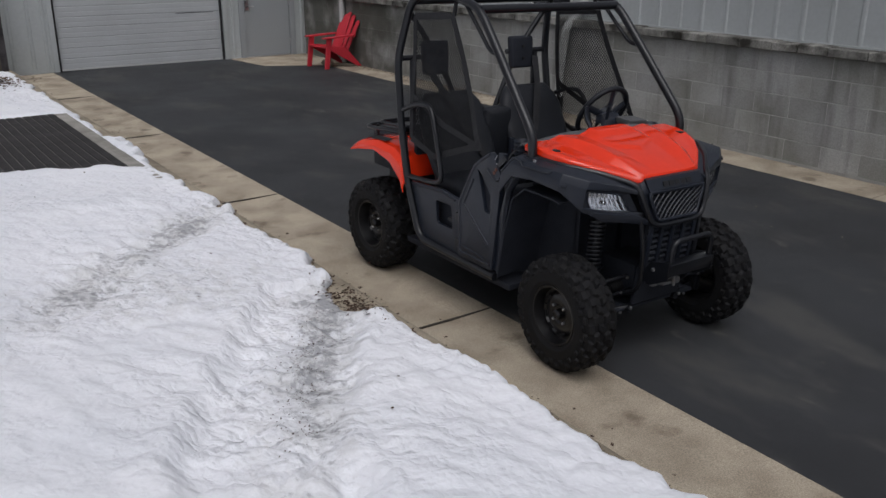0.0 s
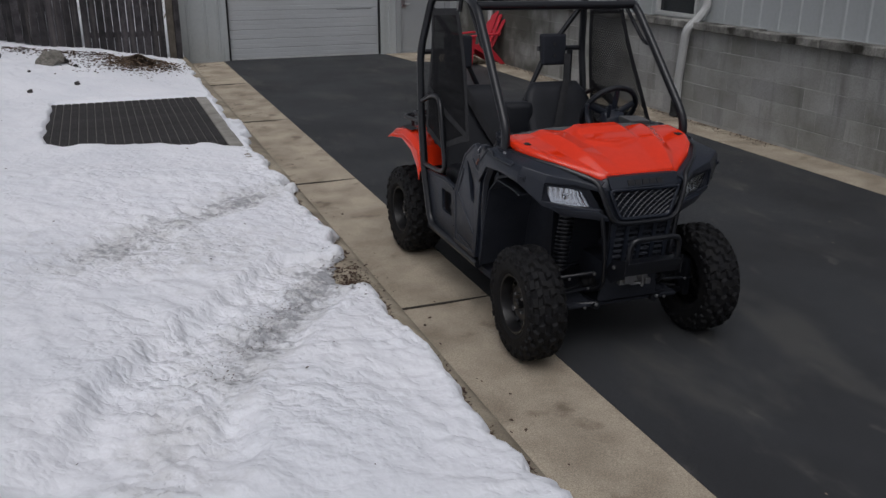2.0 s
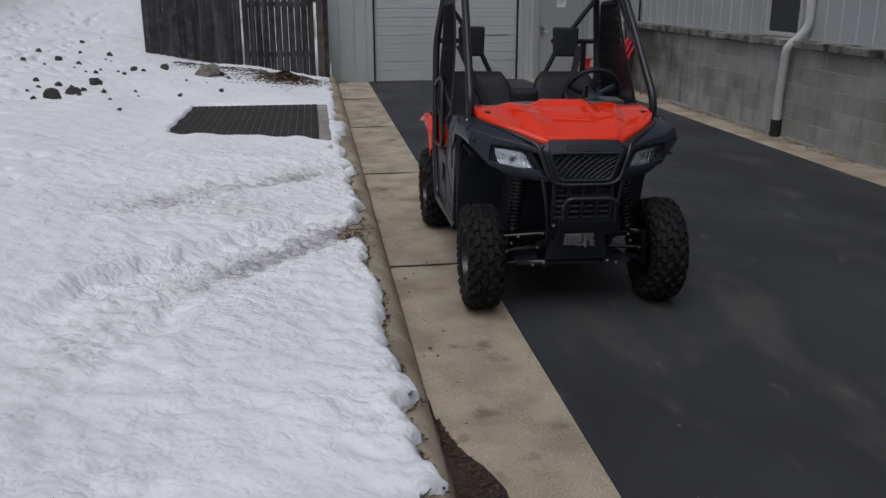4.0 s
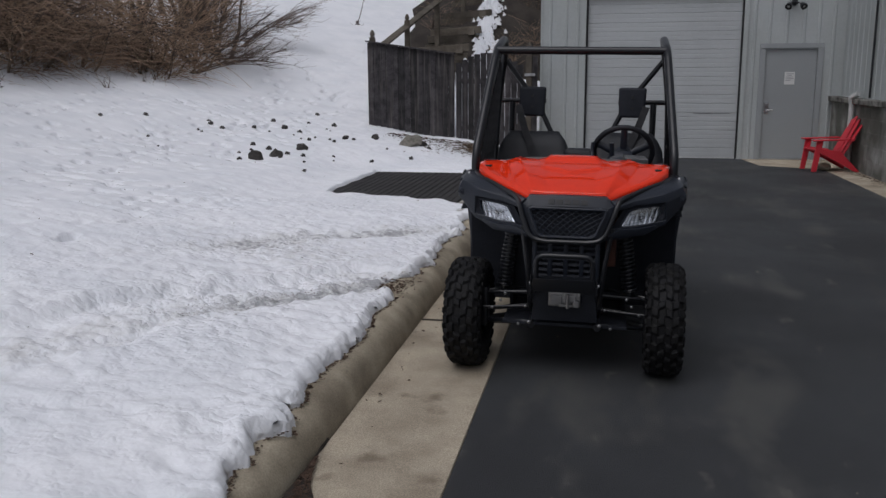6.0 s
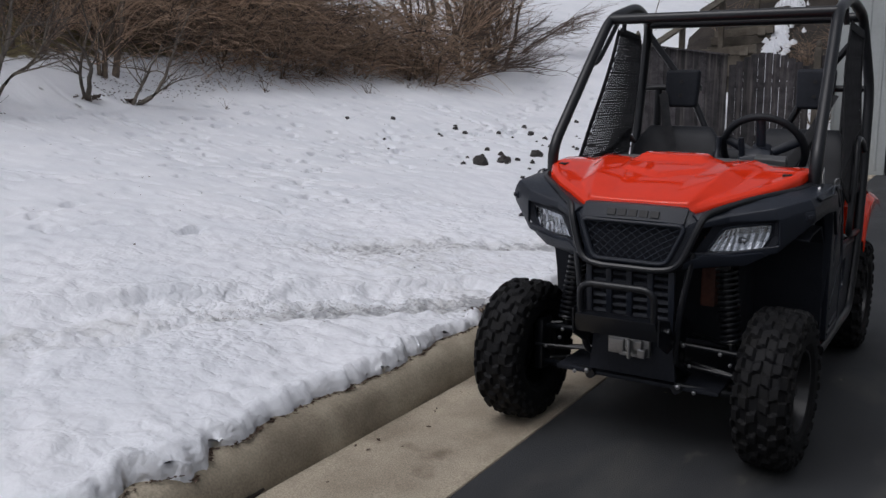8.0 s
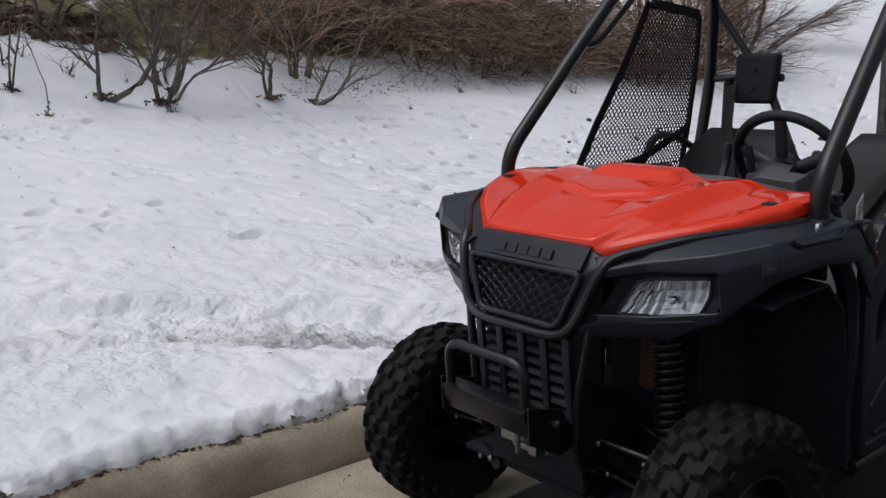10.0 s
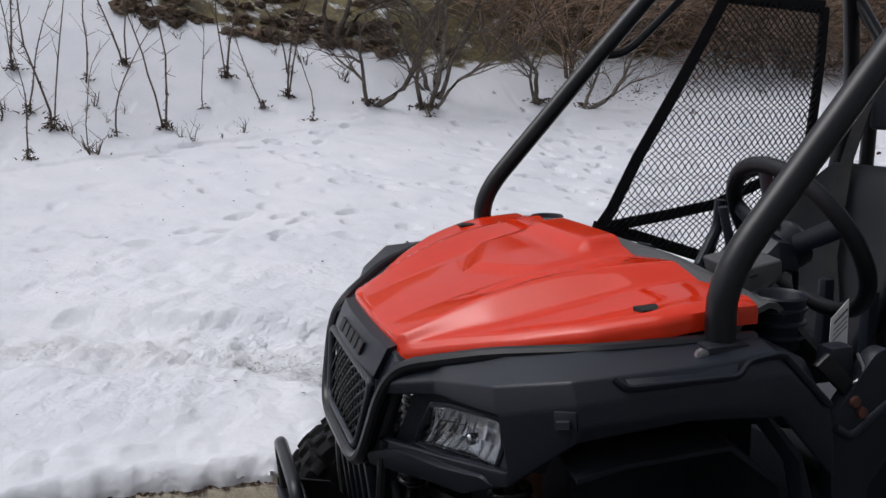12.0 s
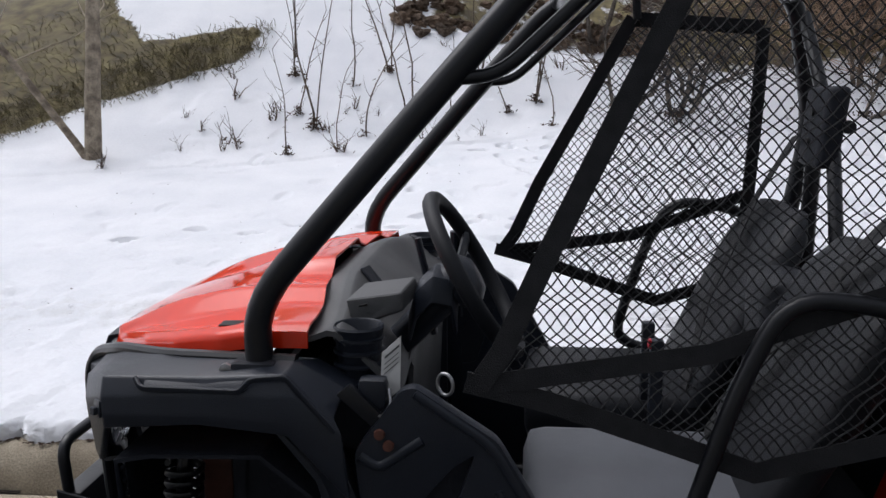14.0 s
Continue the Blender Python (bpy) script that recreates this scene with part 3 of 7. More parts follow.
def build_snow():
    ys = []
    y = -14.0
    while y < 90:
        ys.append(y)
        y += 0.021 if -3.2 < y < 4.2 else (0.030 if -3.2 < y < 8 else 0.036 if -3.2 < y < 11.5 else 0.06 if -6 < y < 12 else 0.075 if y < 18.5 else 0.16 if y < 24 else 1.5)
    ds = [0.0, 0.004, 0.012, 0.025, 0.045, 0.07]
    d = 0.1
    while d < 80:
        ds.append(d)
        d += 0.023 if d < 2.6 else (0.034 if d < 7.8 else 0.13 if d < 13 else 2.0)
    verts, soil, dirt = [], [], []
    for y in ys:
        e, front = snow_edge(y), snow_front(y)
        for k, d in enumerate(ds):
            x = front - d + (e - front) * math.exp(-(d / 0.10) ** 2)
            if d < 0.06:
                x += 0.016 * n3(y * 17, k * 0.9, 3) + 0.008 * n3(y * 41, k * 1.3, 5)
            verts.append((x, y, 0.10 if k == 0 else snow_height(x, y)))
            soil.append(soil_cover(x, y))
            dirt.append(grime(x, y))
    n = len(ds)
    faces = [(j * n + i, j * n + i + 1, (j + 1) * n + i + 1, (j + 1) * n + i) for j in range(len(ys) - 1) for i in range(n - 1)]
    me = bpy.data.meshes.new("snow_ground")
    me.from_pydata(verts, [], faces)
    me.materials.append(SNOWFIELD)
    me.attributes.new("soil", 'FLOAT', 'POINT').data.foreach_set("value", soil)
    me.attributes.new("grime", 'FLOAT', 'POINT').data.foreach_set("value", dirt)
    me.shade_smooth()
    ob = new("ground", me)
    tagged(ob, "trampled white snow field rising to a bank, with bare soil patches", "snow", kind="structure")


build_snow()

far = bmesh.new()
bmesh.ops.create_circle(far, cap_ends=True, segments=48, radius=900, matrix=Matrix.Translation((0, 0, -0.4)))
tagged(part("ground_far", far, SNOW), "snow-covered land reaching to the horizon", "ground", kind="structure")

tagged(part("road", boxed((-0.40, -40, -0.3), (3.80, 12.76, 0.0)), ASPHALT), "fresh dark sealed asphalt driveway", "driveway", kind="structure")
tagged(part("road_outer", boxed((3.80, -40, -0.3), (14, -7.0, -0.004)), ASPHALT), "dark asphalt yard beyond the building", "driveway", kind="structure")

JOINTS = [0.81 + 3.05 * k for k in range(-5, 5)]


def slab_run(parent, lo, hi, outline, material, name):
    """Cast concrete between joints: the outline swept along y with a small gap at each joint."""
    edges = [lo] + [j for j in JOINTS if lo < j < hi] + [hi]
    for a, b in zip(edges, edges[1:]):
        bm = prism([(x, a + 0.006, z) for x, z in outline], (0, b - a - 0.012, 0))
        bmesh.ops.recalc_face_normals(bm, faces=bm.faces)
        part(name, bevelled(bm, 0.004, 1, 30), material, parent, smooth=28)


gutter = thing("pavement_gutter")
tagged(gutter, "worn tan concrete gutter pan beside the asphalt", "gutter", kind="structure")
slab_run(gutter, -14.44, 12.66, [(-0.404, -0.2), (-0.404, 0.004), (-0.7, -0.006), (-1.01, -0.004), (-1.01, -0.2)], CONCRETE, "slab")
for j in JOINTS:
    part("joint", boxed((-1.005, j - 0.005, -0.03), (-0.41, j + 0.005, 0.0), 0.002), DIRT, gutter, at=pose(0, 0, 0.0045))
kerb = thing("kerb")
tagged(kerb, "low weathered concrete kerb with a rounded top", "kerb", kind="structure")
slab_run(kerb, -14.44, 12.6, [(-1.014, -0.2), (-1.014, 0.0), (-1.022, 0.03), (-1.034, 0.065), (-1.050, 0.096), (-1.070, 0.121), (-1.094, 0.140), (-1.124, 0.153), (-1.160, 0.160), (-1.36, 0.163), (-1.36, -0.2)], KERB, "slab")
gutter2 = thing("pavement_wall_strip")
tagged(gutter2, "tan concrete strip along the foot of the block wall", "concrete strip", kind="structure")
slab_run(gutter2, -7.0, 10.7, [(3.804, -0.2), (3.804, 0.003), (4.25, 0.012), (4.25, -0.2)], CONCRETE, "slab")
pad = prism([(2.70, 12.69, 0.006), (2.85, 11.5, 0.006), (3.4, 11.2, 0.006), (4.24, 10.71, 0.006), (4.24, 12.69, 0.006)], (0, 0, -0.2))
tagged(part("pavement_door_pad", bevelled(pad, 0.004, 1), CONCRETE), "tan concrete pad before the side door", "concrete pad", kind="structure")


# these surfaces are stained across their pieces, not piece by piece
STREAKS = (BLOCK, LEDGE)
for surface in (BLOCK, MORTAR, LEDGE, CONCRETE, KERB, FENCE, TIMBER, SIDING, DOORWHITE):
    for node in surface.node_tree.nodes:
        if node.bl_idname == "ShaderNodeTexCoord":
            node.object = gutter
for surface in (BLOCK, MORTAR):
    nt = surface.node_tree
    co = nt.nodes.new("ShaderNodeTexCoord")
    co.object = gutter
    axes = nt.nodes.new("ShaderNodeSeparateXYZ")
    nt.links.new(co.outputs["Object"], axes.inputs[0])
    reach = nt.nodes.new("ShaderNodeMapRange")
    for k, v in ((1, 7.6), (2, 10.0), (3, 0.0), (4, 0.42)):
        reach.inputs[k].default_value = v
    nt.links.new(axes.outputs["Y"], reach.inputs[0])
    blots = nt.nodes.new("ShaderNodeTexNoise")
    blots.inputs["Scale"].default_value, blots.inputs["Detail"].default_value = 2.2, 8
    nt.links.new(co.outputs["Object"], blots.inputs["Vector"])
    add = nt.nodes.new("ShaderNodeMath")
    add.operation = 'ADD'
    nt.links.new(reach.outputs[0], add.inputs[0])
    nt.links.new(blots.outputs[0], add.inputs[1])
    cover = nt.nodes.new("ShaderNodeMapRange")
    for k, v in ((1, 0.62), (2, 0.92), (3, 0.0), (4, 0.8)):
        cover.inputs[k].default_value = v
    nt.links.new(add.outputs[0], cover.inputs[0])
    mask_into(surface, cover.outputs[0], (0.055, 0.056, 0.042))
for surface in STREAKS:
    nt = surface.node_tree
    co = nt.nodes.new("ShaderNodeTexCoord")
    co.object = gutter
    stretch = nt.nodes.new("ShaderNodeMapping")
    stretch.inputs["Scale"].default_value = (1.0, 3.6, 0.45)
    run = nt.nodes.new("ShaderNodeTexNoise")
    run.inputs["Scale"].default_value, run.inputs["Detail"].default_value = 1.6, 7
    span = nt.nodes.new("ShaderNodeMapRange")
    span.inputs[1].default_value, span.inputs[2].default_value, span.inputs[4].default_value = 0.53, 0.74, 0.6
    nt.links.new(co.outputs["Object"], stretch.inputs["Vector"])
    nt.links.new(stretch.outputs[0], run.inputs["Vector"])
    nt.links.new(run.outputs[0], span.inputs[0])
    mask_into(surface, span.outputs[0], (0.075, 0.072, 0.062))


# ---- the garage front ----
def ribbed(lo, hi, pitch, depth):
    """A metal sheet with standing ribs from lo to hi."""
    pts = []
    a = lo
    while a < hi - 0.001:
        b = min(a + pitch, hi)
        pts.append((a, 0))
        if b - a > 0.1:
            c = (a + b) / 2
            pts += [(c - 0.03, 0), (c - 0.016, depth), (c + 0.016, depth), (c + 0.03, 0)]
        a = b
    pts.append((hi, 0))
    return pts


def siding_panel(name, pts, base, z0, z1, axis, parent, sign=-1, thick=0.03):
    """axis 'x': the panel runs along x and faces -y at y = base; 'y': it runs along y and faces -x."""
    rows = []
    for z in (z0, z1):
        rows.append([(u, base + sign * v, z) if axis == 'x' else (base + sign * v, u, z) for u, v in pts])
    bm = sheet(rows, 0)
    ext = bmesh.ops.extrude_face_region(bm, geom=bm.faces[:])
    bmesh.ops.translate(bm, vec=(0, thick, 0) if axis == 'x' else (thick, 0, 0), verts=[g for g in ext["geom"] if isinstance(g, bmesh.types.BMVert)])
    return part(name, bm, SIDING, parent)


GY = 12.7
garage = thing("wall_garage")
tagged(garage, "white ribbed metal garage wall with a door opening", "garage wall", kind="structure")
for lo, hi, z0, z1 in ((-1.12, -0.375, 0.0, 5.2), (-0.375, 2.695, 3.14, 5.2), (2.695, 2.925, 0.0, 5.2), (2.925, 4.045, 2.15, 5.2), (4.045, 4.6, 0.0, 5.2)):
    siding_panel("siding_panel", ribbed(lo, hi, 0.30, 0.018), GY, z0, z1, 'x', garage, -1, 0.25)
part("corner_trim", boxed((-1.16, GY - 0.02, 0), (-1.122, GY + 3.0, 5.2), 0.004), SIDING, garage)
part("base_flashing", boxed((-1.12, GY - 0.024, 0.0), (-0.39, GY - 0.0205, 0.06)), SIDING, garage)
side = part("side_wall", boxed((-1.12, GY + 0.26, -0.1), (-1.0, GY + 9, 5.2)), SIDING, garage)
part("back_wall", boxed((-0.95, GY + 8.9, -0.1), (9, GY + 9, 5.2)), SIDING, garage)
tagged(part("roof", boxed((-1.3, GY - 0.3, 5.2), (9.2, GY + 9.2, 5.35)), SIDING), "flat white metal eaves of the garage", "roof", kind="structure")
trims = thing("trim_garage_door")
tagged(trims, "white metal trim round the garage door opening", "door trim", kind="structure")
part("jamb", boxed((-0.375, GY - 0.03, 0), (-0.29, GY + 0.1, 3.06), 0.006), SIDING, trims)
part("jamb", boxed((2.61, GY - 0.03, 0), (2.695, GY + 0.1, 3.06), 0.006), SIDING, trims)
part("head", boxed((-0.375, GY - 0.03, 3.062), (2.695, GY + 0.1, 3.14), 0.006), SIDING, trims)
part("seal", boxed((2.585, GY + 0.01, 0.02), (2.609, GY + 0.06, 3.06)), SEAL, trims)
part("seal", boxed((-0.289, GY + 0.01, 0.02), (-0.27, GY + 0.06, 3.06)), SEAL, trims)

gdoor = thing("door_1", pose(1.1575, GY + 0.06, 0))
tagged(gdoor, "closed white sectional garage door with horizontal ribs", "garage door", kind="structure")


def door_rib():
    """One ribbed strip of the door, its face bowed between two grooves."""
    w, h = 2.85 / 2, 0.169
    prof = [(0.045, 0.0), (0.007, 0.0), (0.001, 0.009), (0.0, 0.02), (0.0, 0.075), (0.0025, 0.080), (0.0025, 0.090), (0.0, 0.095), (0.0, h - 0.014), (0.002, h - 0.004), (0.007, h - 0.001), (0.045, h - 0.001)]
    bm = prism([(-w, y, z) for y, z in prof], (2 * w, 0, 0))
    return mesh_of("rib", bm, DOORWHITE)


rib = door_rib()
for k in range(18):
    part("panel", rib, None, gdoor, at=pose(0, 0, 0.03 + 0.169 * k))
for x in (-1.432, 1.420):
    part("side_seal", boxed((x, -0.05, 0.0), (x + 0.022, -0.012, 3.3), 0.003), SEAL, gdoor)
part("bottom_seal", boxed((-1.425, -0.012, 0.004), (1.425, 0.03, 0.029), 0.004), PVC, gdoor)
part("lock_plate", boxed((0.62, -0.006, 0.86), (1.30, 0.004, 0.868)), SEAL, gdoor)

sdoor = thing("door_2", pose(3.485, GY + 0.02, 0))
tagged(sdoor, "closed plain grey-white metal side door with a lever", "door", kind="structure")
part("leaf", boxed((-0.455, 0, 0.012), (0.455, 0.045, 2.05), 0.003), GREYDOOR, sdoor)
for a, b in (((-0.56, -0.05, 0), (-0.46, 0.08, 2.06)), ((0.46, -0.05, 0), (0.56, 0.08, 2.06)), ((-0.56, -0.05, 2.062), (0.56, 0.08, 2.15))):
    part("frame", boxed(a, b, 0.005), GREYDOOR, sdoor)
plate = part("lock_plate", boxed((-0.425, -0.012, 0.86), (-0.345, -0.001, 1.06), 0.004), STEEL, sdoor)
part("lever", tubed([(-0.385, -0.01, 0.93), (-0.385, -0.06, 0.93), (-0.27, -0.065, 0.93)], 0.011, radius=0.02), STEEL, plate)
part("deadbolt", bevelled(prism([(-0.385 + 0.028 * math.cos(a * 0.524), -0.012, 1.02 + 0.028 * math.sin(a * 0.524)) for a in range(12)], (0, -0.025, 0)), 0.004), STEEL, plate)
for z in (0.25, 1.0, 1.75):
    part("hinge", tubed([(0.458, -0.012, z - 0.06), (0.458, -0.012, z + 0.06)], 0.011), STEEL, sdoor)
part("threshold", boxed((-0.455, -0.06, 0.004), (0.455, 0.0, 0.02), 0.004), STEEL, sdoor)
notice = part("notice", boxed((3.39, GY + 0.012, 1.40), (3.57, GY + 0.0185, 1.63)), PAPER)
tagged(notice, "white paper notice taped to the side door", "notice")
for k, (a, b) in enumerate(((0.02, 0.16), (0.05, 0.13), (0.02, 0.15), (0.02, 0.16), (0.02, 0.11))):
    part("print_line", boxed((3.39 + a, GY + 0.0085, 1.59 - 0.03 * k), (3.39 + b, GY + 0.011, 1.602 - 0.03 * k)), INK, notice)


def flood_light():
    root = thing("flood_light", pose(3.47, GY - 0.02, 2.88))
    tagged(root, "twin-headed black flood light above the side door", "flood light")
    part("base_plate", lathe([(0, 0), (0, 0.06), (0.03, 0.055), (0.035, 0)], 20), TUBE, root, at=pose(0, 0, 0, 0, 0, -90))
    for sx in (-1, 1):
        part("arm", tubed([(0, -0.03, 0), (sx * 0.06, -0.09, -0.01), (sx * 0.10, -0.12, -0.04)], 0.011, radius=0.03), TUBE, root)
        head = part("lamp_head", lathe([(0, 0), (0.0, 0.03), (0.05, 0.055), (0.11, 0.062), (0.112, 0.055), (0.09, 0.0)], 20), TUBE, root, smooth=40, at=pose(sx * 0.10, -0.11, -0.03, 0, 35, -90 + sx * 25))
        part("lens", lathe([(0.098, 0), (0.098, 0.054), (0.1, 0.0)], 20), PVC, head)


flood_light()


# ---- the long building on the other side ----
WX = 4.25
wall = thing("wall_east")
tagged(wall, "grey concrete block wall under white ribbed siding", "building wall", kind="structure")
part("mortar", boxed((WX + 0.0042, -6.9, -0.1), (WX + 0.2, 12.68, 1.10)), MORTAR, wall)
part("end_wall", boxed((WX + 0.2, -6.9, -0.1), (14, -6.7, 3.1)), SIDING, wall)
tagged(part("roof_east", boxed((WX + 0.08, -7.2, 3.1), (14, 12.39, 3.25)), SIDING), "white metal eaves of the long building", "roof", kind="structure")
SX = WX + 0.15
window_lo, window_hi = 5.32, 6.18
siding_panel("siding_panel", ribbed(-6.9, window_lo, 0.305, 0.012), SX, 1.20, 3.1, 'y', wall, -1, 0.05)
siding_panel("siding_panel", ribbed(window_hi, 12.68, 0.305, 0.012), SX, 1.20, 3.1, 'y', wall, -1, 0.05)
siding_panel("siding_panel", ribbed(window_lo, window_hi, 0.305, 0.02), SX, 2.43, 3.1, 'y', wall, -1, 0.05)
part("siding_foot", boxed((SX - 0.028, -6.9, 1.180), (SX + 0.05, 12.68, 1.199)), SIDING, wall)
win = thing("window_1", pose(SX, 5.75, 1.20))
tagged(win, "white-framed window with dark glass", "window", kind="structure")
for a, b in (((-0.035, -0.43, 0.0), (0.06, 0.43, 0.05)), ((-0.035, -0.43, 1.18), (0.06, 0.43, 1.23)), ((-0.035, -0.43, 0.052), (0.06, -0.38, 1.178)), ((-0.035, 0.38, 0.052), (0.06, 0.43, 1.178)), ((-0.025, -0.38, 0.6), (0.05, 0.38, 0.64))):
    part("window_frame", boxed(a, b, 0.004), PVC, win)
part("pane", boxed((0.01, -0.38, 0.052), (0.016, 0.38, 0.6)), DARKGLASS, win)
part("pane", boxed((0.01, -0.38, 0.64), (0.016, 0.38, 1.178)), DARKGLASS, win)


def downspout(y):
    root = thing("downspout", pose(WX, y, 0))
    tagged(root, "white square metal downspout with a black boot", "downspout")
    part("pipe", tubed([(0.10, -0.20, 3.0), (0.10, -0.20, 1.36), (0.02, -0.18, 1.24), (-0.115, -0.13, 1.10), (-0.07, 0.0, 0.52), (-0.058, 0.02, 0.16)], 0.052, sides=8, radius=0.07), PVC, root, smooth=40)
    part("boot", tubed([(-0.058, 0.02, 0.22), (-0.058, 0.02, 0.06), (-0.075, 0.02, 0.014)], 0.066, sides=10, radius=0.03), SEAL, root, "black rubber boot", smooth=40)
    part("bracket", boxed((0.044, -0.26, 2.6), (0.148, -0.14, 2.63), 0.004), PVC, root)


downspout(5.30)
drain = thing("drain_pipe", pose(WX, 11.05, 0))
tagged(drain, "short white drain pipe bending into the wall", "drain pipe")
part("pipe", tubed([(-0.06, 0, 0.02), (-0.06, 0, 1.10), (-0.09, -0.01, 1.20), (0.0, -0.12, 1.27)], 0.05, sides=10, radius=0.05), PVC, drain, smooth=40)
tagged(part("conduit", tubed([(SX - 0.035, 10.72, 1.20), (SX - 0.035, 10.72, 3.05)], 0.018), TUBE, smooth=40), "thin dark conduit running up the siding", "conduit")


# ---- the side-by-side vehicle ----
# its own axes: x to its left, y backwards from the front axle, z up
vehicle = thing("utility_vehicle", pose(-0.012, 0.93, 0))
tagged(vehicle, "parked red and black two-seat off-road utility vehicle with roll cage", "utility vehicle")
BODY = Matrix.Translation((0, -0.93, 0.30)) @ Matrix.Rotation(radians(0.9), 4, 'Y') @ Matrix.Translation((0, 0, -0.30))


def vpart(name, bm, material, label="", smooth=35, under=None):
    return part(name, bm, material, under or vehicle, label, smooth, None if under else BODY)


def both(name, make, material, smooth=35, label=""):
    """One part on each side; make(s) builds it for the side s."""
    return [vpart(name, make(s), material, label, smooth) for s in (-1, 1)]


def build_wheel(width):
    """Tyre profile and knobs round the x axis, the outer face towards +x."""
    w, R = width / 2, 0.293
    prof = [(-w * 0.72, 0.160), (-w * 0.98, 0.185), (-w, 0.225), (-w * 0.93, 0.265), (-w * 0.72, 0.286), (-w * 0.3, R), (w * 0.3, R), (w * 0.72, 0.286), (w * 0.93, 0.265), (w, 0.225), (w * 0.98, 0.185), (w * 0.86, 0.164), (w * 0.72, 0.160)]
    n = 20
    # the blocks of one pitch of tread: phase, place across, half length, half width, height, slant
    blocks = []
    for side in (-1, 1):
        off = 0.0 if side < 0 else 0.5
        blocks += [(off + 0.05, side * 0.17, 0.21, 0.15, 0.015, 0.9 * side), (off + 0.52, side * 0.46, 0.24, 0.15, 0.016, -0.8 * side), (off + 0.08, side * 0.76, 0.28, 0.17, 0.018, 0.35 * side), (off + 0.58, side * 1.02, 0.20, 0.12, 0.014, 0.0), (off + 0.08, side * 1.22, 0.17, 0.10, 0.009, 0.0)]
    rnd = random.Random(5)
    jitter = [[rnd.uniform(-0.04, 0.04) for b in blocks] for k in range(n)]

    def block_height(turn, across):
        h = 0.0
        for b, (ph, s, la, lw, tall, slant) in enumerate(blocks):
            u = across - s
            if abs(u) > lw + 0.05:
                continue
            t = (turn - ph - slant * u * 0.6) % n
            k = int(round(t)) % n
            v = abs((t - round(t)) + jitter[k][b])
            h = max(h, tall * (1 - smooth01(v, la - 0.035, la + 0.035)) * (1 - smooth01(abs(u), lw - 0.022, lw + 0.022)))
        return h

    # points along the profile, with their place across (0 the middle, 1.3 low on the wall) and way out
    outline = [Vector((a, b, 0)) for a, b in prof]
    walk_line = []
    for a, b in zip(outline, outline[1:]):
        m = max(1, round((b - a).length / 0.0052))
        walk_line += [a.lerp(b, i / m) for i in range(m)]
    walk_line.append(outline[-1])
    tyre = bmesh.new()
    steps, rings = n * 13, []
    for i in range(steps):
        turn = i / 13
        ang = 2 * math.pi * i / steps
        ring = []
        for p in walk_line:
            wall = max(0.0, (0.284 - p.y) / 0.10)
            across = math.copysign(min(abs(p.x) / w, 1.0) * 0.88 + wall * 0.9, p.x)
            lift = block_height(turn, across) if p.y > 0.215 else 0.0
            o = min(1.0, wall * 2.2)
            q = p + Vector((math.copysign(o, p.x), 1 - 0.75 * o, 0)).normalized() * lift
            ring.append(tyre.verts.new((q.x, q.y * math.cos(ang), q.y * math.sin(ang))))
        rings.append(ring)
    for i in range(steps):
        A, B = rings[i], rings[(i + 1) % steps]
        for k in range(len(A) - 1):
            tyre.faces.new((A[k], A[k + 1], B[k + 1], B[k]))
    tyre_me = mesh_of("tyre", tyre, RUBBER, 30)
    rim = lathe([(w * 0.80, 0.165), (w * 0.88, 0.160), (w * 0.86, 0.152), (w * 0.60, 0.146), (w * 0.28, 0.140), (w * 0.25, 0.120), (w * 0.38, 0.100), (w * 0.44, 0.075), (w * 0.40, 0.055), (w * 0.30, 0.045), (w * 0.30, 0.0)], 40)
    lathe_back = [(-w * 0.72, 0.162), (-w * 0.6, 0.15), (w * 0.2, 0.142)]
    rings = lathe(lathe_back, 40)
    tmp = bpy.data.meshes.new("t")
    rings.to_mesh(tmp)
    rings.free()
    rim.from_mesh(tmp)
    for k in range(10):
        a = 2 * math.pi * (k + 0.5) / 10
        m = Matrix.Rotation(a, 4, 'X') @ Matrix.Translation((w * 0.315, 0, 0.112)) @ Matrix.Rotation(radians(-33), 4, 'Y')
        vs = box(rim, (-0.004, -0.014, -0.007), (0.012, 0.014, 0.007))
        bmesh.ops.transform(rim, matrix=m, verts=vs)
    rim_me = mesh_of("rim", rim, RIMBLACK, 30)
    cap = lathe([(w * 0.30, 0.03), (w * 0.62, 0.027), (w * 0.68, 0.018), (w * 0.68, 0.0)], 20)
    cap_me = mesh_of("hub_cap", cap, RIMBLACK, 30)
    nut = lathe([(w * 0.3, 0.0085), (w * 0.52, 0.0085), (w * 0.56, 0.004), (w * 0.56, 0)], 6)
    nut_me = mesh_of("lug_nut", nut, STEEL)
    return tyre_me, rim_me, cap_me, nut_me


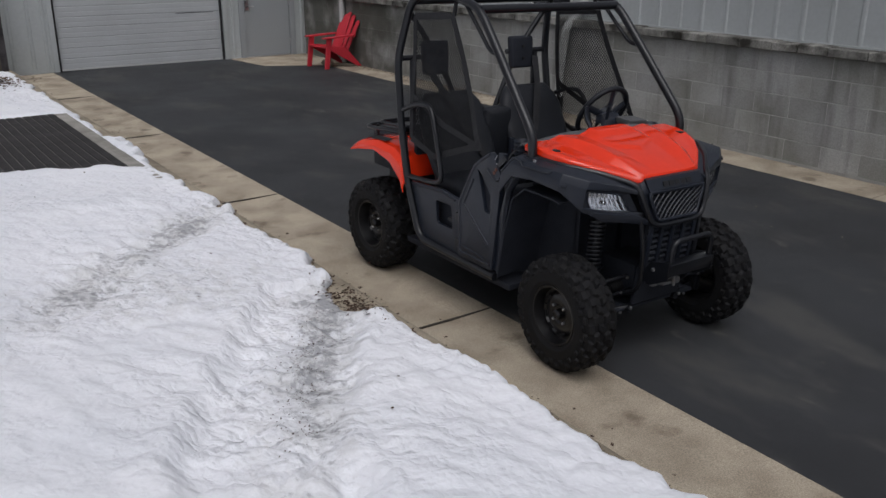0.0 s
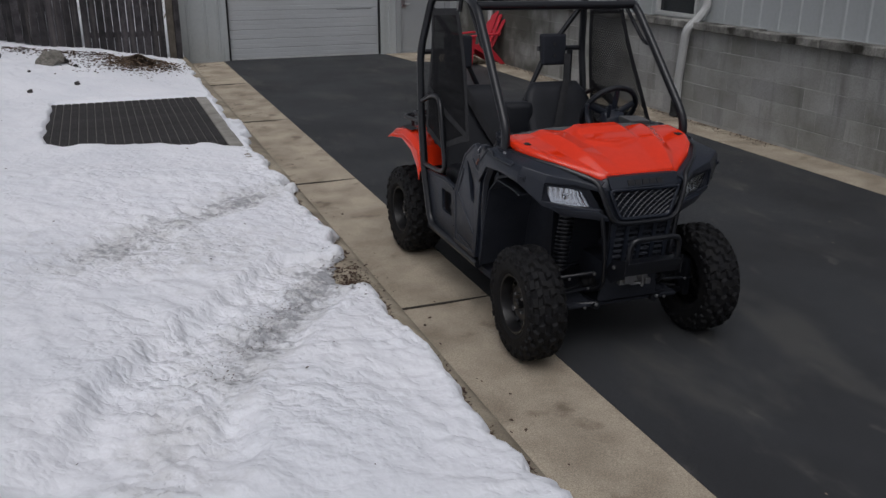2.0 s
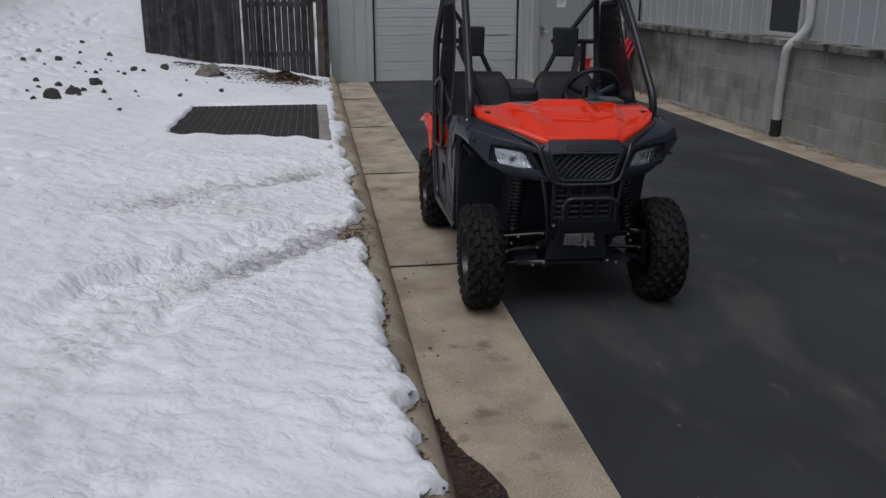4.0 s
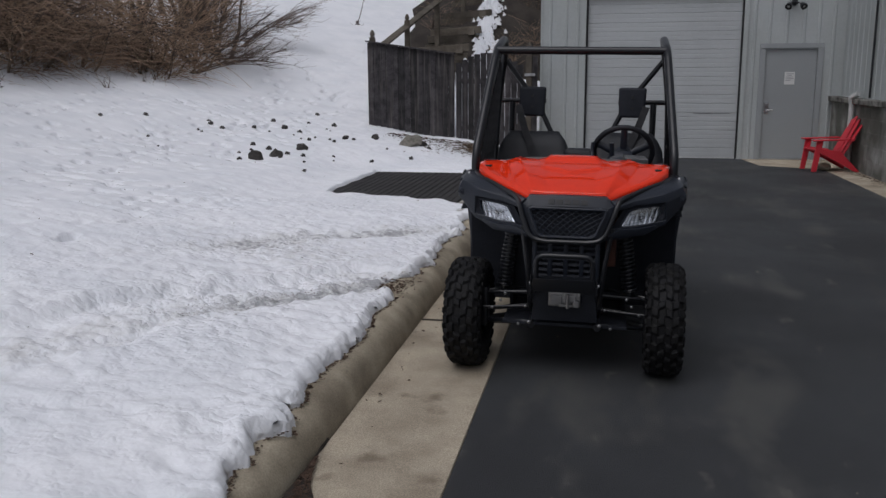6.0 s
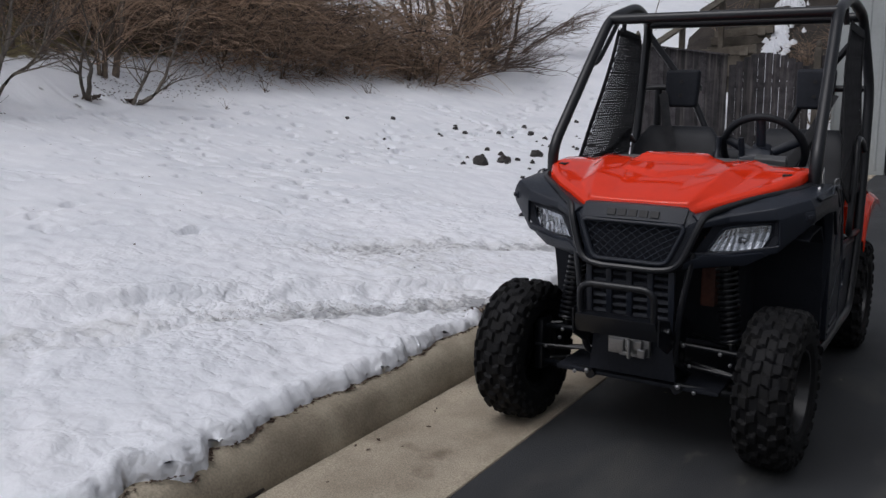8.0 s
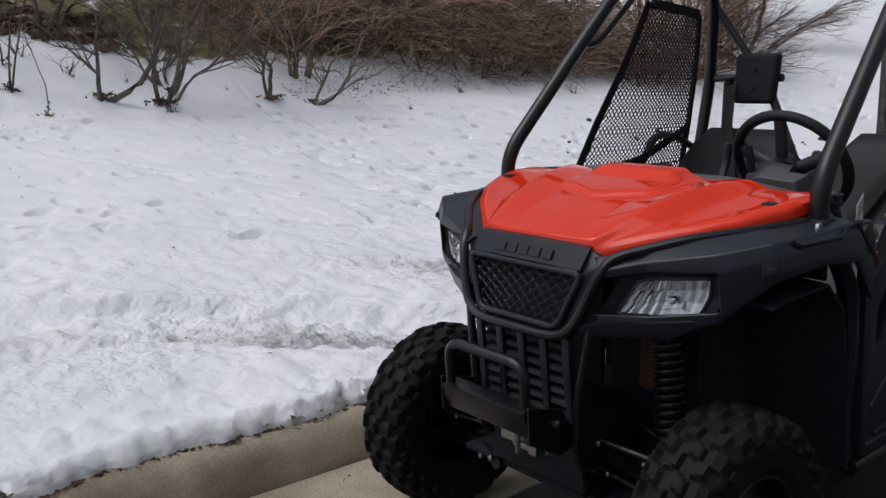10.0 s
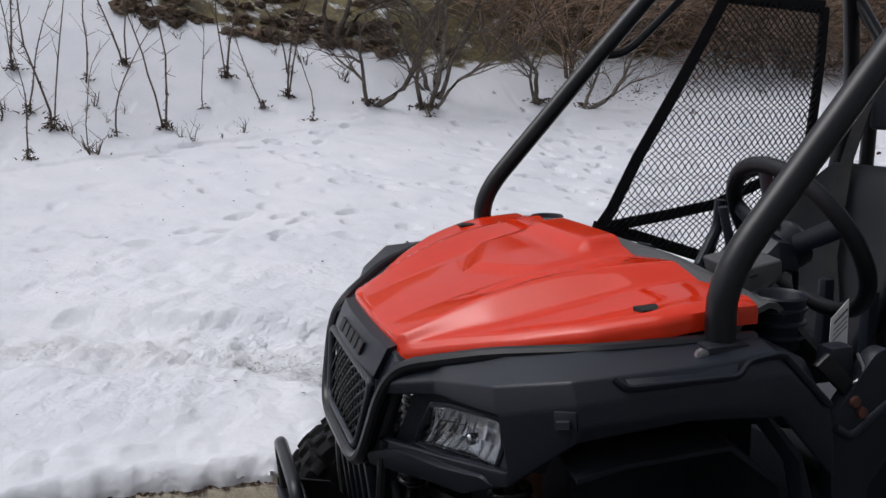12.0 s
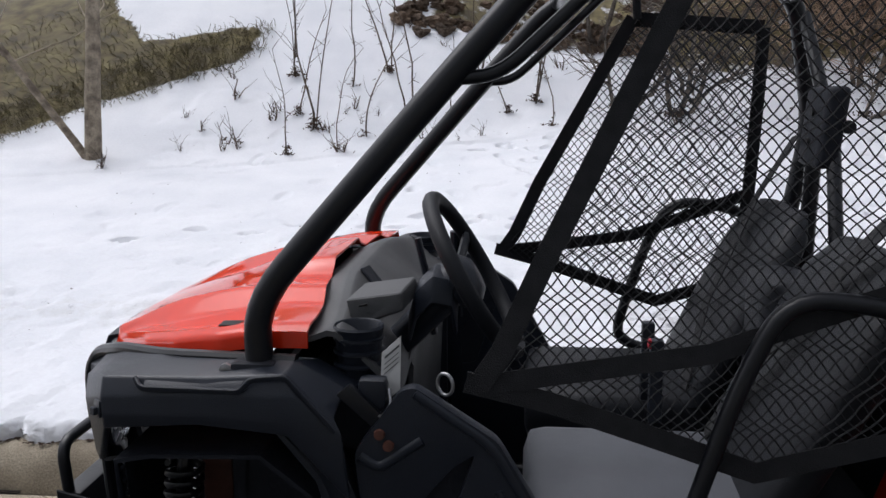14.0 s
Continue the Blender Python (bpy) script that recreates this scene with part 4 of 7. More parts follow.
FRONT_WHEEL, REAR_WHEEL = build_wheel(0.20), build_wheel(0.25)
for sx, x, y, data, turn in ((-1, -0.537, 0.0, FRONT_WHEEL, 2), (1, 0.535, 0.0, FRONT_WHEEL, 2), (-1, -0.517, 1.854, REAR_WHEEL, 0), (1, 0.517, 1.854, REAR_WHEEL, 0)):
    tyre_me, rim_me, cap_me, nut_me = data
    w = part("wheel", rim_me, None, vehicle, "black pressed-steel wheel with a knobby tyre", at=pose(x, y - 0.93, 0.303, 0, 0, (0 if sx > 0 else 180) - turn))
    part("tyre", tyre_me, None, w, at=Matrix.Rotation(0.4 * sx + y, 4, 'X'))
    part("hub_cap", cap_me, None, w)
    for k in range(4):
        part("lug_nut", nut_me, None, w, at=Matrix.Rotation(math.pi / 2 * (k + 0.5), 4, 'X') @ Matrix.Translation((0, 0, 0.055)))


# --- hood ---
def hood_w(v):
    for (a, wa), (b, wb) in zip(HOOD_EDGE, HOOD_EDGE[1:]):
        if v <= b:
            return wa + (wb - wa) * (v - a) / (b - a)
    return HOOD_EDGE[-1][1]


HOOD_EDGE = [(0.0, 0.215), (0.08, 0.262), (0.3, 0.395), (0.5, 0.480), (0.7, 0.525), (1.0, 0.542)]


def hood_stations(v):
    """Half a section through the hood at v (0 nose, 1 dash): the creases from the middle outwards."""
    w = hood_w(v)
    mid = 1.012 + 0.120 * (1 - (1 - v) ** 1.6)
    edge = 0.992 + 0.123 * (1 - (1 - v) ** 1.7)
    crest = 0.020 * smooth01(v, -0.05, 0.35) * (1 - 0.5 * smooth01(v, 0.5, 1))
    top = mid + crest
    brim = min(0.200 + 0.120 * v, w - 0.02)
    foot = brim + min(0.064, (w - brim) * 0.40)
    out = brim + (w - brim) * 0.70
    fall = top - edge
    scoop = 0.008 * smooth01(v, 0.1, 0.5) * (1 - smooth01(v, 0.6, 1))
    return [(0.0, mid), (brim * 0.55, mid - 0.001), (brim * 0.80, mid + crest * 0.55), (brim, top), (foot, top - fall * 0.84 - scoop), (out, top - fall * 0.84 - scoop), (w - 0.022, edge + 0.004), (w, edge - 0.006)]


def bulge(x, v):
    """The raised middle of the hood: a low chevron step in front and a higher block towards the dash."""
    a = abs(x)
    low = 0.012 * smooth01(v, 0.40 + 0.9 * a, 0.46 + 0.9 * a) * (1 - smooth01(a, 0.115 + 0.05 * v, 0.150 + 0.05 * v))
    high = 0.020 * smooth01(v, 0.74, 0.86) * (1 - smooth01(a, 0.125, 0.165))
    return low + high


def hood_section(x, v):
    st = hood_stations(v)
    for (a, za), (b, zb) in zip(st, st[1:]):
        if x <= b:
            return za + (zb - za) * (x - a) / max(1e-6, b - a)
    return st[-1][1]


def hood_z(x, v):
    """Height of the skin, its creases eased to the radius of pressed plastic."""
    a, w = abs(x), hood_w(v)
    z = sum(hood_section(min(w, abs(a + 0.0016 * k)), v) for k in (-2, -1, 0, 1, 2)) / 5
    return z + bulge(x, v)


def hood_y(v, x):
    y = -0.141 + 0.499 * v - 0.010 * (1 - v) * (1 - min(1, abs(x) / 0.22) ** 2)
    return y + 0.040 * smooth01(abs(x), 0.1, 0.5) * smooth01(v, 0.8, 1) - 0.022 * smooth01(v, 0.7, 1)


def hood_rows():
    rows = []
    for j in range(-2, 53):
        v = max(0, j) / 52
        w = hood_w(v)
        row = []
        for k in range(-50, 51):
            f = abs(k) / 48
            x = w * min(1, f) + (0.003 if abs(k) > 48 else 0)
            z = hood_z(min(x, w), v) - (0, 0.010, 0.030)[max(0, abs(k) - 48)]
            x = math.copysign(x, k)
            y = hood_y(v, x)
            if j < 0:
                # the lip turned down on to the brow
                y -= 0.003 * (j == -1) + 0.004 * (j == -2)
                z -= (0.005 if j == -1 else 0.026) * (1 if abs(x) < 0.18 else 2)
            row.append((x, y, z))
        rows.append(row)
    return rows


def hood_point(u, v):
    x = u * hood_w(v)
    return (x, hood_y(v, x), hood_z(x, v))


vpart("hood", sheet(hood_rows(), 0.005), RED, "glossy red hood with sharp pressed ridges", 50)
for s in (-1, 1):
    top = hood_point(0.475 / hood_w(0.67), 0.67)[2] + 0.007
    slot = bevelled(prism([(s * 0.458, 0.195, 1.02), (s * 0.490, 0.195, 1.02), (s * 0.496, 0.245, 1.02), (s * 0.454, 0.245, 1.02)], (0, 0, top - 1.02)), 0.004)
    vpart("latch", slot, SEAL, "black rubber hood latch")


# --- front plastics ---
def fender(s):
    A = [(0.225, -0.165, 0.972), (0.30, -0.110, 0.995), (0.415, -0.02, 1.030), (0.505, 0.09, 1.052), (0.552, 0.25, 1.064), (0.572, 0.36, 1.066), (0.575, 0.45, 1.02)]
    B = [(0.255, -0.190, 0.945), (0.345, -0.118, 0.972), (0.490, -0.064, 1.004), (0.594, 0.020, 1.036), (0.614, 0.22, 1.046), (0.624, 0.355, 1.058), (0.625, 0.44, 0.985)]
    C = [(0.258, -0.185, 0.925), (0.345, -0.118, 0.945), (0.508, -0.064, 0.962), (0.612, 0.022, 1.004), (0.632, 0.22, 1.018), (0.640, 0.375, 1.024), (0.636, 0.455, 0.955)]
    E = [(0.235, -0.185, 0.832), (0.35, -0.108, 0.834), (0.512, -0.050, 0.866), (0.618, 0.026, 0.972), (0.637, 0.21, 0.985), (0.645, 0.37, 0.978), (0.642, 0.46, 0.90)]
    D = [(0.222, -0.200, 0.800), (0.335, -0.115, 0.795), (0.506, -0.046, 0.836), (0.612, 0.024, 0.945), (0.634, 0.20, 0.966), (0.642, 0.36, 0.955), (0.640, 0.465, 0.84)]
    inner = [(x - 0.055, y + 0.03, z - 0.012) for x, y, z in A]
    rows = [[(s * x, y, z) for x, y, z in r] for r in (inner, A, B, C, E, D)]
    bm = sheet(rows)
    # the opening for the headlight
    hole = [f for f in bm.faces if all(0.82 < v.co.z < 0.964 for v in f.verts) and abs(f.calc_center_median().x) < 0.5]
    bmesh.ops.delete(bm, geom=hole, context='FACES')
    bmesh.ops.solidify(bm, geom=bm.faces[:], thickness=0.014)
    return bevelled(bm, 0.006, 3, 18)


both("front_fender", fender, PLASTIC, 30, "textured black plastic front fender")


def arch(s):
    """The outer lip and rear post of the front wheel arch."""
    rows = []
    path = [(0.05, 0.956), (0.20, 0.960), (0.33, 0.948), (0.40, 0.86), (0.44, 0.70), (0.47, 0.52), (0.50, 0.36)]
    for (y, z) in path:
        k = smooth01(0.95 - z, 0.04, 0.5)
        tuck = 0.05 * (1 - smooth01(y, 0.06, 0.2))
        back = 0.012 + 0.05 * k
        rows.append([(s * (0.585 - tuck), y + 0.010, z - 0.004), (s * (0.60 - tuck), y, z), (s * (0.630 - 0.03 * k - tuck), y + 0.006, z + 0.010), (s * (0.628 - 0.035 * k - tuck), y + back, z + 0.016 + 0.014 * k), (s * 0.56, y + back + 0.02, z + 0.016 + 0.014 * k)])
    return bevelled(sheet(rows, 0.010), 0.004, 2, 30)


both("arch_panel", arch, PLASTIC)


def fender_ridge(s):
    """The raised moulding along the top of the fender."""
    return tubed([(s * 0.606, 0.085, 1.038), (s * 0.620, 0.100, 1.025), (s * 0.636, 0.280, 1.029), (s * 0.632, 0.300, 1.050), (s * 0.632, 0.36, 1.056), (s * 0.642, 0.445, 0.966)], 0.006, radius=0.010, sides=8, flat=0.7)


def fender_step(s):
    """The flat ledge that the moulding borders."""
    return bevelled(prism([(s * 0.588, 0.10, 1.038), (s * 0.622, 0.105, 1.026), (s * 0.637, 0.278, 1.030), (s * 0.612, 0.292, 1.050)], (0, 0, 0.003)), 0.002, 1)


both("fender_ridge", fender_ridge, PLASTIC)
both("fender_step", fender_step, PLASTIC)
for s in (-1, 1):
    vent = vpart("fender_vent", bevelled(prism([(s * 0.585, 0.0, 0.958), (s * 0.612, 0.024, 0.966), (s * 0.608, 0.024, 0.996), (s * 0.580, 0.0, 0.990)], (s * 0.006, -0.004, 0)), 0.003, 2), PLASTIC)
    part("slot", bevelled(prism([(s * 0.594, -0.001, 0.966), (s * 0.610, 0.014, 0.970), (s * 0.608, 0.014, 0.983), (s * 0.592, -0.001, 0.979)], (s * 0.006, -0.005, 0)), 0.001, 1), LINER, vent)


def liner(s):
    rows = []
    for y, z in ((0.03, 0.882), (0.10, 0.895), (0.30, 0.90), (0.40, 0.82), (0.46, 0.60), (0.50, 0.34)):
        rows.append([(s * 0.60, y, z), (s * 0.45, y + 0.01, z + 0.01), (s * 0.33, y - 0.01, z - 0.02)])
    return sheet(rows, 0.008)


both("wheel_arch_liner", liner, LINER)
both("inner_panel", lambda s: prism([(s * 0.33, 0.15, 0.46), (s * 0.33, 0.15, 0.90), (s * 0.33, 0.54, 0.93), (s * 0.33, 0.54, 0.28), (s * 0.33, 0.20, 0.28)], (-s * 0.02, 0, 0)), LINER)
both("firewall", lambda s: boxed((min(s * 0.02, s * 0.33), 0.17, 0.40), (max(s * 0.02, s * 0.33), 0.19, 0.93), 0.004), LINER)

both("hood_seam_tube", lambda s: tubed([(s * 0.10, -0.225, 0.758), (s * 0.165, -0.222, 0.765), (s * 0.205, -0.215, 0.80), (s * 0.252, -0.188, 0.935), (s * 0.268, -0.155, 0.978), (s * 0.40, -0.035, 1.026), (s * 0.505, 0.10, 1.048), (s * 0.552, 0.26, 1.060), (s * 0.56, 0.36, 1.060)], 0.0135, radius=0.05), TUBE)
vpart("nose_tube", tubed([(-0.102, -0.225, 0.758), (0.102, -0.225, 0.758)], 0.0135), TUBE)


# the brow over the grille, with the raised maker's mark as plain bars
def brow():
    rows = []
    for y, z, w in ((-0.140, 0.996, 0.195), (-0.166, 0.993, 0.206), (-0.192, 0.938, 0.196), (-0.184, 0.928, 0.190)):
        rows.append([(w * k / 6, y - 0.012 * (1 - (k / 6) ** 2), z + 0.004 * (1 - (k / 6) ** 2)) for k in range(-6, 7)])
    return sheet(rows, 0.012)


brow_ob = vpart("grille_brow", brow(), PLASTIC, "black moulded brow above the grille")
for s in (-1, 1):
    part("brow_end", bevelled(prism([(s * 0.196, -0.160, 0.990), (s * 0.226, -0.150, 0.975), (s * 0.246, -0.166, 0.950), (s * 0.215, -0.186, 0.925), (s * 0.188, -0.184, 0.930)], (-s * 0.004, 0.022, 0.0)), 0.004, 2), PLASTIC, brow_ob, smooth=30)
for k in range(5):
    x = -0.086 + 0.043 * k
    part("badge_bar", bevelled(prism([(x - 0.017, -0.195, 0.953), (x + 0.017, -0.195, 0.953), (x + 0.017, -0.184, 0.977), (x - 0.017, -0.184, 0.977)], (0, -0.007, 0.0005)), 0.001, 1), BADGE, brow_ob)


def grille():
    """A lattice of slanting bars in a dark well."""
    bm = bmesh.new()

    def at(u, v):
        half = 0.212 - 0.075 * v
        return Vector((u * half, -0.192 - 0.022 * v, 0.930 - 0.150 * v))

    for k in range(-10, 19):
        for way in (-1, 1):
            pts = []
            for i in range(13):
                v = i / 12
                u = way * ((k / 4.5 - 1) + v * 1.1)
                if -1.0 <= u <= 1.0:
                    pts.append(at(u, v) + Vector((0, 0.004 * way, 0)))
            if len(pts) > 1:
                tube(bm, pts, 0.0033, sides=5)
    return bm


vpart("grille", grille(), PLASTIC, "black lattice grille")
vpart("radiator_shroud", bevelled(prism([(-0.252, -0.148, 0.955), (-0.180, -0.182, 0.765), (0.180, -0.182, 0.765), (0.252, -0.148, 0.955)], (0, 0.012, 0)), 0.003, 1), LINER)
vpart("grille_well", sheet([[(-0.205, -0.165, 0.93), (0.205, -0.165, 0.93)], [(-0.14, -0.185, 0.775), (0.14, -0.185, 0.775)]], 0.01), LINER)
vpart("grille_surround", sheet([[(-0.250, -0.166, 0.957), (-0.172, -0.206, 0.772), (0.172, -0.206, 0.772), (0.250, -0.166, 0.957)], [(-0.207, -0.186, 0.932), (-0.145, -0.205, 0.782), (0.145, -0.205, 0.782), (0.207, -0.186, 0.932)]], 0.008), PLASTIC)
vpart("grille_frame", tubed([(-0.207, -0.197, 0.93), (-0.145, -0.218, 0.782), (0.145, -0.218, 0.782), (0.207, -0.197, 0.93)], 0.009, closed=True, radius=0.03), PLASTIC)


def cheek(s):
    """The angular piece under the headlight."""
    pts = [(0.215, -0.215, 0.80), (0.275, -0.170, 0.826), (0.36, -0.122, 0.822), (0.455, -0.078, 0.838), (0.475, -0.058, 0.826), (0.405, -0.090, 0.786), (0.30, -0.14, 0.776), (0.20, -0.205, 0.768)]
    return bevelled(prism([(s * x, y, z) for x, y, z in pts], (0, 0.05, 0.01)), 0.006, 2, 25)


both("headlight_cheek", cheek, PLASTIC)


def headlight_rim(s):
    pts = [(0.270, -0.140, 0.830), (0.322, -0.122, 0.922), (0.37, -0.104, 0.933), (0.485, -0.054, 0.946), (0.478, -0.047, 0.896), (0.455, -0.052, 0.848), (0.36, -0.090, 0.832)]
    return [(s * x, y + 0.008, z) for x, y, z in pts]


def build_headlight(s):
    rim = headlight_rim(s)
    body = vpart("headlight", tubed(rim, 0.006, closed=True, radius=0.012, sides=8), PLASTIC, "clear-lens headlight with a faceted chrome reflector")
    c = sum((Vector(p) for p in rim), Vector()) / len(rim)
    n = len(rim)
    # the dark pocket that the lamp sits in
    bm = bmesh.new()
    edge = [bm.verts.new(Vector(p)) for p in rim]
    wide = [bm.verts.new(c + Vector(((p[0] - c.x) * 1.42, (p[1] - c.y) * 1.30 - 0.014, (p[2] - c.z) * 1.40))) for p in rim]
    for k in range(n):
        bm.faces.new((edge[k], edge[(k + 1) % n], wide[(k + 1) % n], wide[k]))
    part("bezel", bm, LINER, body)
    # a bowl of many small flutes, each tipped a little its own way
    rnd = random.Random(40 + s)
    p = [Vector(q) for q in rim]
    low, high = (p[0], p[6], p[5]), (p[1], p[2], p[3])

    def on(f, g):
        a = low[0].lerp(low[1], f * 2) if f < 0.5 else low[1].lerp(low[2], f * 2 - 1)
        b = high[0].lerp(high[1], f * 2) if f < 0.5 else high[1].lerp(high[2], f * 2 - 1)
        return a.lerp(b, g)

    bm = bmesh.new()
    cols, lines = 16, 3
    for i in range(cols):
        for j in range(lines):
            deep = 0.010 + 0.034 * (math.sin(math.pi * (i + 0.5) / cols) * math.sin(math.pi * (j + 0.5) / lines)) ** 0.6
            tip = (0.0022 * (-1) ** i + rnd.uniform(-0.0008, 0.0008), 0.017 - 0.0062 * j + rnd.uniform(-0.0012, 0.0012))
            quad = []
            for a, b in ((0, 0), (1, 0), (1, 1), (0, 1)):
                q = on((i + a) / cols, (j + b) / lines)
                quad.append(bm.verts.new(q + Vector((0, deep + tip[0] * (a - 0.5) + tip[1] * (b - 0.5), 0))))
            bm.faces.new(quad)
    part("reflector", bm, MIRROR, body)
    back = [c + (q - c) * 1.3 + Vector((0, 0.058, 0)) for q in p]
    part("housing", prism(back, (0, 0.01, 0)), LINER, body)
    mid_lamp = on(0.62, 0.42)
    part("bulb", lathe([(0.0, 0.0), (0.0, 0.010), (-0.014, 0.011), (-0.018, 0.008), (-0.019, 0.0)], 16), MIRROR, body, smooth=40, at=Matrix.Translation(mid_lamp + Vector((0, 0.022, 0))) @ Matrix.Rotation(radians(90), 4, 'Z'))
    bm = bmesh.new()
    out = [bm.verts.new(q + Vector((0, -0.006, 0))) for q in p]
    inn = [bm.verts.new(c + (q - c) * 0.55 + Vector((s * 0.006, -0.016, 0))) for q in p]
    for k in range(n):
        bm.faces.new((out[k], out[(k + 1) % n], inn[(k + 1) % n], inn[k]))
    bm.faces.new(inn)
    bmesh.ops.recalc_face_normals(bm, faces=bm.faces)
    bmesh.ops.solidify(bm, geom=bm.faces[:], thickness=0.003)
    part("lens", bm, LENS, body).visible_shadow = False


build_headlight(-1)
build_headlight(1)

# --- under the nose: radiator guard, bumper, winch gear, suspension ---
vpart("radiator_guard", sheet([[(x, -0.165 - 0.012 * (k % 2), 0.765) for k, x in enumerate([-0.17 + 0.02 * i for i in range(18)])], [(x, -0.14 - 0.012 * (k % 2), 0.50) for k, x in enumerate([-0.17 + 0.02 * i for i in range(18)])]], 0.006), LINER)
for k in range(7):
    z = 0.53 + 0.032 * k
    vpart("guard_slat", bevelled(prism([(-0.172, -0.158 - 0.1 * (z - 0.53), z), (-0.172, -0.176 - 0.1 * (z - 0.53), z - 0.006), (-0.172, -0.172 - 0.1 * (z - 0.53), z + 0.008), (-0.172, -0.156 - 0.1 * (z - 0.53), z + 0.012)], (0.344, 0, 0)), 0.002, 1), LINER)
for x in (-0.165, -0.083, 0.0, 0.083, 0.165):
    vpart("guard_bar", bevelled(prism([(x - 0.011, -0.178, 0.50), (x + 0.011, -0.178, 0.50), (x + 0.012, -0.208, 0.755), (x - 0.012, -0.208, 0.755)], (0, 0.016, 0)), 0.003), PLASTIC)
for s in (-1, 1):
    vpart("frame_tube", tubed([(s * 0.235, -0.18, 0.83), (s * 0.20, -0.19, 0.60), (s * 0.185, -0.17, 0.40), (s * 0.175, 0.1, 0.26)], 0.0125, radius=0.06), TUBE)
    vpart("frame_rail", tubed([(s * 0.18, -0.12, 0.27), (s * 0.20, 0.6, 0.235), (s * 0.22, 1.9, 0.26)], 0.02), TUBE)
vpart("skid_plate", bevelled(prism([(-0.18, -0.13, 0.30), (0.18, -0.13, 0.30), (0.16, -0.14, 0.50), (-0.16, -0.14, 0.50)], (0, 0.02, 0.008)), 0.005), LINER)
vpart("floor_pan", boxed((-0.55, 0.45, 0.26), (0.55, 1.5, 0.30), 0.01), LINER)
# unseen plate, added to keep light off the ground under the nose
vpart("belly_light_block", boxed((-0.34, -0.10, 0.262), (0.34, 0.47, 0.280), 0.006), LINER)
vpart("engine_block", boxed((-0.33, 1.25, 0.28), (0.33, 2.1, 0.72), 0.04), LINER)
vpart("front_gearbox", boxed((-0.13, -0.08, 0.30), (0.13, 0.2, 0.5), 0.04), LINER)

bumper = vpart("bumper", bevelled(prism([(-0.172, -0.325, 0.508), (0.172, -0.325, 0.508), (0.158, -0.350, 0.585), (-0.158, -0.350, 0.585)], (0, 0.06, 0.004)), 0.008), TUBE, "black tubular front bumper with a flat plate")
part("hoop", tubed([(-0.145, -0.325, 0.57), (-0.145, -0.336, 0.705), (0.145, -0.336, 0.705), (0.145, -0.325, 0.57)], 0.014, radius=0.05), TUBE, bumper, smooth=40)
for s in (-1, 1):
    part("end_plate", bevelled(prism([(s * 0.165, -0.343, 0.60), (s * 0.165, -0.22, 0.57), (s * 0.165, -0.14, 0.46), (s * 0.165, -0.22, 0.44), (s * 0.165, -0.337, 0.50)], (s * 0.008, 0, 0)), 0.002, 1), TUBE, bumper)
    part("bolt", lathe([(0, 0), (0, 0.011), (0.008, 0.011), (0.010, 0.006), (0.010, 0)], 8), STEEL, bumper, at=pose(s * 0.174, -0.245, 0.535, 0, 0 if s > 0 else 180, 0))
winch = vpart("tow_mount", bevelled(prism([(-0.085, -0.172, 0.395), (0.085, -0.172, 0.395), (0.085, -0.180, 0.475), (-0.085, -0.180, 0.475)], (0, 0.03, 0)), 0.006), CASTALU, "bare cast-metal tow and winch mount")
for x0, x1, z0, z1, y in ((-0.072, -0.012, 0.412, 0.462, -0.202), (0.012, 0.062, 0.428, 0.466, -0.208), (-0.03, 0.045, 0.398, 0.414, -0.196), (0.048, 0.080, 0.402, 0.436, -0.215), (-0.012, 0.010, 0.420, 0.470, -0.190)):
    part("rib", boxed((x0, y, z0), (x1, -0.176, z1), 0.004), STEEL if y < -0.20 else CASTALU, winch)
part("hook_bolt", tubed([(0.02, -0.225, 0.40), (0.02, -0.225, 0.475)], 0.008, sides=8), STEEL, winch)


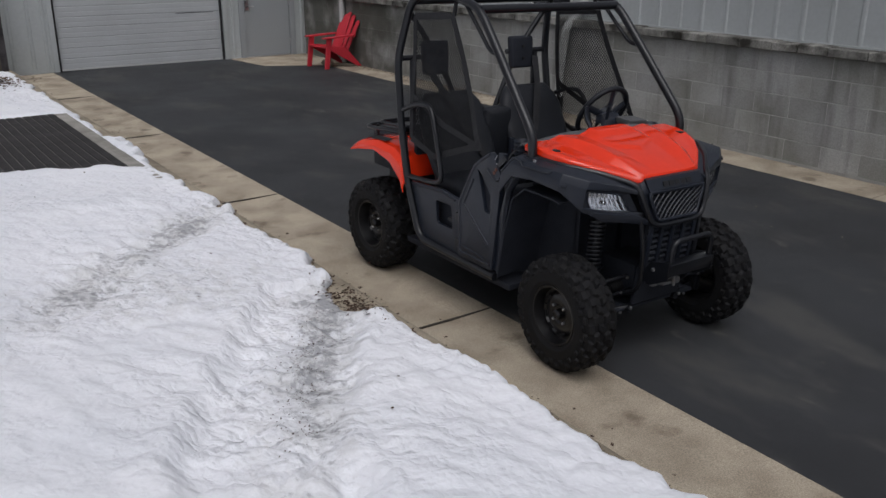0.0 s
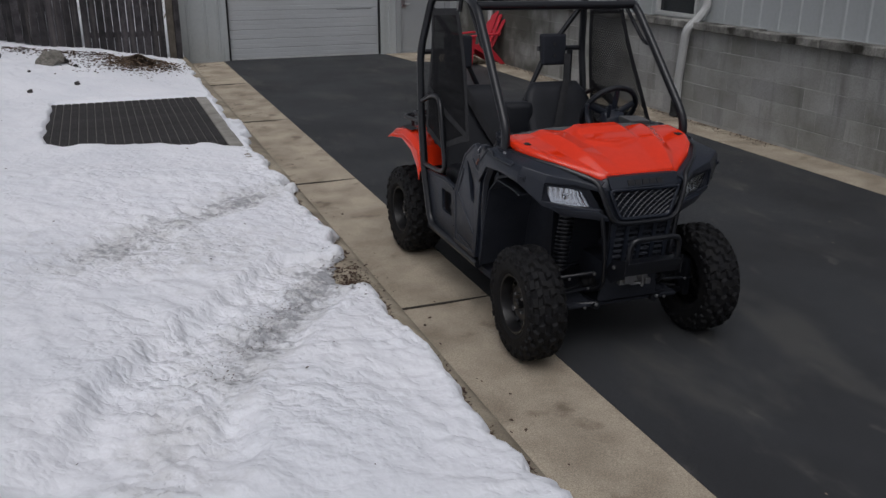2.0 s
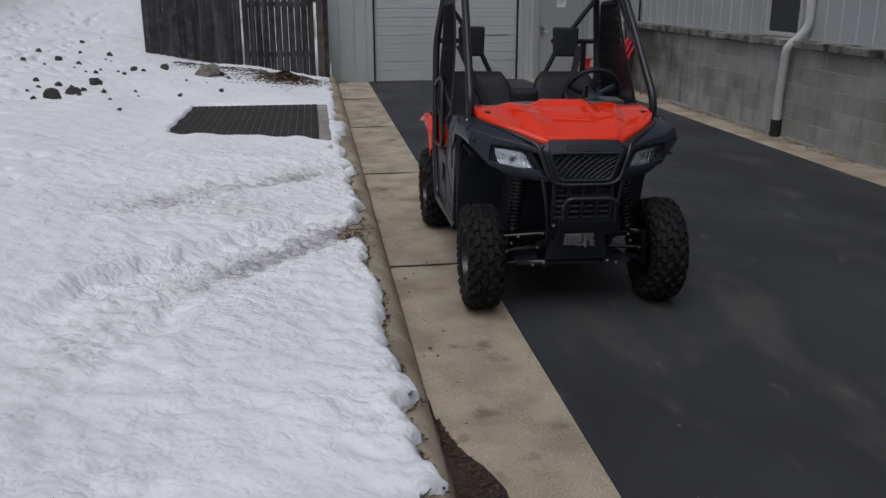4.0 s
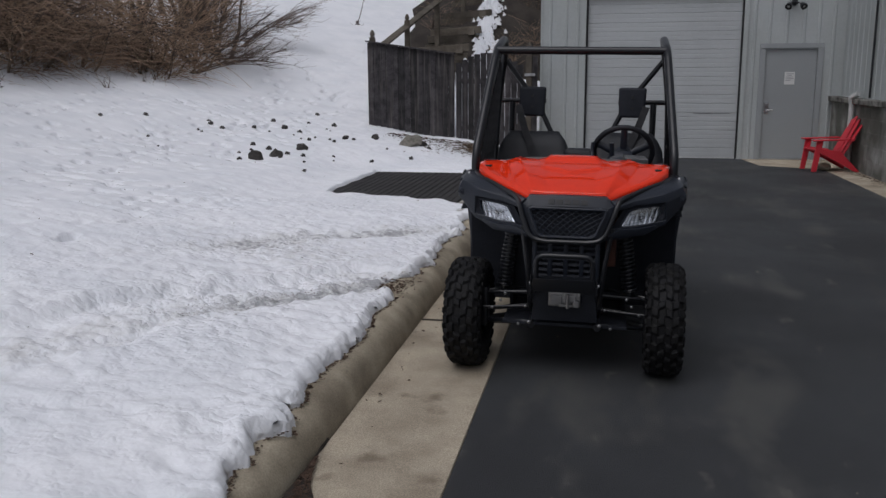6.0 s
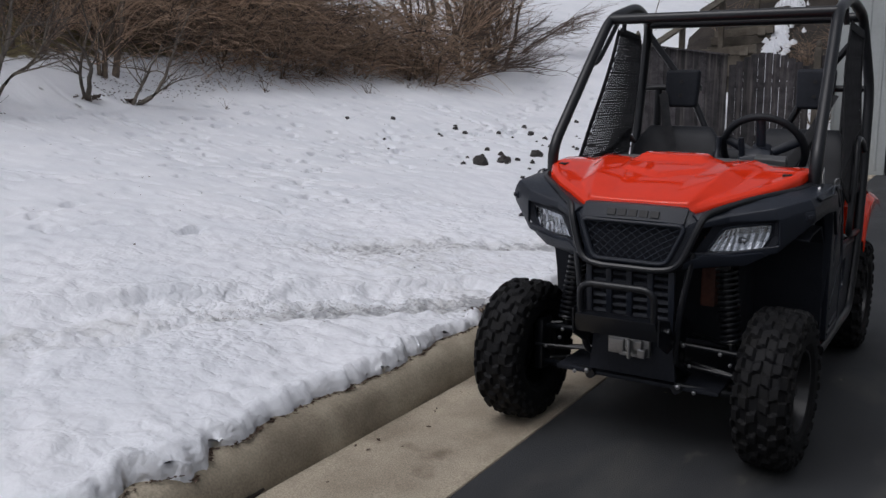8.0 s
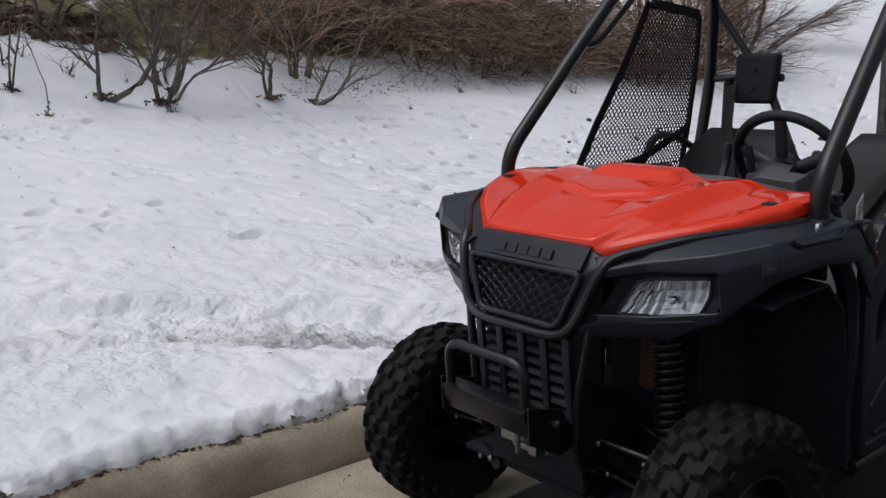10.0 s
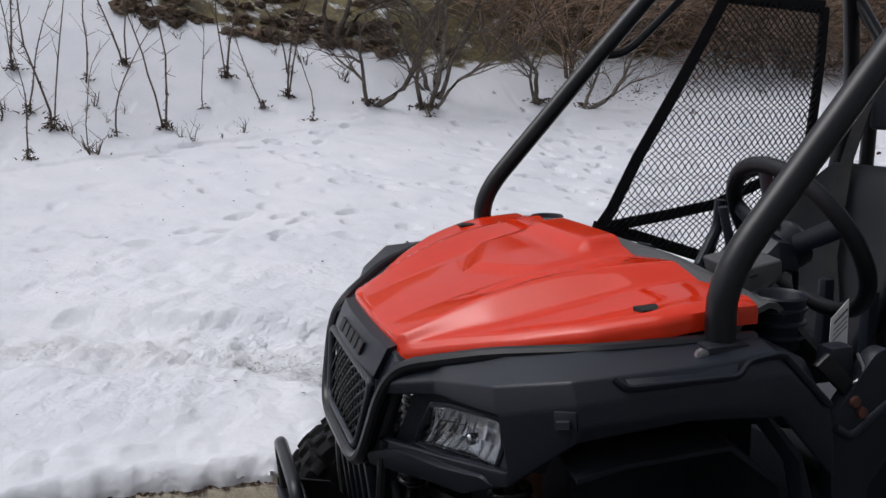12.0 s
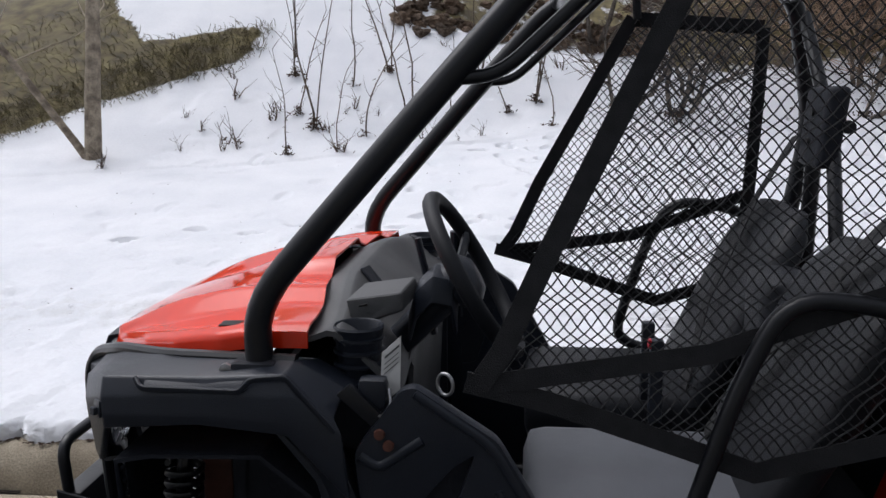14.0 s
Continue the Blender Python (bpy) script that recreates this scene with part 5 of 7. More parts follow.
def suspension(s):
    for y0, y1, z0, z1, r in ((-0.10, 0.0, 0.28, 0.25, 0.014), (0.14, 0.03, 0.28, 0.25, 0.014), (-0.06, 0.0, 0.44, 0.41, 0.011), (0.12, 0.03, 0.44, 0.41, 0.011)):
        vpart("suspension_arm", tubed([(s * 0.17, y0, z0), (s * 0.46, y1, z1)], r), TUBE)
    vpart("tie_rod", tubed([(s * 0.10, -0.05, 0.36), (s * 0.45, -0.08, 0.345)], 0.007), TUBE)
    vpart("knuckle", boxed((min(s * 0.43, s * 0.47), -0.05, 0.22), (max(s * 0.43, s * 0.47), 0.05, 0.45), 0.015), TUBE)
    vpart("drive_shaft", tubed([(s * 0.12, 0.02, 0.35), (s * 0.19, 0.02, 0.345), (s * 0.2, 0.02, 0.345), (s * 0.46, 0.0, 0.31)], 0.012), TUBE)
    boot = vpart("boot", lathe([(0, 0.035), (0.015, 0.03), (0.02, 0.034), (0.04, 0.026), (0.045, 0.03), (0.07, 0.018), (0.07, 0.0)], 16), RUBBER)
    boot.matrix_basis = BODY @ pose(s * 0.13, 0.02, 0.35, 0, 0 if s > 0 else 180, 0)
    a, b = Vector((s * 0.355, 0.02, 0.40)), Vector((s * 0.30, 0.04, 0.80))
    shock = vpart("shock_absorber", tubed([a, b], 0.017), TUBE, "black shock absorber with a coil spring")
    spring = bmesh.new()
    d = (b - a).normalized()
    u = d.orthogonal().normalized()
    w = d.cross(u)
    tube(spring, [a + (b - a) * (0.12 + 0.75 * i / 139) + 0.037 * (math.cos(i * 0.62) * u + math.sin(i * 0.62) * w) for i in range(140)], 0.0072, sides=6)
    part("coil_spring", spring, TUBE, shock, smooth=60)
    part("collar", tubed([a + d * 0.05, a + d * 0.065], 0.03), STEEL, shock, smooth=40)
    for x, y, z in ((0.25, -0.10, 0.268), (0.33, -0.055, 0.425), (0.40, -0.07, 0.345), (0.215, -0.06, 0.36), (0.36, -0.015, 0.375)):
        stud = vpart("bolt", lathe([(0, 0), (0, 0.008), (0.007, 0.008), (0.009, 0.004), (0.009, 0)], 8), STEEL)
        stud.matrix_basis = BODY @ pose(s * x, y - 0.012, z, 0, 0, -90)
    for y, z in ((-0.115, 0.285), (-0.075, 0.445)):
        bolt = vpart("bolt", lathe([(0, 0), (0, 0.010), (0.009, 0.010), (0.012, 0.005), (0.012, 0)], 8), STEEL)
        bolt.matrix_basis = BODY @ pose(s * 0.19, y - 0.01, z, 0, 0, -90)
    vpart("rear_arm", tubed([(s * 0.2, 1.5, 0.3), (s * 0.45, 1.85, 0.29)], 0.022), TUBE)
    if s > 0:
        vpart("air_duct", boxed((0.205, 0.055, 0.575), (0.265, 0.125, 0.86), 0.012), SHOCKRED, "rust-brown plastic duct piece")


for s in (-1, 1):
    suspension(s)
vpart("rear_axle", tubed([(-0.45, 1.854, 0.303), (0.45, 1.854, 0.303)], 0.035), TUBE)

# --- roll cage ---
R_TUBE = 0.0245


def pillar(s):
    return tubed([(s * 0.562, 0.296, 1.03), (s * 0.562, 0.291, 1.165), (s * 0.535, 0.635, 1.555), (s * 0.52, 0.83, 1.768), (s * 0.515, 1.19, 1.848), (s * 0.54, 1.47, 1.79), (s * 0.592, 1.55, 1.43), (s * 0.603, 1.49, 1.03), (s * 0.612, 1.40, 0.70), (s * 0.612, 1.26, 0.36), (s * 0.595, 0.52, 0.335)], R_TUBE, sides=14, radius=0.09)


for s in (-1, 1):
    cage = vpart("cage_side", pillar(s), TUBE, "black steel roll cage tube", 60)
    part("hand_loop", tubed([(s * 0.538, 0.63, 1.545), (s * 0.53, 0.71, 1.55), (s * 0.522, 0.83, 1.66), (s * 0.515, 0.97, 1.79)], 0.012, radius=0.05), TUBE, cage, smooth=60)
    part("foot_clamp", boxed((s * 0.562 - 0.036, 0.250, 1.030), (s * 0.562 + 0.034, 0.330, 1.066), 0.010), LINER, cage)
    part("bolt", lathe([(0, 0), (0, 0.012), (0.008, 0.012), (0.010, 0.006), (0.010, 0)], 8), STEEL, cage, at=pose(s * 0.586, 0.243, 1.052, 0, 0 if s > 0 else 180, 0))
    vpart("cage_brace", tubed([(s * 0.545, 1.50, 1.72), (s * 0.30, 1.52, 1.40), (s * 0.14, 1.50, 1.08)], 0.018), TUBE, "", 60)
    vpart("shoulder_bar", tubed([(s * 0.585, 1.55, 1.43), (s * 0.25, 1.54, 1.43)], 0.017), TUBE, "", 60)
    vpart("rear_strut", tubed([(s * 0.49, 1.535, 1.42), (s * 0.49, 1.53, 0.95)], 0.022), TUBE, "", 60)
    vpart("hip_hoop", tubed([(s * 0.602, 1.47, 1.13), (s * 0.60, 1.32, 1.19), (s * 0.60, 1.17, 1.20), (s * 0.612, 1.10, 1.05), (s * 0.615, 1.02, 0.78), (s * 0.61, 1.12, 0.745), (s * 0.612, 1.40, 0.73)], 0.0155, radius=0.07), TUBE, "", 60)
vpart("cage_cross_bar", tubed([(-0.515, 0.835, 1.762), (0.515, 0.835, 1.762)], R_TUBE, sides=14), TUBE, "", 60)
vpart("cage_cross_bar", tubed([(-0.535, 1.455, 1.775), (0.535, 1.455, 1.775)], R_TUBE, sides=14), TUBE, "", 60)
vpart("cage_cross_bar", tubed([(-0.60, 1.50, 1.0), (0.60, 1.50, 1.0)], R_TUBE, sides=14), TUBE, "", 60)


# --- seats ---
def cushion(rows, thick):
    return bevelled(sheet(rows, thick), 0.03, 4, 40)


def seat_back(s):
    """A rounded backrest shell, narrower at the shoulders."""
    bm = bmesh.new()
    rows = []
    for k in range(9):
        f = k / 8
        half = (0.228 + 0.022 * math.sin(f * math.pi)) * (1 - 0.26 * smooth01(f, 0.72, 1.0) ** 2)
        y, z = 1.185 + 0.225 * f, 0.755 + 0.47 * f
        ring = []
        for a in range(20):
            t = 2 * math.pi * a / 20
            cx, cy = math.cos(t), math.sin(t)
            px = half * (abs(cx) ** 0.45) * (1 if cx > 0 else -1)
            py = 0.055 * (abs(cy) ** 0.6) * (1 if cy > 0 else -1) * (1 - 0.5 * smooth01(f, 0.85, 1))
            hollow = 0.018 * (1 - (px / half) ** 2) if cy < 0 else 0
            ring.append((s * 0.315 + px, y + py + hollow, z))
        rows.append(ring + ring[:1])
    bm = sheet(rows)
    for e in ([v for v in bm.verts if v.co.z < 0.76], [v for v in bm.verts if v.co.z > 1.22]):
        c = Vector((s * 0.315, sum(v.co.y for v in e) / len(e), e[0].co.z))
        e.sort(key=lambda v: math.atan2(v.co.y - c.y, v.co.x - c.x))
        bm.faces.new(e)
    return bm


for s in (-1, 1):
    vpart("seat_back", seat_back(s), VINYL, "black vinyl seat back", 60)
    # the driver's cushion is paler only by its painted sky sheen
    vpart("seat_cushion", boxed((s * 0.315 - 0.225, 0.755, 0.63), (s * 0.315 + 0.225, 1.24, 0.782), 0.05), SHEENVINYL if s > 0 else VINYL, "shiny vinyl seat cushion, its sky sheen coloured in as pale grey" if s > 0 else "black vinyl seat cushion", 60)
    head = vpart("headrest", bevelled(prism([(s * 0.345 - 0.088, 1.47, 1.325), (s * 0.345 + 0.088, 1.47, 1.325), (s * 0.345 + 0.095, 1.49, 1.53), (s * 0.345 - 0.095, 1.49, 1.53)], (0, 0.055, 0)), 0.022, 4), LINER, "black moulded headrest with two bolts", 60)
    for z in (1.39, 1.465):
        part("bolt", lathe([(0, 0), (0, 0.010), (0.006, 0.010), (0.006, 0)], 10), SEAL, head, at=pose(s * 0.345, 1.474 + (z - 1.39) * 0.1, z, 0, 0, -90))
    vpart("seat_belt", strap(bmesh.new(), [(s * 0.44, 1.47, 1.40), (s * 0.38, 1.36, 1.24), (s * 0.26, 1.22, 0.98), (s * 0.14, 1.15, 0.78)], 0.048, 0.003, (0, -1, 0.5)), WEBBING)
    vpart("belt_buckle", boxed((s * 0.075 - 0.015, 1.035, 0.78), (s * 0.075 + 0.015, 1.065, 0.975), 0.006), PLASTIC)
vpart("buckle_button", boxed((0.062, 1.030, 0.955), (0.088, 1.037, 0.976), 0.002), CHAIRRED, "red seat-belt release button")
vpart("bench_middle", boxed((-0.11, 1.27, 0.72), (0.11, 1.40, 1.12), 0.045), VINYL, "", 60)
vpart("seat_base", boxed((-0.52, 0.80, 0.30), (0.52, 1.30, 0.635), 0.02), LINER)
vpart("rear_bulkhead", boxed((-0.52, 1.44, 0.55), (0.52, 1.475, 1.0), 0.01), LINER)

# --- dash, steering ---
def dash_skin(x, f):
    """The dash from the hood's rear edge (f = 0) over its crown to the face towards the seats (f = 1)."""
    a = abs(x)
    side = smooth01(a, 0.20, 0.52)
    crown = 1.143 - 0.034 * side
    prof = [(0.284, crown - 0.072), (0.322, crown - 0.018), (0.372, crown), (0.392, crown - 0.002), (0.440, crown - 0.040), (0.495, crown - 0.092), (0.520, crown - 0.150), (0.515, 0.86), (0.505, 0.62)]
    k = min(int(f * (len(prof) - 1)), len(prof) - 2)
    g = f * (len(prof) - 1) - k
    y = prof[k][0] + (prof[k + 1][0] - prof[k][0]) * g
    z = prof[k][1] + (prof[k + 1][1] - prof[k][1]) * g
    y += 0.040 * smooth01(a, 0.1, 0.5) * (1 - 0.5 * f)
    # the hollows before the seats, between the middle and the pods
    z -= 0.028 * smooth01(f, 0.36, 0.56) * (1 - smooth01(f, 0.66, 0.75)) * math.exp(-((a - 0.25) / 0.085) ** 2)
    return (x, y, z)


DASH_F = [k / 40 for k in range(31)] + [0.80, 0.86, 0.93, 1.0]
dash = vpart("dashboard", sheet([[dash_skin((-0.53 + 1.06 * k / 40) * (1.0 if f < 0.72 else 0.62), f) for k in range(41)] for f in DASH_F], 0.010), GREYPLASTIC, "dark grey moulded dashboard", 40)
part("shelf", bevelled(prism([(-0.53, 0.372, 1.040), (0.53, 0.372, 1.040), (0.50, 0.50, 1.000), (-0.50, 0.50, 1.000)], (0, 0.0, -0.14)), 0.01, 2), LINER, dash)


def binnacle():
    rows = []
    for y, z, w in ((0.525, 1.085, 0.075), (0.540, 1.135, 0.078), (0.575, 1.168, 0.08), (0.615, 1.160, 0.078), (0.625, 1.10, 0.07)):
        rows.append([(0.27 - w, y, z - 0.05), (0.27 - w * 0.8, y, z), (0.27, y, z + 0.012), (0.27 + w * 0.8, y, z), (0.27 + w, y, z - 0.05)])
    return bevelled(sheet(rows, 0.01), 0.004, 2, 20)


part("binnacle", binnacle(), PLASTIC, dash, smooth=25)
for s in (1,):
    pod = part("dash_pod", bevelled(prism([(s * 0.425, 0.420, 1.140), (s * 0.412, 0.524, 1.152), (s * 0.412, 0.529, 1.116), (s * 0.428, 0.470, 1.098), (s * 0.432, 0.436, 1.080)], (-s * 0.13, 0.012, 0.004)), 0.007, 3), GREYPLASTIC, dash, smooth=30)
    part("slot", bevelled(prism([(s * 0.424, 0.446, 1.126), (s * 0.422, 0.462, 1.129), (s * 0.422, 0.462, 1.133), (s * 0.424, 0.446, 1.130)], (s * 0.004, 0, 0)), 0.0005, 1), SEAL, pod)
    q = [dash_skin(s * x, f) for x, f in ((0.10, 0.40), (0.165, 0.38), (0.20, 0.56), (0.155, 0.60))]
    part("vent", bevelled(prism([Vector(v) + Vector((0, 0, 0.003)) for v in q], (0, 0.004, 0.005)), 0.002, 1), LINER, dash)
for s in (-1, 1):
    cup = lathe([(0.0, 0.0), (0.0, 0.036), (0.085, 0.044), (0.09, 0.047), (0.094, 0.044), (0.09, 0.040), (0.012, 0.032), (0.012, 0)], 24)
    bmesh.ops.rotate(cup, matrix=Matrix.Rotation(radians(-90), 3, 'Y'), verts=cup.verts)
    holder = vpart("cup_holder", cup, PLASTIC, "ribbed black cup holder", 40)
    holder.matrix_basis = BODY @ pose(s * 0.492, 0.458, 1.018)
    for low in (0.018, 0.042, 0.066):
        ring = lathe([(low, 0.038), (low + 0.003, 0.0465), (low + 0.007, 0.0465), (low + 0.010, 0.040)], 24)
        bmesh.ops.rotate(ring, matrix=Matrix.Rotation(radians(-90), 3, 'Y'), verts=ring.verts)
        part("ring", ring, PLASTIC, holder, smooth=40)
wheel_c = Vector((0.285, 0.655, 1.162))
tilt = Matrix.Translation(wheel_c) @ Matrix.Rotation(radians(-60), 4, 'X')
bm = bmesh.new()
tube(bm, [tilt @ Vector((0.173 * math.cos(a * math.pi / 20), 0.173 * math.sin(a * math.pi / 20), 0)) for a in range(40)], 0.0165, sides=10, closed=True)
steer = vpart("steering_wheel", bm, VINYL, "black rubber three-spoke steering wheel", 60)
for a in (200, 340, 90 + 180):
    bm = bmesh.new()
    tube(bm, [tilt @ Vector((0.167 * math.cos(radians(a)), 0.167 * math.sin(radians(a)), 0)), tilt @ Vector((0.05 * math.cos(radians(a)), 0.05 * math.sin(radians(a)), -0.035))], 0.020, sides=8, flat=0.45)
    part("spoke", bm, PLASTIC, steer, smooth=40)
hub = lathe([(-0.05, 0.0), (-0.05, 0.05), (-0.01, 0.052), (0.005, 0.035), (0.008, 0.0)], 20)
bmesh.ops.transform(hub, matrix=tilt @ Matrix.Rotation(radians(-90), 4, 'Y'), verts=hub.verts)
part("hub", hub, PLASTIC, steer, smooth=40)
part("column", tubed([tilt @ Vector((0, 0, -0.03)), (0.28, 0.50, 1.02), (0.27, 0.40, 0.85)], 0.032), PLASTIC, steer, smooth=40)
vpart("shift_lever", tubed([(0.11, 0.55, 1.08), (0.10, 0.60, 1.16), (0.105, 0.60, 1.22)], 0.012, radius=0.02), PLASTIC)
vpart("hand_brake", tubed([(0.225, 0.565, 1.02), (0.220, 0.556, 1.12), (0.215, 0.530, 1.222)], 0.013, radius=0.02, flat=0.6), PLASTIC)
tag = vpart("hang_tag", bevelled(prism([(0.562, 0.506, 0.985), (0.562, 0.543, 1.015), (0.556, 0.545, 1.111), (0.556, 0.511, 1.079)], (0.0015, 0, 0)), 0.0004, 1), PAPER, "white card hang tag")
for a, b in ((0.80, 0.85), (0.68, 0.70), (0.58, 0.60), (0.48, 0.50)):
    low, high = Vector((0.5638, 0.512, 0.999)), Vector((0.5578, 0.517, 1.086))
    p, q, w = low.lerp(high, a), low.lerp(high, b), Vector((0, 0.026, 0.023))
    part("printed_bar", bevelled(prism([p, p + w, q + w, q], (0.0008, 0, 0)), 0.0001, 1), GREYPLASTIC, tag)
striker = vpart("door_striker", tubed([(0.60 + 0.008 * math.cos(a * math.pi / 8), 0.625 + 0.014 * math.cos(a * math.pi / 8), 1.04 + 0.019 * math.sin(a * math.pi / 8)) for a in range(16)], 0.0032, closed=True), STEEL, "bright steel door striker ring", 60)


# --- doors and side panels ---
def plate(outer, hole, x, thick):
    """A flat panel in the plane of the given x with an opening cut through it."""
    bm = bmesh.new()
    for loop in (outer, hole):
        vs = [bm.verts.new((x, y, z)) for y, z in loop]
        for a, b in zip(vs, vs[1:] + vs[:1]):
            bm.edges.new((a, b))
    bmesh.ops.triangle_fill(bm, use_beauty=True, use_dissolve=False, edges=bm.edges[:])
    ext = bmesh.ops.extrude_face_region(bm, geom=bm.faces[:])
    bmesh.ops.translate(bm, vec=(thick, 0, 0), verts=[g for g in ext["geom"] if isinstance(g, bmesh.types.BMVert)])
    bmesh.ops.recalc_face_normals(bm, faces=bm.faces)
    return bevelled(bm, 0.005)


def corners(points, radius):
    """The same outline in y and z with its corners rounded."""
    return [(p[1], p[2]) for p in rounded([(0, y, z) for y, z in points], radius, 3, closed=True)]


PANEL = corners([(0.868, 0.36), (1.27, 0.385), (1.38, 0.70), (1.05, 0.725), (0.868, 0.70)], 0.012)
PANEL_HOLE = corners([(0.925, 0.505), (1.085, 0.505), (1.10, 0.645), (0.94, 0.645)], 0.022)
DOOR = corners([(0.53, 0.37), (0.85, 0.37), (0.855, 0.70), (0.775, 0.845), (0.715, 0.948), (0.575, 1.040), (0.55, 1.032), (0.47, 0.92)], 0.014)
DOOR_HOLE = corners([(0.677, 0.925), (0.640, 0.900), (0.556, 0.800), (0.560, 0.690), (0.605, 0.700), (0.640, 0.815)], 0.010)


for s in (-1, 1):
    panel = vpart("side_panel", plate(PANEL, PANEL_HOLE, s * 0.585, s * 0.02), PLASTIC, "black moulded side panel with an open square pocket")
    part("pocket", prism([(s * 0.545, 0.90, 0.48), (s * 0.545, 1.12, 0.48), (s * 0.545, 1.12, 0.67), (s * 0.545, 0.90, 0.67)], (s * 0.004, 0, 0)), LINER, panel)
    part("lip", tubed([(s * 0.606, 0.90, 0.690), (s * 0.606, 1.06, 0.708), (s * 0.606, 1.345, 0.686)], 0.009, flat=0.5, radius=0.03), PLASTIC, panel, smooth=50)
    part("catch", boxed((s * 0.585 - 0.01, 0.945, 0.545), (s * 0.585 + 0.012, 0.985, 0.565), 0.004), TUBE, panel)
    d = vpart("door", plate(DOOR, DOOR_HOLE, s * 0.59, s * 0.028), PLASTIC, "black plastic half door with a slanting recess")
    part("recess", prism([(s * 0.592, 0.54, 0.66), (s * 0.592, 0.70, 0.66), (s * 0.592, 0.70, 0.94), (s * 0.592, 0.54, 0.94)], (s * 0.004, 0, 0)), LINER, d)
    part("rib", tubed([(s * 0.618, 0.55, 0.40), (s * 0.618, 0.83, 0.40), (s * 0.618, 0.838, 0.70), (s * 0.618, 0.765, 0.835), (s * 0.618, 0.705, 0.94), (s * 0.618, 0.575, 1.028)], 0.008, radius=0.03, flat=0.6), PLASTIC, d, smooth=50)
    part("rib", tubed([(s * 0.618, 0.48, 0.914), (s * 0.618, 0.513, 0.893), (s * 0.618, 0.588, 0.946)], 0.009, radius=0.015, flat=0.6), PLASTIC, d, smooth=50)
    part("rib", tubed([(s * 0.618, 0.715, 0.86), (s * 0.618, 0.80, 0.70), (s * 0.618, 0.565, 0.51)], 0.008, flat=0.7, radius=0.012), PLASTIC, d, smooth=50)
    part("rib", tubed([(s * 0.618, 0.80, 0.44), (s * 0.618, 0.60, 0.425)], 0.007, flat=0.7), PLASTIC, d, smooth=50)
    for y, z in ((0.862, 0.44), (0.862, 0.60)):
        part("hinge", boxed((s * 0.605 - 0.012, y - 0.022, z - 0.025), (s * 0.605 + 0.014, y + 0.022, z + 0.025), 0.005), TUBE, d)
    vpart("latch_pod", boxed((s * 0.585 - 0.02, 0.475, 0.99), (s * 0.585 + 0.018, 0.525, 1.045), 0.012), PLASTIC)
    vpart("latch_lever", bevelled(prism([(s * 0.60, 0.44, 1.02), (s * 0.60, 0.50, 0.965), (s * 0.60, 0.525, 0.98), (s * 0.60, 0.465, 1.04)], (s * 0.014, 0, 0)), 0.004), TUBE)
    vpart("cable", tubed([(s * 0.60, 0.49, 0.985), (s * 0.615, 0.52, 0.985), (s * 0.615, 0.535, 1.005), (s * 0.60, 0.53, 1.03)], 0.003, radius=0.01, sides=6), STEEL)
    for y, z in ((0.515, 0.955), (0.53, 0.935)):
        screw = vpart("screw", lathe([(0, 0), (0, 0.010), (0.006, 0.009), (0.008, 0.0)], 12), SHOCKRED, "copper-coloured screw head")
        screw.matrix_basis = BODY @ pose(s * 0.618, y, z, 0, 0 if s > 0 else 180, 0)


# --- rear: red fenders, bed rack ---
def rear_fender(s):
    rows = []
    for y, zt, zl in ((1.40, 0.70, 0.62), (1.44, 0.83, 0.70), (1.56, 0.875, 0.79), (1.75, 0.89, 0.83), (1.95, 0.86, 0.80), (2.06, 0.815, 0.775)):
        rows.append([(s * 0.38, y, zt + 0.01), (s * 0.52, y, zt + 0.012), (s * 0.615, y, zt), (s * 0.648, y, zt - 0.03), (s * 0.652, y, zl)])
    return bevelled(sheet(rows, 0.008), 0.008, 2, 25)


for s in (-1, 1):
    rf = vpart("rear_fender", rear_fender(s), RED, "glossy red rear fender")
    part("decal", sheet([[(s * 0.555, 1.66, 0.9085), (s * 0.612, 1.66, 0.9)], [(s * 0.555, 1.88, 0.893), (s * 0.612, 1.88, 0.885)]], 0.002), BADGE, rf)
vpart("bed_side", boxed((-0.40, 1.50, 0.62), (0.40, 2.18, 0.86), 0.02), LINER)
rack = vpart("cargo_rack", tubed([(-0.55, 1.54, 0.965), (0.55, 1.54, 0.965), (0.555, 1.98, 0.935), (0.50, 2.06, 0.93), (-0.50, 2.06, 0.93), (-0.555, 1.98, 0.935)], 0.0125, closed=True, radius=0.06), TUBE, "black tubular cargo rack", 60)
part("rail", tubed([(-0.52, 1.56, 0.995), (-0.52, 1.9, 0.98), (0.52, 1.9, 0.98), (0.52, 1.56, 0.995)], 0.010, radius=0.06), TUBE, rack, smooth=60)
for k in range(7):
    x = -0.45 + 0.15 * k
    part("slat", tubed([(x, 1.54, 0.955), (x, 2.06, 0.92)], 0.008), TUBE, rack, smooth=60)
for x in (-0.5, 0.5):
    for y in (1.6, 1.95):
        part("post", tubed([(x, y, 0.80), (x, y, 0.95)], 0.012), TUBE, rack)


# --- side nets ---
def inside(p, poly):
    c = False
    for (a, b), (d, e) in zip(poly, poly[1:] + poly[:1]):
        if (b > p[1]) != (e > p[1]) and p[0] < (d - a) * (p[1] - b) / (e - b) + a:
            c = not c
    return c


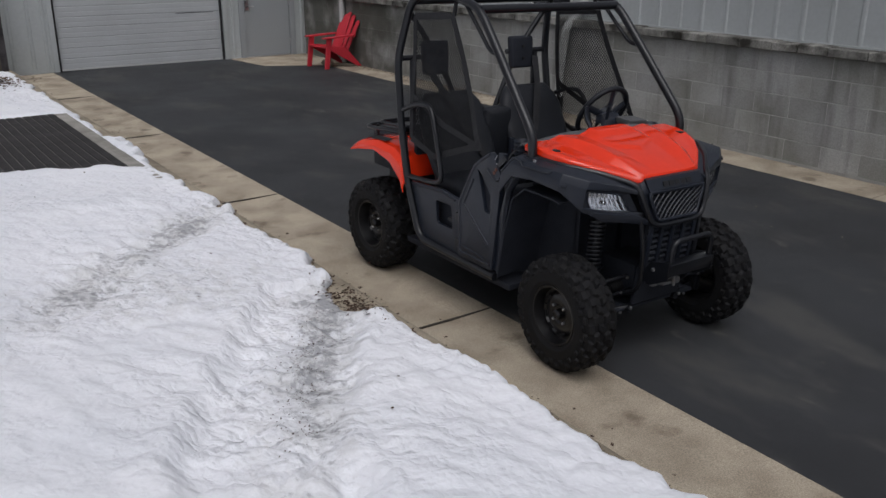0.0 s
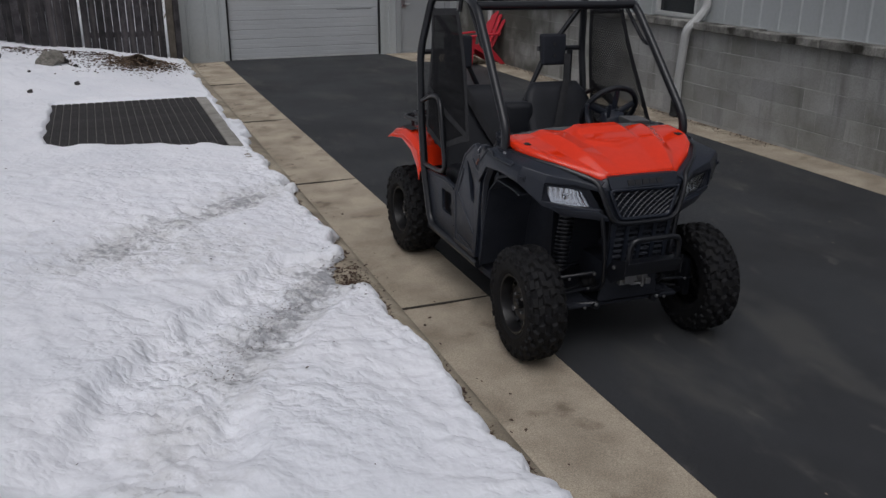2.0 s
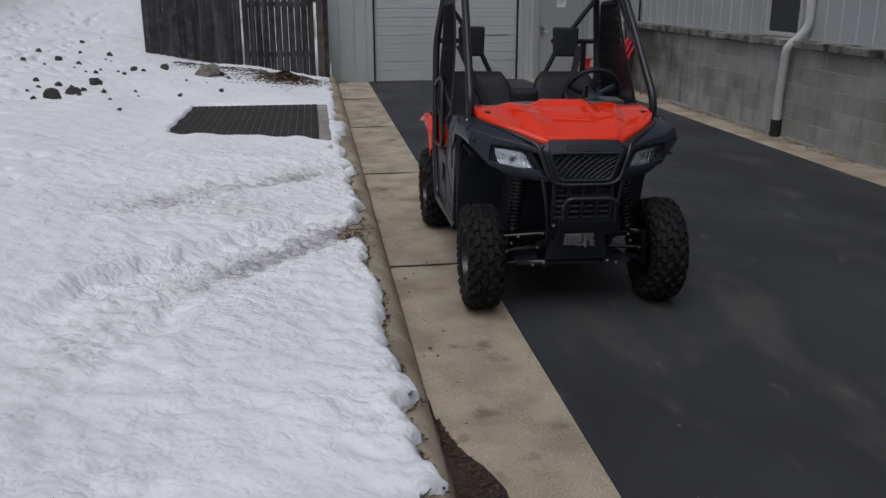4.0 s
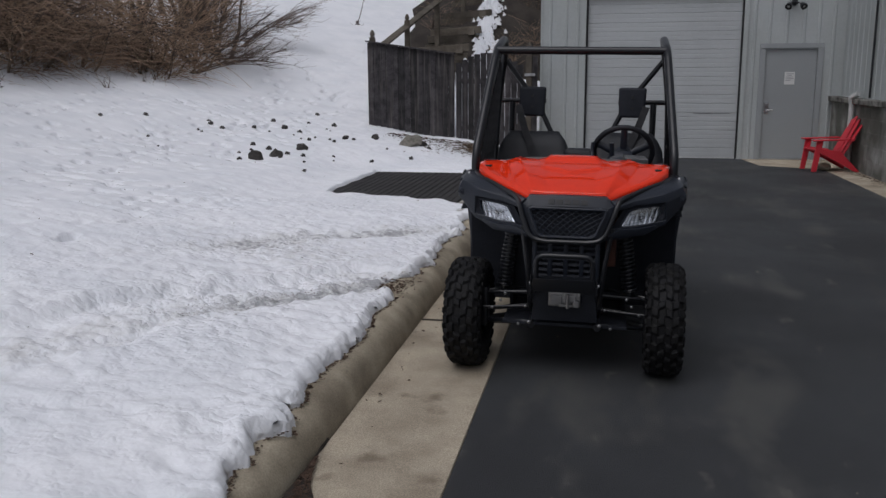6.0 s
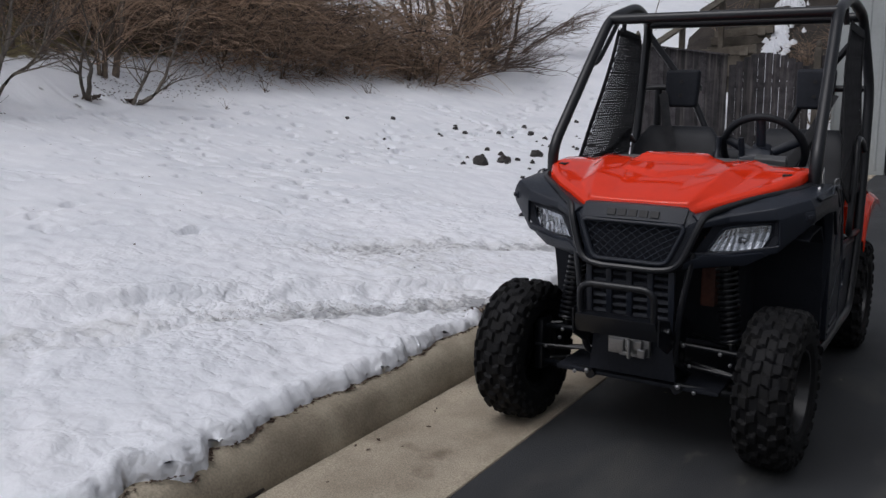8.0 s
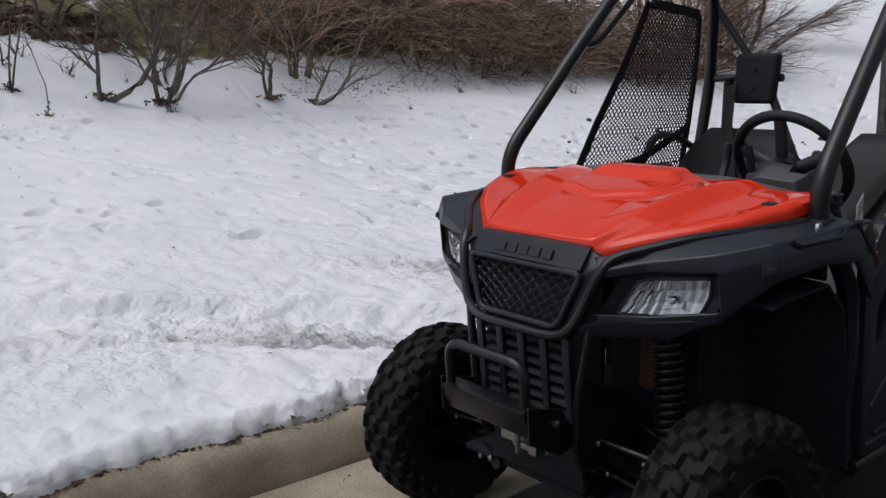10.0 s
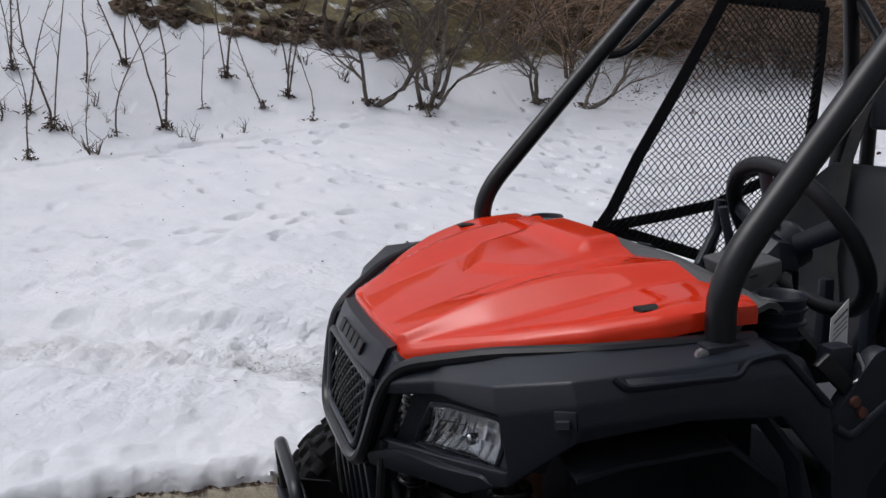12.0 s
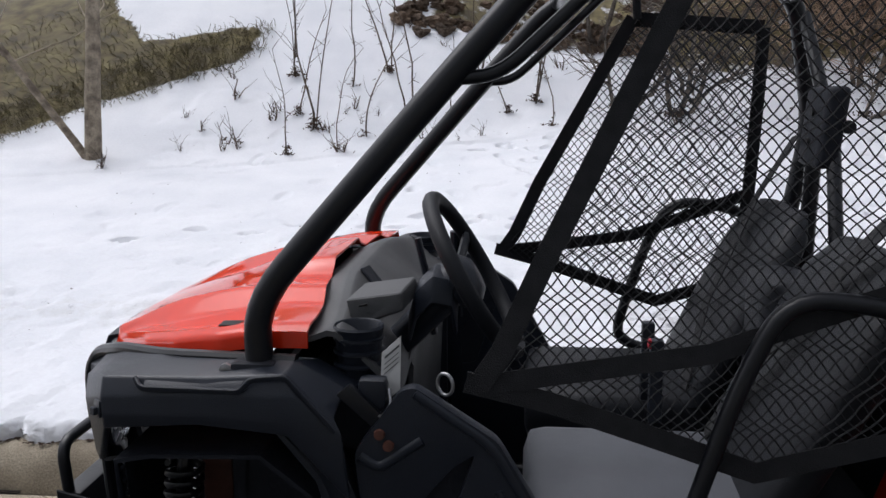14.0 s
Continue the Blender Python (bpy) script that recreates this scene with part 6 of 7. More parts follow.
def build_net(s):
    top = 1.03 if s > 0 else 1.052
    poly = [(top, 1.715), (1.40, 1.69), (1.39, 1.22), (1.37, 0.97), (1.14, 0.885), (0.69, 1.04)]

    def bulge(y, z):
        return s * (0.566 + 0.045 * smooth01(1.9 - z, 0.3, 1.0) - 0.02 * math.sin((y - 0.7) * 4))

    bm = bmesh.new()
    step = 0.0158
    for way in (-1, 1):
        k = -75
        while k < 75:
            run = []
            for i in range(-85, 86):
                a, b = k * step, i * step
                y = 1.1 + (a + b) * 0.7071
                z = 1.2 + way * (b - a) * 0.7071
                y += 0.004 * math.sin(z * 90) * way
                if inside((y, z), poly):
                    run.append((bulge(y, z) + 0.0012 * way, y, z))
                else:
                    if len(run) > 1:
                        tube(bm, run, 0.0034, sides=4, flat=0.4, up=(s, 0, 0))
                    run = []
            if len(run) > 1:
                tube(bm, run, 0.0034, sides=4, flat=0.4, up=(s, 0, 0))
            k += 1
    net = vpart("side_net", bm, WEBBING, "black knotted cord side net with webbing straps", None)
    out = (s, 0, 0.1)

    def band(points, width):
        pts = []
        for (a, b), (c, d) in zip(points, points[1:]):
            for i in range(6):
                f = i / 6
                y, z = a + (c - a) * f, b + (d - b) * f
                pts.append((bulge(y, z) + s * 0.004, y, z))
        y, z = points[-1]
        pts.append((bulge(y, z) + s * 0.004, y, z))
        part("strap", strap(bmesh.new(), pts, width, 0.004, out), WEBBING, net)

    band([(top - 0.01, 1.72), (0.79, 1.255), (0.72, 1.10), (0.68, 1.04)], 0.038)
    band([(top, 1.715), (1.40, 1.69)], 0.04)
    band([(1.40, 1.69), (1.39, 1.22), (1.37, 0.97)], 0.035)
    band([(0.69, 1.045), (0.90, 1.075), (1.06, 1.10), (1.39, 1.225)], 0.034)
    band([(0.66, 1.05), (0.80, 1.015), (1.14, 0.90), (1.37, 0.97)], 0.036)
    part("tie", tubed([(s * 0.53, top, 1.715), (s * 0.52, top - 0.01, 1.815)], 0.012), WEBBING, net)


for s in (-1, 1):
    build_net(s)


# ---- plastic garden chair against the wall ----
def garden_chair():
    root = thing("garden_chair", pose(3.87, 10.75, 0.012, 0, 0, -82))
    tagged(root, "faded red plastic slatted garden chair against the wall", "chair")
    # built facing -y
    for x in (-0.26, 0.26):
        part("front_leg", bevelled(prism([(x - 0.02, -0.42, 0), (x - 0.02, -0.34, 0), (x - 0.02, -0.26, 0.50), (x - 0.02, -0.36, 0.50)], (0.04, 0, 0)), 0.008), CHAIRRED, root)
        part("back_leg", bevelled(prism([(x - 0.02, 0.28, 0), (x - 0.02, 0.36, 0), (x - 0.02, 0.02, 0.34), (x - 0.02, -0.30, 0.38), (x - 0.02, -0.30, 0.31)], (0.04, 0, 0)), 0.008), CHAIRRED, root)
        part("armrest", bevelled(prism([(x - 0.06, -0.42, 0.50), (x + 0.06, -0.42, 0.50), (x + 0.045, 0.20, 0.52), (x - 0.045, 0.20, 0.52)], (0, 0, 0.025)), 0.01), CHAIRRED, root)
    for k in range(5):
        y = -0.38 + 0.095 * k
        part("seat_slat", boxed((-0.25, y, 0.345 - 0.022 * k), (0.25, y + 0.083, 0.365 - 0.022 * k), 0.006), CHAIRRED, root)
    for k in range(5):
        x = -0.20 + 0.10 * k
        h = 0.90 - 0.045 * abs(k - 2) ** 1.5
        x2 = x * 1.12
        part("back_slat", bevelled(prism([(x - 0.044, 0.06, 0.24), (x + 0.044, 0.06, 0.24), (x2 + 0.050, 0.33, h - 0.03), (x2, 0.345, h), (x2 - 0.050, 0.33, h - 0.03)], (0, 0.02, 0.006)), 0.006), CHAIRRED, root)
    part("back_rail", bevelled(prism([(-0.27, 0.21, 0.50), (0.27, 0.21, 0.50), (0.27, 0.235, 0.56), (-0.27, 0.235, 0.56)], (0, 0.025, 0)), 0.006), CHAIRRED, root)


garden_chair()
rubble = bmesh.new()
bmesh.ops.create_icosphere(rubble, subdivisions=2, radius=0.10, matrix=Matrix.Diagonal((1.2, 1, 0.7, 1)))
for v in rubble.verts:
    v.co += v.co.normalized() * 0.03 * n3(v.co.x * 14, v.co.y * 14, v.co.z * 14)
tagged(part("stone", rubble, KERB, smooth=30, at=pose(3.80, 10.9, 0.06)), "lump of tan stone under the chair", "stone")

# ---- rubber mat in the snow ----
rubber_mat = thing("rubber_mat", pose(-2.34, 6.12, 0))
tagged(rubber_mat, "black ribbed rubber mat lying flat in the snow", "mat")
part("backing", boxed((-0.90, -1.56, 0.20), (0.90, 1.52, 0.212)), MATRUB, rubber_mat)
strip = mesh_of("strip", bevelled(boxed((-0.038, -1.56, 0.2125), (0.038, 1.52, 0.226)), 0.006, 1), MATRUB)
rimstrip = mat("mat_worn_edge", (0.19, 0.18, 0.17), 0.85, var=0.3, scale=5, fine=60)
line = mesh_of("line", boxed((-0.0035, -1.56, 0.2125), (0.0035, 1.52, 0.2165)), rimstrip)
for k in range(21):
    x = -0.86 + 0.086 * k
    part("strip", strip, None, rubber_mat, at=pose(x, 0, 0))
    if k < 20:
        part("line", line, None, rubber_mat, at=pose(x + 0.043, 0, 0))
border = thing("pavement_pit_edge")
tagged(border, "worn concrete edge round the mat pit", "concrete edge", kind="structure")
part("slab", bevelled(boxed((-1.432, 4.2, 0.02), (-1.30, 7.8, 0.215)), 0.01), PITEDGE, border)


# ---- fence, gate and timber steps behind ----
streak = FENCE.node_tree
at = streak.nodes.new("ShaderNodeTexCoord")
at.object = gutter
stretch = streak.nodes.new("ShaderNodeMapping")
stretch.inputs["Scale"].default_value = (14.0, 2.0, 0.7)
run = streak.nodes.new("ShaderNodeTexNoise")
run.inputs["Scale"].default_value, run.inputs["Detail"].default_value = 1.3, 7
span = streak.nodes.new("ShaderNodeMapRange")
span.inputs[1].default_value, span.inputs[2].default_value, span.inputs[4].default_value = 0.52, 0.74, 0.75
streak.links.new(at.outputs["Object"], stretch.inputs["Vector"])
streak.links.new(stretch.outputs[0], run.inputs["Vector"])
streak.links.new(run.outputs[0], span.inputs[0])
mask_into(FENCE, span.outputs[0], (0.105, 0.093, 0.088))


def board_run(x0, x1, y0, y1, zb0, zb1, top, width, parent, gaps=(0.001, 0.003)):
    n = max(1, round(math.hypot(x1 - x0, y1 - y0) / width))
    rnd = random.Random(int(abs(x0) * 100))
    turn = math.degrees(math.atan2(y1 - y0, x1 - x0))
    L = math.hypot(x1 - x0, y1 - y0) / n
    for k in range(n):
        f = (k + 0.5) / n
        x, y = x0 + (x1 - x0) * f, y0 + (y1 - y0) * f
        zb = zb0 + (zb1 - zb0) * f - 0.06
        zt = top(f) + rnd.uniform(-0.012, 0.006)
        o = rnd.uniform(-0.006, 0.006)
        gap = rnd.uniform(*gaps)
        bm = boxed((-L / 2 + gap, -0.01 + o, 0), (L / 2 - gap, 0.01 + o, zt - zb))
        part("board", bm, FENCE, parent, at=pose(x, y, zb, 0, 0, turn + rnd.uniform(-0.6, 0.6)))


def post(parent, x, y, z0, z1, w=0.10, finial=True):
    bm = boxed((-w / 2, -w / 2, 0), (w / 2, w / 2, z1 - z0), 0.006)
    p = part("post", bm, TIMBER, parent, at=pose(x, y, z0))
    if finial:
        bm = lathe([(0, 0.0), (0, 0.055), (0.02, 0.055), (0.03, 0.03), (0.06, 0.05), (0.10, 0.045), (0.14, 0.02), (0.16, 0.0)], 12)
        bmesh.ops.rotate(bm, matrix=Matrix.Rotation(radians(-90), 3, 'Y'), verts=bm.verts)
        part("finial", bm, TIMBER, p, smooth=40, at=pose(0, 0, z1 - z0 + 0.001))


fence = thing("fence", pose(0, 0, 0))
tagged(fence, "weathered dark grey board fence on the slope", "fence")
board_run(-4.50, -2.75, 12.15, 12.05, 0.72, 0.42, lambda f: 2.26 - 0.26 * f, 0.125, fence)
part("rail", bevelled(prism([(-4.52, 12.06, 2.25), (-2.74, 11.97, 1.99), (-2.74, 12.12, 1.99), (-4.52, 12.20, 2.25)], (0, 0, 0.03)), 0.005), FENCE, fence)
post(fence, -4.42, 12.25, 0.6, 2.33)
gate = thing("fence_gate", pose(0, 0, 0))
tagged(gate, "arched weathered board gate beside the garage", "gate")
board_run(-2.72, -1.42, 12.04, 12.04, 0.34, 0.10, lambda f: 1.66 + 0.36 * math.sin(math.pi * (0.12 + 0.80 * f)), 0.115, gate, (0.001, 0.0055))
for z in (0.55, 1.45):
    part("rail", boxed((-2.70, 12.06, z), (-1.43, 12.10, z + 0.09), 0.004), FENCE, gate)
post(gate, -1.32, 12.08, 0.0, 2.05, 0.11)
part("hinge", boxed((-1.40, 12.005, 1.58), (-1.20, 12.02, 1.63), 0.003), STEEL, gate)
part("filler_board", boxed((-1.262, 12.05, 0.0), (-1.16, 12.09, 1.95), 0.004), FENCE, gate)

steps = thing("timber_steps", pose(0, 0, 0))
tagged(steps, "stepped old timber retaining wall climbing the slope", "retaining wall")
for k in range(7):
    y = 12.9 + 0.85 * k
    x = -3.85 + 0.13 * k
    z = 0.9 + 0.42 * k
    for j in range(3):
        part("timber", boxed((-0.55, -0.08, 0), (0.62, 0.08, 0.165), 0.012), TIMBER, steps, at=pose(x + 0.05 * j, y + 0.06 * j, z + 0.17 * j, 0, -4 + 3 * (j % 2), 18 - 9 * j))
    part("timber", boxed((-0.08, -0.45, 0), (0.08, 0.45, 0.165), 0.012), TIMBER, steps, at=pose(x + 0.5, y + 0.4, z + 0.2, -18))
for k in range(3):
    post(steps, -4.05 + 0.35 * k, 13.7 + 1.5 * k, 0.8 + 0.6 * k, 2.72 + 0.55 * k)
for k in range(3):
    a = Vector((-4.40 + 0.35 * k, 12.25 + 1.45 * k, 2.05 + 0.58 * k))
    b = a + Vector((0.35, 1.45, 0.58))
    part("hand_rail", strap(bmesh.new(), [a, b], 0.14, 0.04, (0.2, -0.3, 1)), TIMBER, steps)
foot = sheet([[(-4.30, 12.3, 0.72), (-2.6, 12.3, 0.36), (-1.12, 12.3, 0.10)], [(-4.40, 13.4, 1.20), (-2.5, 13.4, 1.0), (-1.12, 13.4, 0.86)], [(-4.45, 14.3, 1.70), (-2.45, 14.3, 1.6), (-1.12, 14.3, 1.45)]])
tagged(part("ground_slope_foot", foot, SNOW, smooth=60), "snow lying at the foot of the slope behind the gate", "snow", kind="structure")
slope = sheet([[(-4.35, 12.4, 0.70), (-2.6, 12.6, 0.30), (-1.12, 12.5, 0.05)], [(-4.5, 15, 2.1), (-2.4, 15, 2.0), (-1.12, 15, 1.9)], [(-4.6, 19, 4.3), (-2.2, 19, 4.5), (-1.12, 19, 4.4)], [(-4.6, 26, 7.4), (-2, 26, 7.3), (-1.12, 26, 7.0)]])
bmesh.ops.subdivide_edges(slope, edges=slope.edges[:], cuts=9, use_grid_fill=True)
for v in slope.verts:
    v.co.z += 0.10 * n3(v.co.x * 3, v.co.y * 3, 2)
    if v.co.x < -3.4:
        v.co.x += 0.5 * n3(0, v.co.y * 1.5, 6)
tagged(part("ground_slope", slope, EARTH, smooth=60), "steep bare brown earth slope behind the gate", "slope", kind="structure")
verts, faces = [], []
rnd = random.Random(14)
for k in range(1100):
    f = rnd.random() ** 0.8
    y = 12.95 + 8.0 * f
    x = -2.80 + 0.42 * f + 0.10 * math.sin(f * 9) + rnd.gauss(0, 0.13)
    z = 0.60 + (y - 12.7) * 0.60 + 0.15
    r = rnd.uniform(0.02, 0.085)
    base = len(verts)
    verts.append((x, y, z + 0.07))
    for i in range(7):
        t = 6.283 * i / 7
        q = r * rnd.uniform(0.5, 1.3)
        verts.append((x + q * math.cos(t), y + 0.8 * q * math.sin(t), z + 0.48 * q * math.sin(t) - 0.02))
    faces += [(base, base + 1 + i, base + 1 + (i + 1) % 7) for i in range(7)]
me = bpy.data.meshes.new("snow_patch")
me.from_pydata(verts, [], faces)
me.materials.append(SNOW)
tagged(new("snow_patch", me), "broken streak of snow lying on the brown slope", "snow", kind="stuff")


# ---- stones in the snow ----
def stone_mesh(seed):
    rnd = random.Random(seed)
    bm = bmesh.new()
    bmesh.ops.create_icosphere(bm, subdivisions=2, radius=1.0)
    for v in bm.verts:
        n = v.co.normalized()
        v.co *= 0.72 + 0.45 * noise.noise(n * 1.3 + Vector((seed, 0, 0))) + 0.14 * noise.noise(n * 4 + Vector((0, seed, 0)))
    for k in range(4):
        d = Vector((rnd.uniform(-1, 1), rnd.uniform(-1, 1), rnd.uniform(-0.3, 1))).normalized()
        for v in bm.verts:
            o = v.co.dot(d) - 0.58
            if o > 0:
                v.co -= d * o * 0.9
    return mesh_of("stone", bm, ROCK, 25)


STONES = [stone_mesh(k) for k in range(5)]


def stone(x, y, size, k, turn):
    ob = new("rock", STONES[k % 5])
    ob.matrix_basis = pose(x, y, snow_height(x, y) + size * 0.18, 0, 0, turn) @ Matrix.Diagonal((size * 1.15, size * 0.9, size * 0.85, 1))
    tagged(ob, "dark grey-brown stone poking out of the snow", "rock", "stones in the snow")


for k, (x, y, size) in enumerate(((-4.80, 7.14, 0.155), (-4.66, 7.52, 0.125), (-4.55, 8.35, 0.14), (-5.45, 10.0, 0.09), (-4.95, 8.0, 0.07), (-5.3, 8.2, 0.06), (-5.0, 7.0, 0.05), (-4.3, 9.9, 0.09), (-3.9, 10.4, 0.10), (-3.02, 10.32, 0.10), (-2.85, 10.05, 0.05), (-4.95, 11.3, 0.08), (-7.64, 7.8, 0.055), (-7.37, 8.69, 0.06), (-6.49, 9.26, 0.06), (-6.2, 9.1, 0.05), (-4.3, 7.72, 0.055), (-3.88, 6.57, 0.05), (-5.94, 10.72, 0.07), (-5.64, 12.35, 0.06))):
    stone(x, y, size, k, 40 * k)
slab_stone = new("rock", STONES[1].copy())
slab_stone.data.materials[0] = PALEROCK
slab_stone.matrix_basis = pose(-3.22, 10.12, snow_height(-3.22, 10.12) + 0.04, 8, -14, 25) @ Matrix.Diagonal((0.30, 0.21, 0.17, 1))
tagged(slab_stone, "flat pale grey stone lying on the snow by the fence", "rock", "stones in the snow")
rnd = random.Random(11)
for k in range(34):
    x, y = -5.3 + rnd.gauss(0, 0.75), 8.6 + rnd.gauss(0, 1.3)
    if x < -3.7 or y > 8:
        stone(x, y, rnd.uniform(0.025, 0.06), k, rnd.uniform(0, 360))

def clod_mesh(seed):
    bm = bmesh.new()
    bmesh.ops.create_icosphere(bm, subdivisions=3, radius=1.0)
    for v in bm.verts:
        n = v.co.normalized()
        v.co *= 0.7 + 0.5 * noise.noise(n * 1.6 + Vector((seed, 3, 0))) + 0.3 * noise.noise(n * 4 + Vector((0, seed, 0))) + 0.22 * noise.noise(n * 9 + Vector((0, 0, seed)))
    return mesh_of("clod", bm, CLOD, None)


CLODS = [clod_mesh(k) for k in range(5)]
for k in range(90):
    y = rnd.uniform(-1.1, 2.6)
    x = -10.25 - abs(rnd.gauss(0, 0.40)) + rnd.gauss(0, 0.10)
    size = rnd.uniform(0.06, 0.24)
    if bank_line(y) - x > 0.3:
        ob = new("soil_clod", CLODS[k % 5])
        ob.matrix_basis = pose(x, y, snow_height(x, y) - size * 0.15, 0, 0, rnd.uniform(0, 360)) @ Matrix.Diagonal((size * 1.2, size, size * 0.8, 1))
        tagged(ob, "brown clod of soil and dead leaves bare of snow", "soil clod", "clods on the bank")


# ---- bare shrubs, saplings and weeds ----
class Strands:
    """Collects thin tapering twigs into one mesh."""

    def __init__(self):
        self.v, self.f = [], []

    def add(self, pts, r0, r1, sides=3):
        n = len(pts)
        base = len(self.v)
        for i, p in enumerate(pts):
            d = (pts[min(i + 1, n - 1)] - pts[max(i - 1, 0)]).normalized()
            u = d.orthogonal().normalized()
            w = d.cross(u)
            r = r0 + (r1 - r0) * i / (n - 1)
            for k in range(sides):
                a = 2 * math.pi * k / sides
                self.v.append(p + r * (math.cos(a) * u + math.sin(a) * w))
        for i in range(n - 1):
            for k in range(sides):
                a, b = base + i * sides + k, base + i * sides + (k + 1) % sides
                self.f.append((a, b, b + sides, a + sides))

    def mesh(self, name, material):
        me = bpy.data.meshes.new(name)
        me.from_pydata([tuple(v) for v in self.v], [], self.f)
        me.materials.append(material)
        me.shade_smooth()
        return me


def grow(st, rnd, p, d, length, r, droop, wander, steps=6):
    pts = [p.copy()]
    d = d.normalized()
    for i in range(steps):
        d = (d + Vector((rnd.gauss(0, wander), rnd.gauss(0, wander), rnd.gauss(0, wander) - droop))).normalized()
        pts.append(pts[-1] + d * length / steps)
    st.add(pts, r, r * 0.35)
    return pts


def arching_shrub(seed, stems, twigs, height, spread, droop, thick=1.0, fine=1.0):
    """Stems from one root and a mass of fine arching shoots, some pale, some dark."""
    rnd = random.Random(seed)
    a, b, c = Strands(), Strands(), Strands()
    for k in range(stems):
        t = rnd.uniform(0, 2 * math.pi)
        tip = Vector((math.cos(t), math.sin(t), 0)) * spread * rnd.uniform(0.15, 0.6)
        pts = grow(a, rnd, Vector((tip.x * 0.3, tip.y * 0.3, -0.05)), Vector((tip.x, tip.y, height)), height * rnd.uniform(0.55, 0.85), rnd.uniform(0.014, 0.03) * thick, 0.0, 0.14 * thick ** 0.5, 7)
        for j in range(twigs // stems):
            q = pts[rnd.randint(1, 7)]
            t2 = t + rnd.gauss(0, 1.3)
            up = rnd.uniform(0.25, 1.3)
            grow(c if rnd.random() < 0.3 else b, rnd, q.copy(), Vector((math.cos(t2), math.sin(t2), up)), rnd.uniform(0.5, 1.15) * spread, rnd.uniform(0.004, 0.0085) * fine, droop * rnd.uniform(0.5, 1.3), 0.10, 6)
    return a.mesh("stem", BARK), b.mesh("crown", TWIG), c.mesh("crown", TWIGDARK)


def crooked_shrub(seed, stems, bark):
    """A few thick stems that lean and bend, forking into bare twigs."""
    rnd = random.Random(seed)
    a, b = Strands(), Strands()
    for k in range(stems):
        t = rnd.uniform(0, 6.28)
        lean = rnd.uniform(0.35, 1.5)
        pts = grow(a, rnd, Vector((0.06 * math.cos(t), 0.06 * math.sin(t), -0.06)), Vector((lean * math.cos(t), lean * math.sin(t), 1)), rnd.uniform(1.1, 1.9), rnd.uniform(0.028, 0.052), -0.06, 0.17, 9)
        for j in range(7):
            i = rnd.randint(3, 9)
            t2 = t + rnd.gauss(0, 0.9)
            limb = grow(a, rnd, pts[i].copy(), Vector((math.cos(t2), math.sin(t2), rnd.uniform(0.3, 1.4))), rnd.uniform(0.5, 1.1), rnd.uniform(0.010, 0.018), 0.01, 0.14, 6)
            for m in range(6):
                t3 = t2 + rnd.gauss(0, 0.8)
                grow(b, rnd, limb[rnd.randint(1, 6)].copy(), Vector((math.cos(t3), math.sin(t3), rnd.uniform(0.0, 1.3))), rnd.uniform(0.25, 0.75), rnd.uniform(0.003, 0.006), 0.03, 0.13, 5)
    # dark leaf mould heaped at the foot
    for j in range(70):
        t, r = rnd.uniform(0, 6.28), abs(rnd.gauss(0, 0.12))
        p = Vector((r * math.cos(t), r * math.sin(t), rnd.uniform(-0.02, 0.05)))
        b.add([p, p + Vector((rnd.gauss(0, 0.04), rnd.gauss(0, 0.04), rnd.uniform(0, 0.04)))], 0.016, 0.004)
    return a.mesh("stem", bark), b.mesh("crown", TWIGDARK)


def fan_shrub(seed, limbs):
    """Long thin limbs from one foot, all bent over to one side, with fine forked ends."""
    rnd = random.Random(seed)
    a, b = Strands(), Strands()
    for k in range(limbs):
        t = rnd.gauss(0, 0.38)
        pts = grow(a, rnd, Vector((rnd.gauss(0, 0.04), rnd.gauss(0, 0.04), -0.05)), Vector((math.cos(t), math.sin(t), rnd.uniform(0.35, 1.1))), rnd.uniform(1.7, 2.7), rnd.uniform(0.014, 0.026), 0.055, 0.06, 10)
        for j in range(9):
            i = rnd.randint(3, 9)
            t2 = t + rnd.gauss(0, 0.5)
            limb = grow(b, rnd, pts[i].copy(), Vector((math.cos(t2), math.sin(t2), rnd.uniform(0.0, 0.8))), rnd.uniform(0.5, 1.1), rnd.uniform(0.006, 0.010), 0.03, 0.10, 6)
            for m in range(5):
                t3 = t2 + rnd.gauss(0, 0.6)
                grow(b, rnd, limb[rnd.randint(1, 6)].copy(), Vector((math.cos(t3), math.sin(t3), rnd.uniform(-0.2, 0.8))), rnd.uniform(0.2, 0.5), 0.0035, 0.02, 0.10, 4)
    return a.mesh("stem", TWIGDARK), b.mesh("crown", TWIGDARK)


FAN = [fan_shrub(210 + k, 7) for k in range(2)]
BRUSH = [arching_shrub(30 + k, 9, 420, 2.0, 1.25, 0.20) for k in range(4)]
OPEN = [arching_shrub(50 + k, 4, 110, 1.5, 1.1, 0.04, 1.7, 0.7) for k in range(4)]
CROOKED = [crooked_shrub(150 + k, 2 + k % 3, GREYBARK) for k in range(4)]
DARKSHRUB = [crooked_shrub(170 + k, 5, TWIGDARK) for k in range(3)]


def plant(name, label, meshes, x, y, turn, size, group, sink=0.0, tall=1.0):
    root = thing(name, pose(x, y, snow_height(x, y) - sink, 0, 0, turn) @ Matrix.Diagonal((size, size, size * tall, 1)))
    tagged(root, label, "shrub", group)
    part("stem", meshes[0], None, root)
    for crown in meshes[1:]:
        part("crown", crown, None, root)


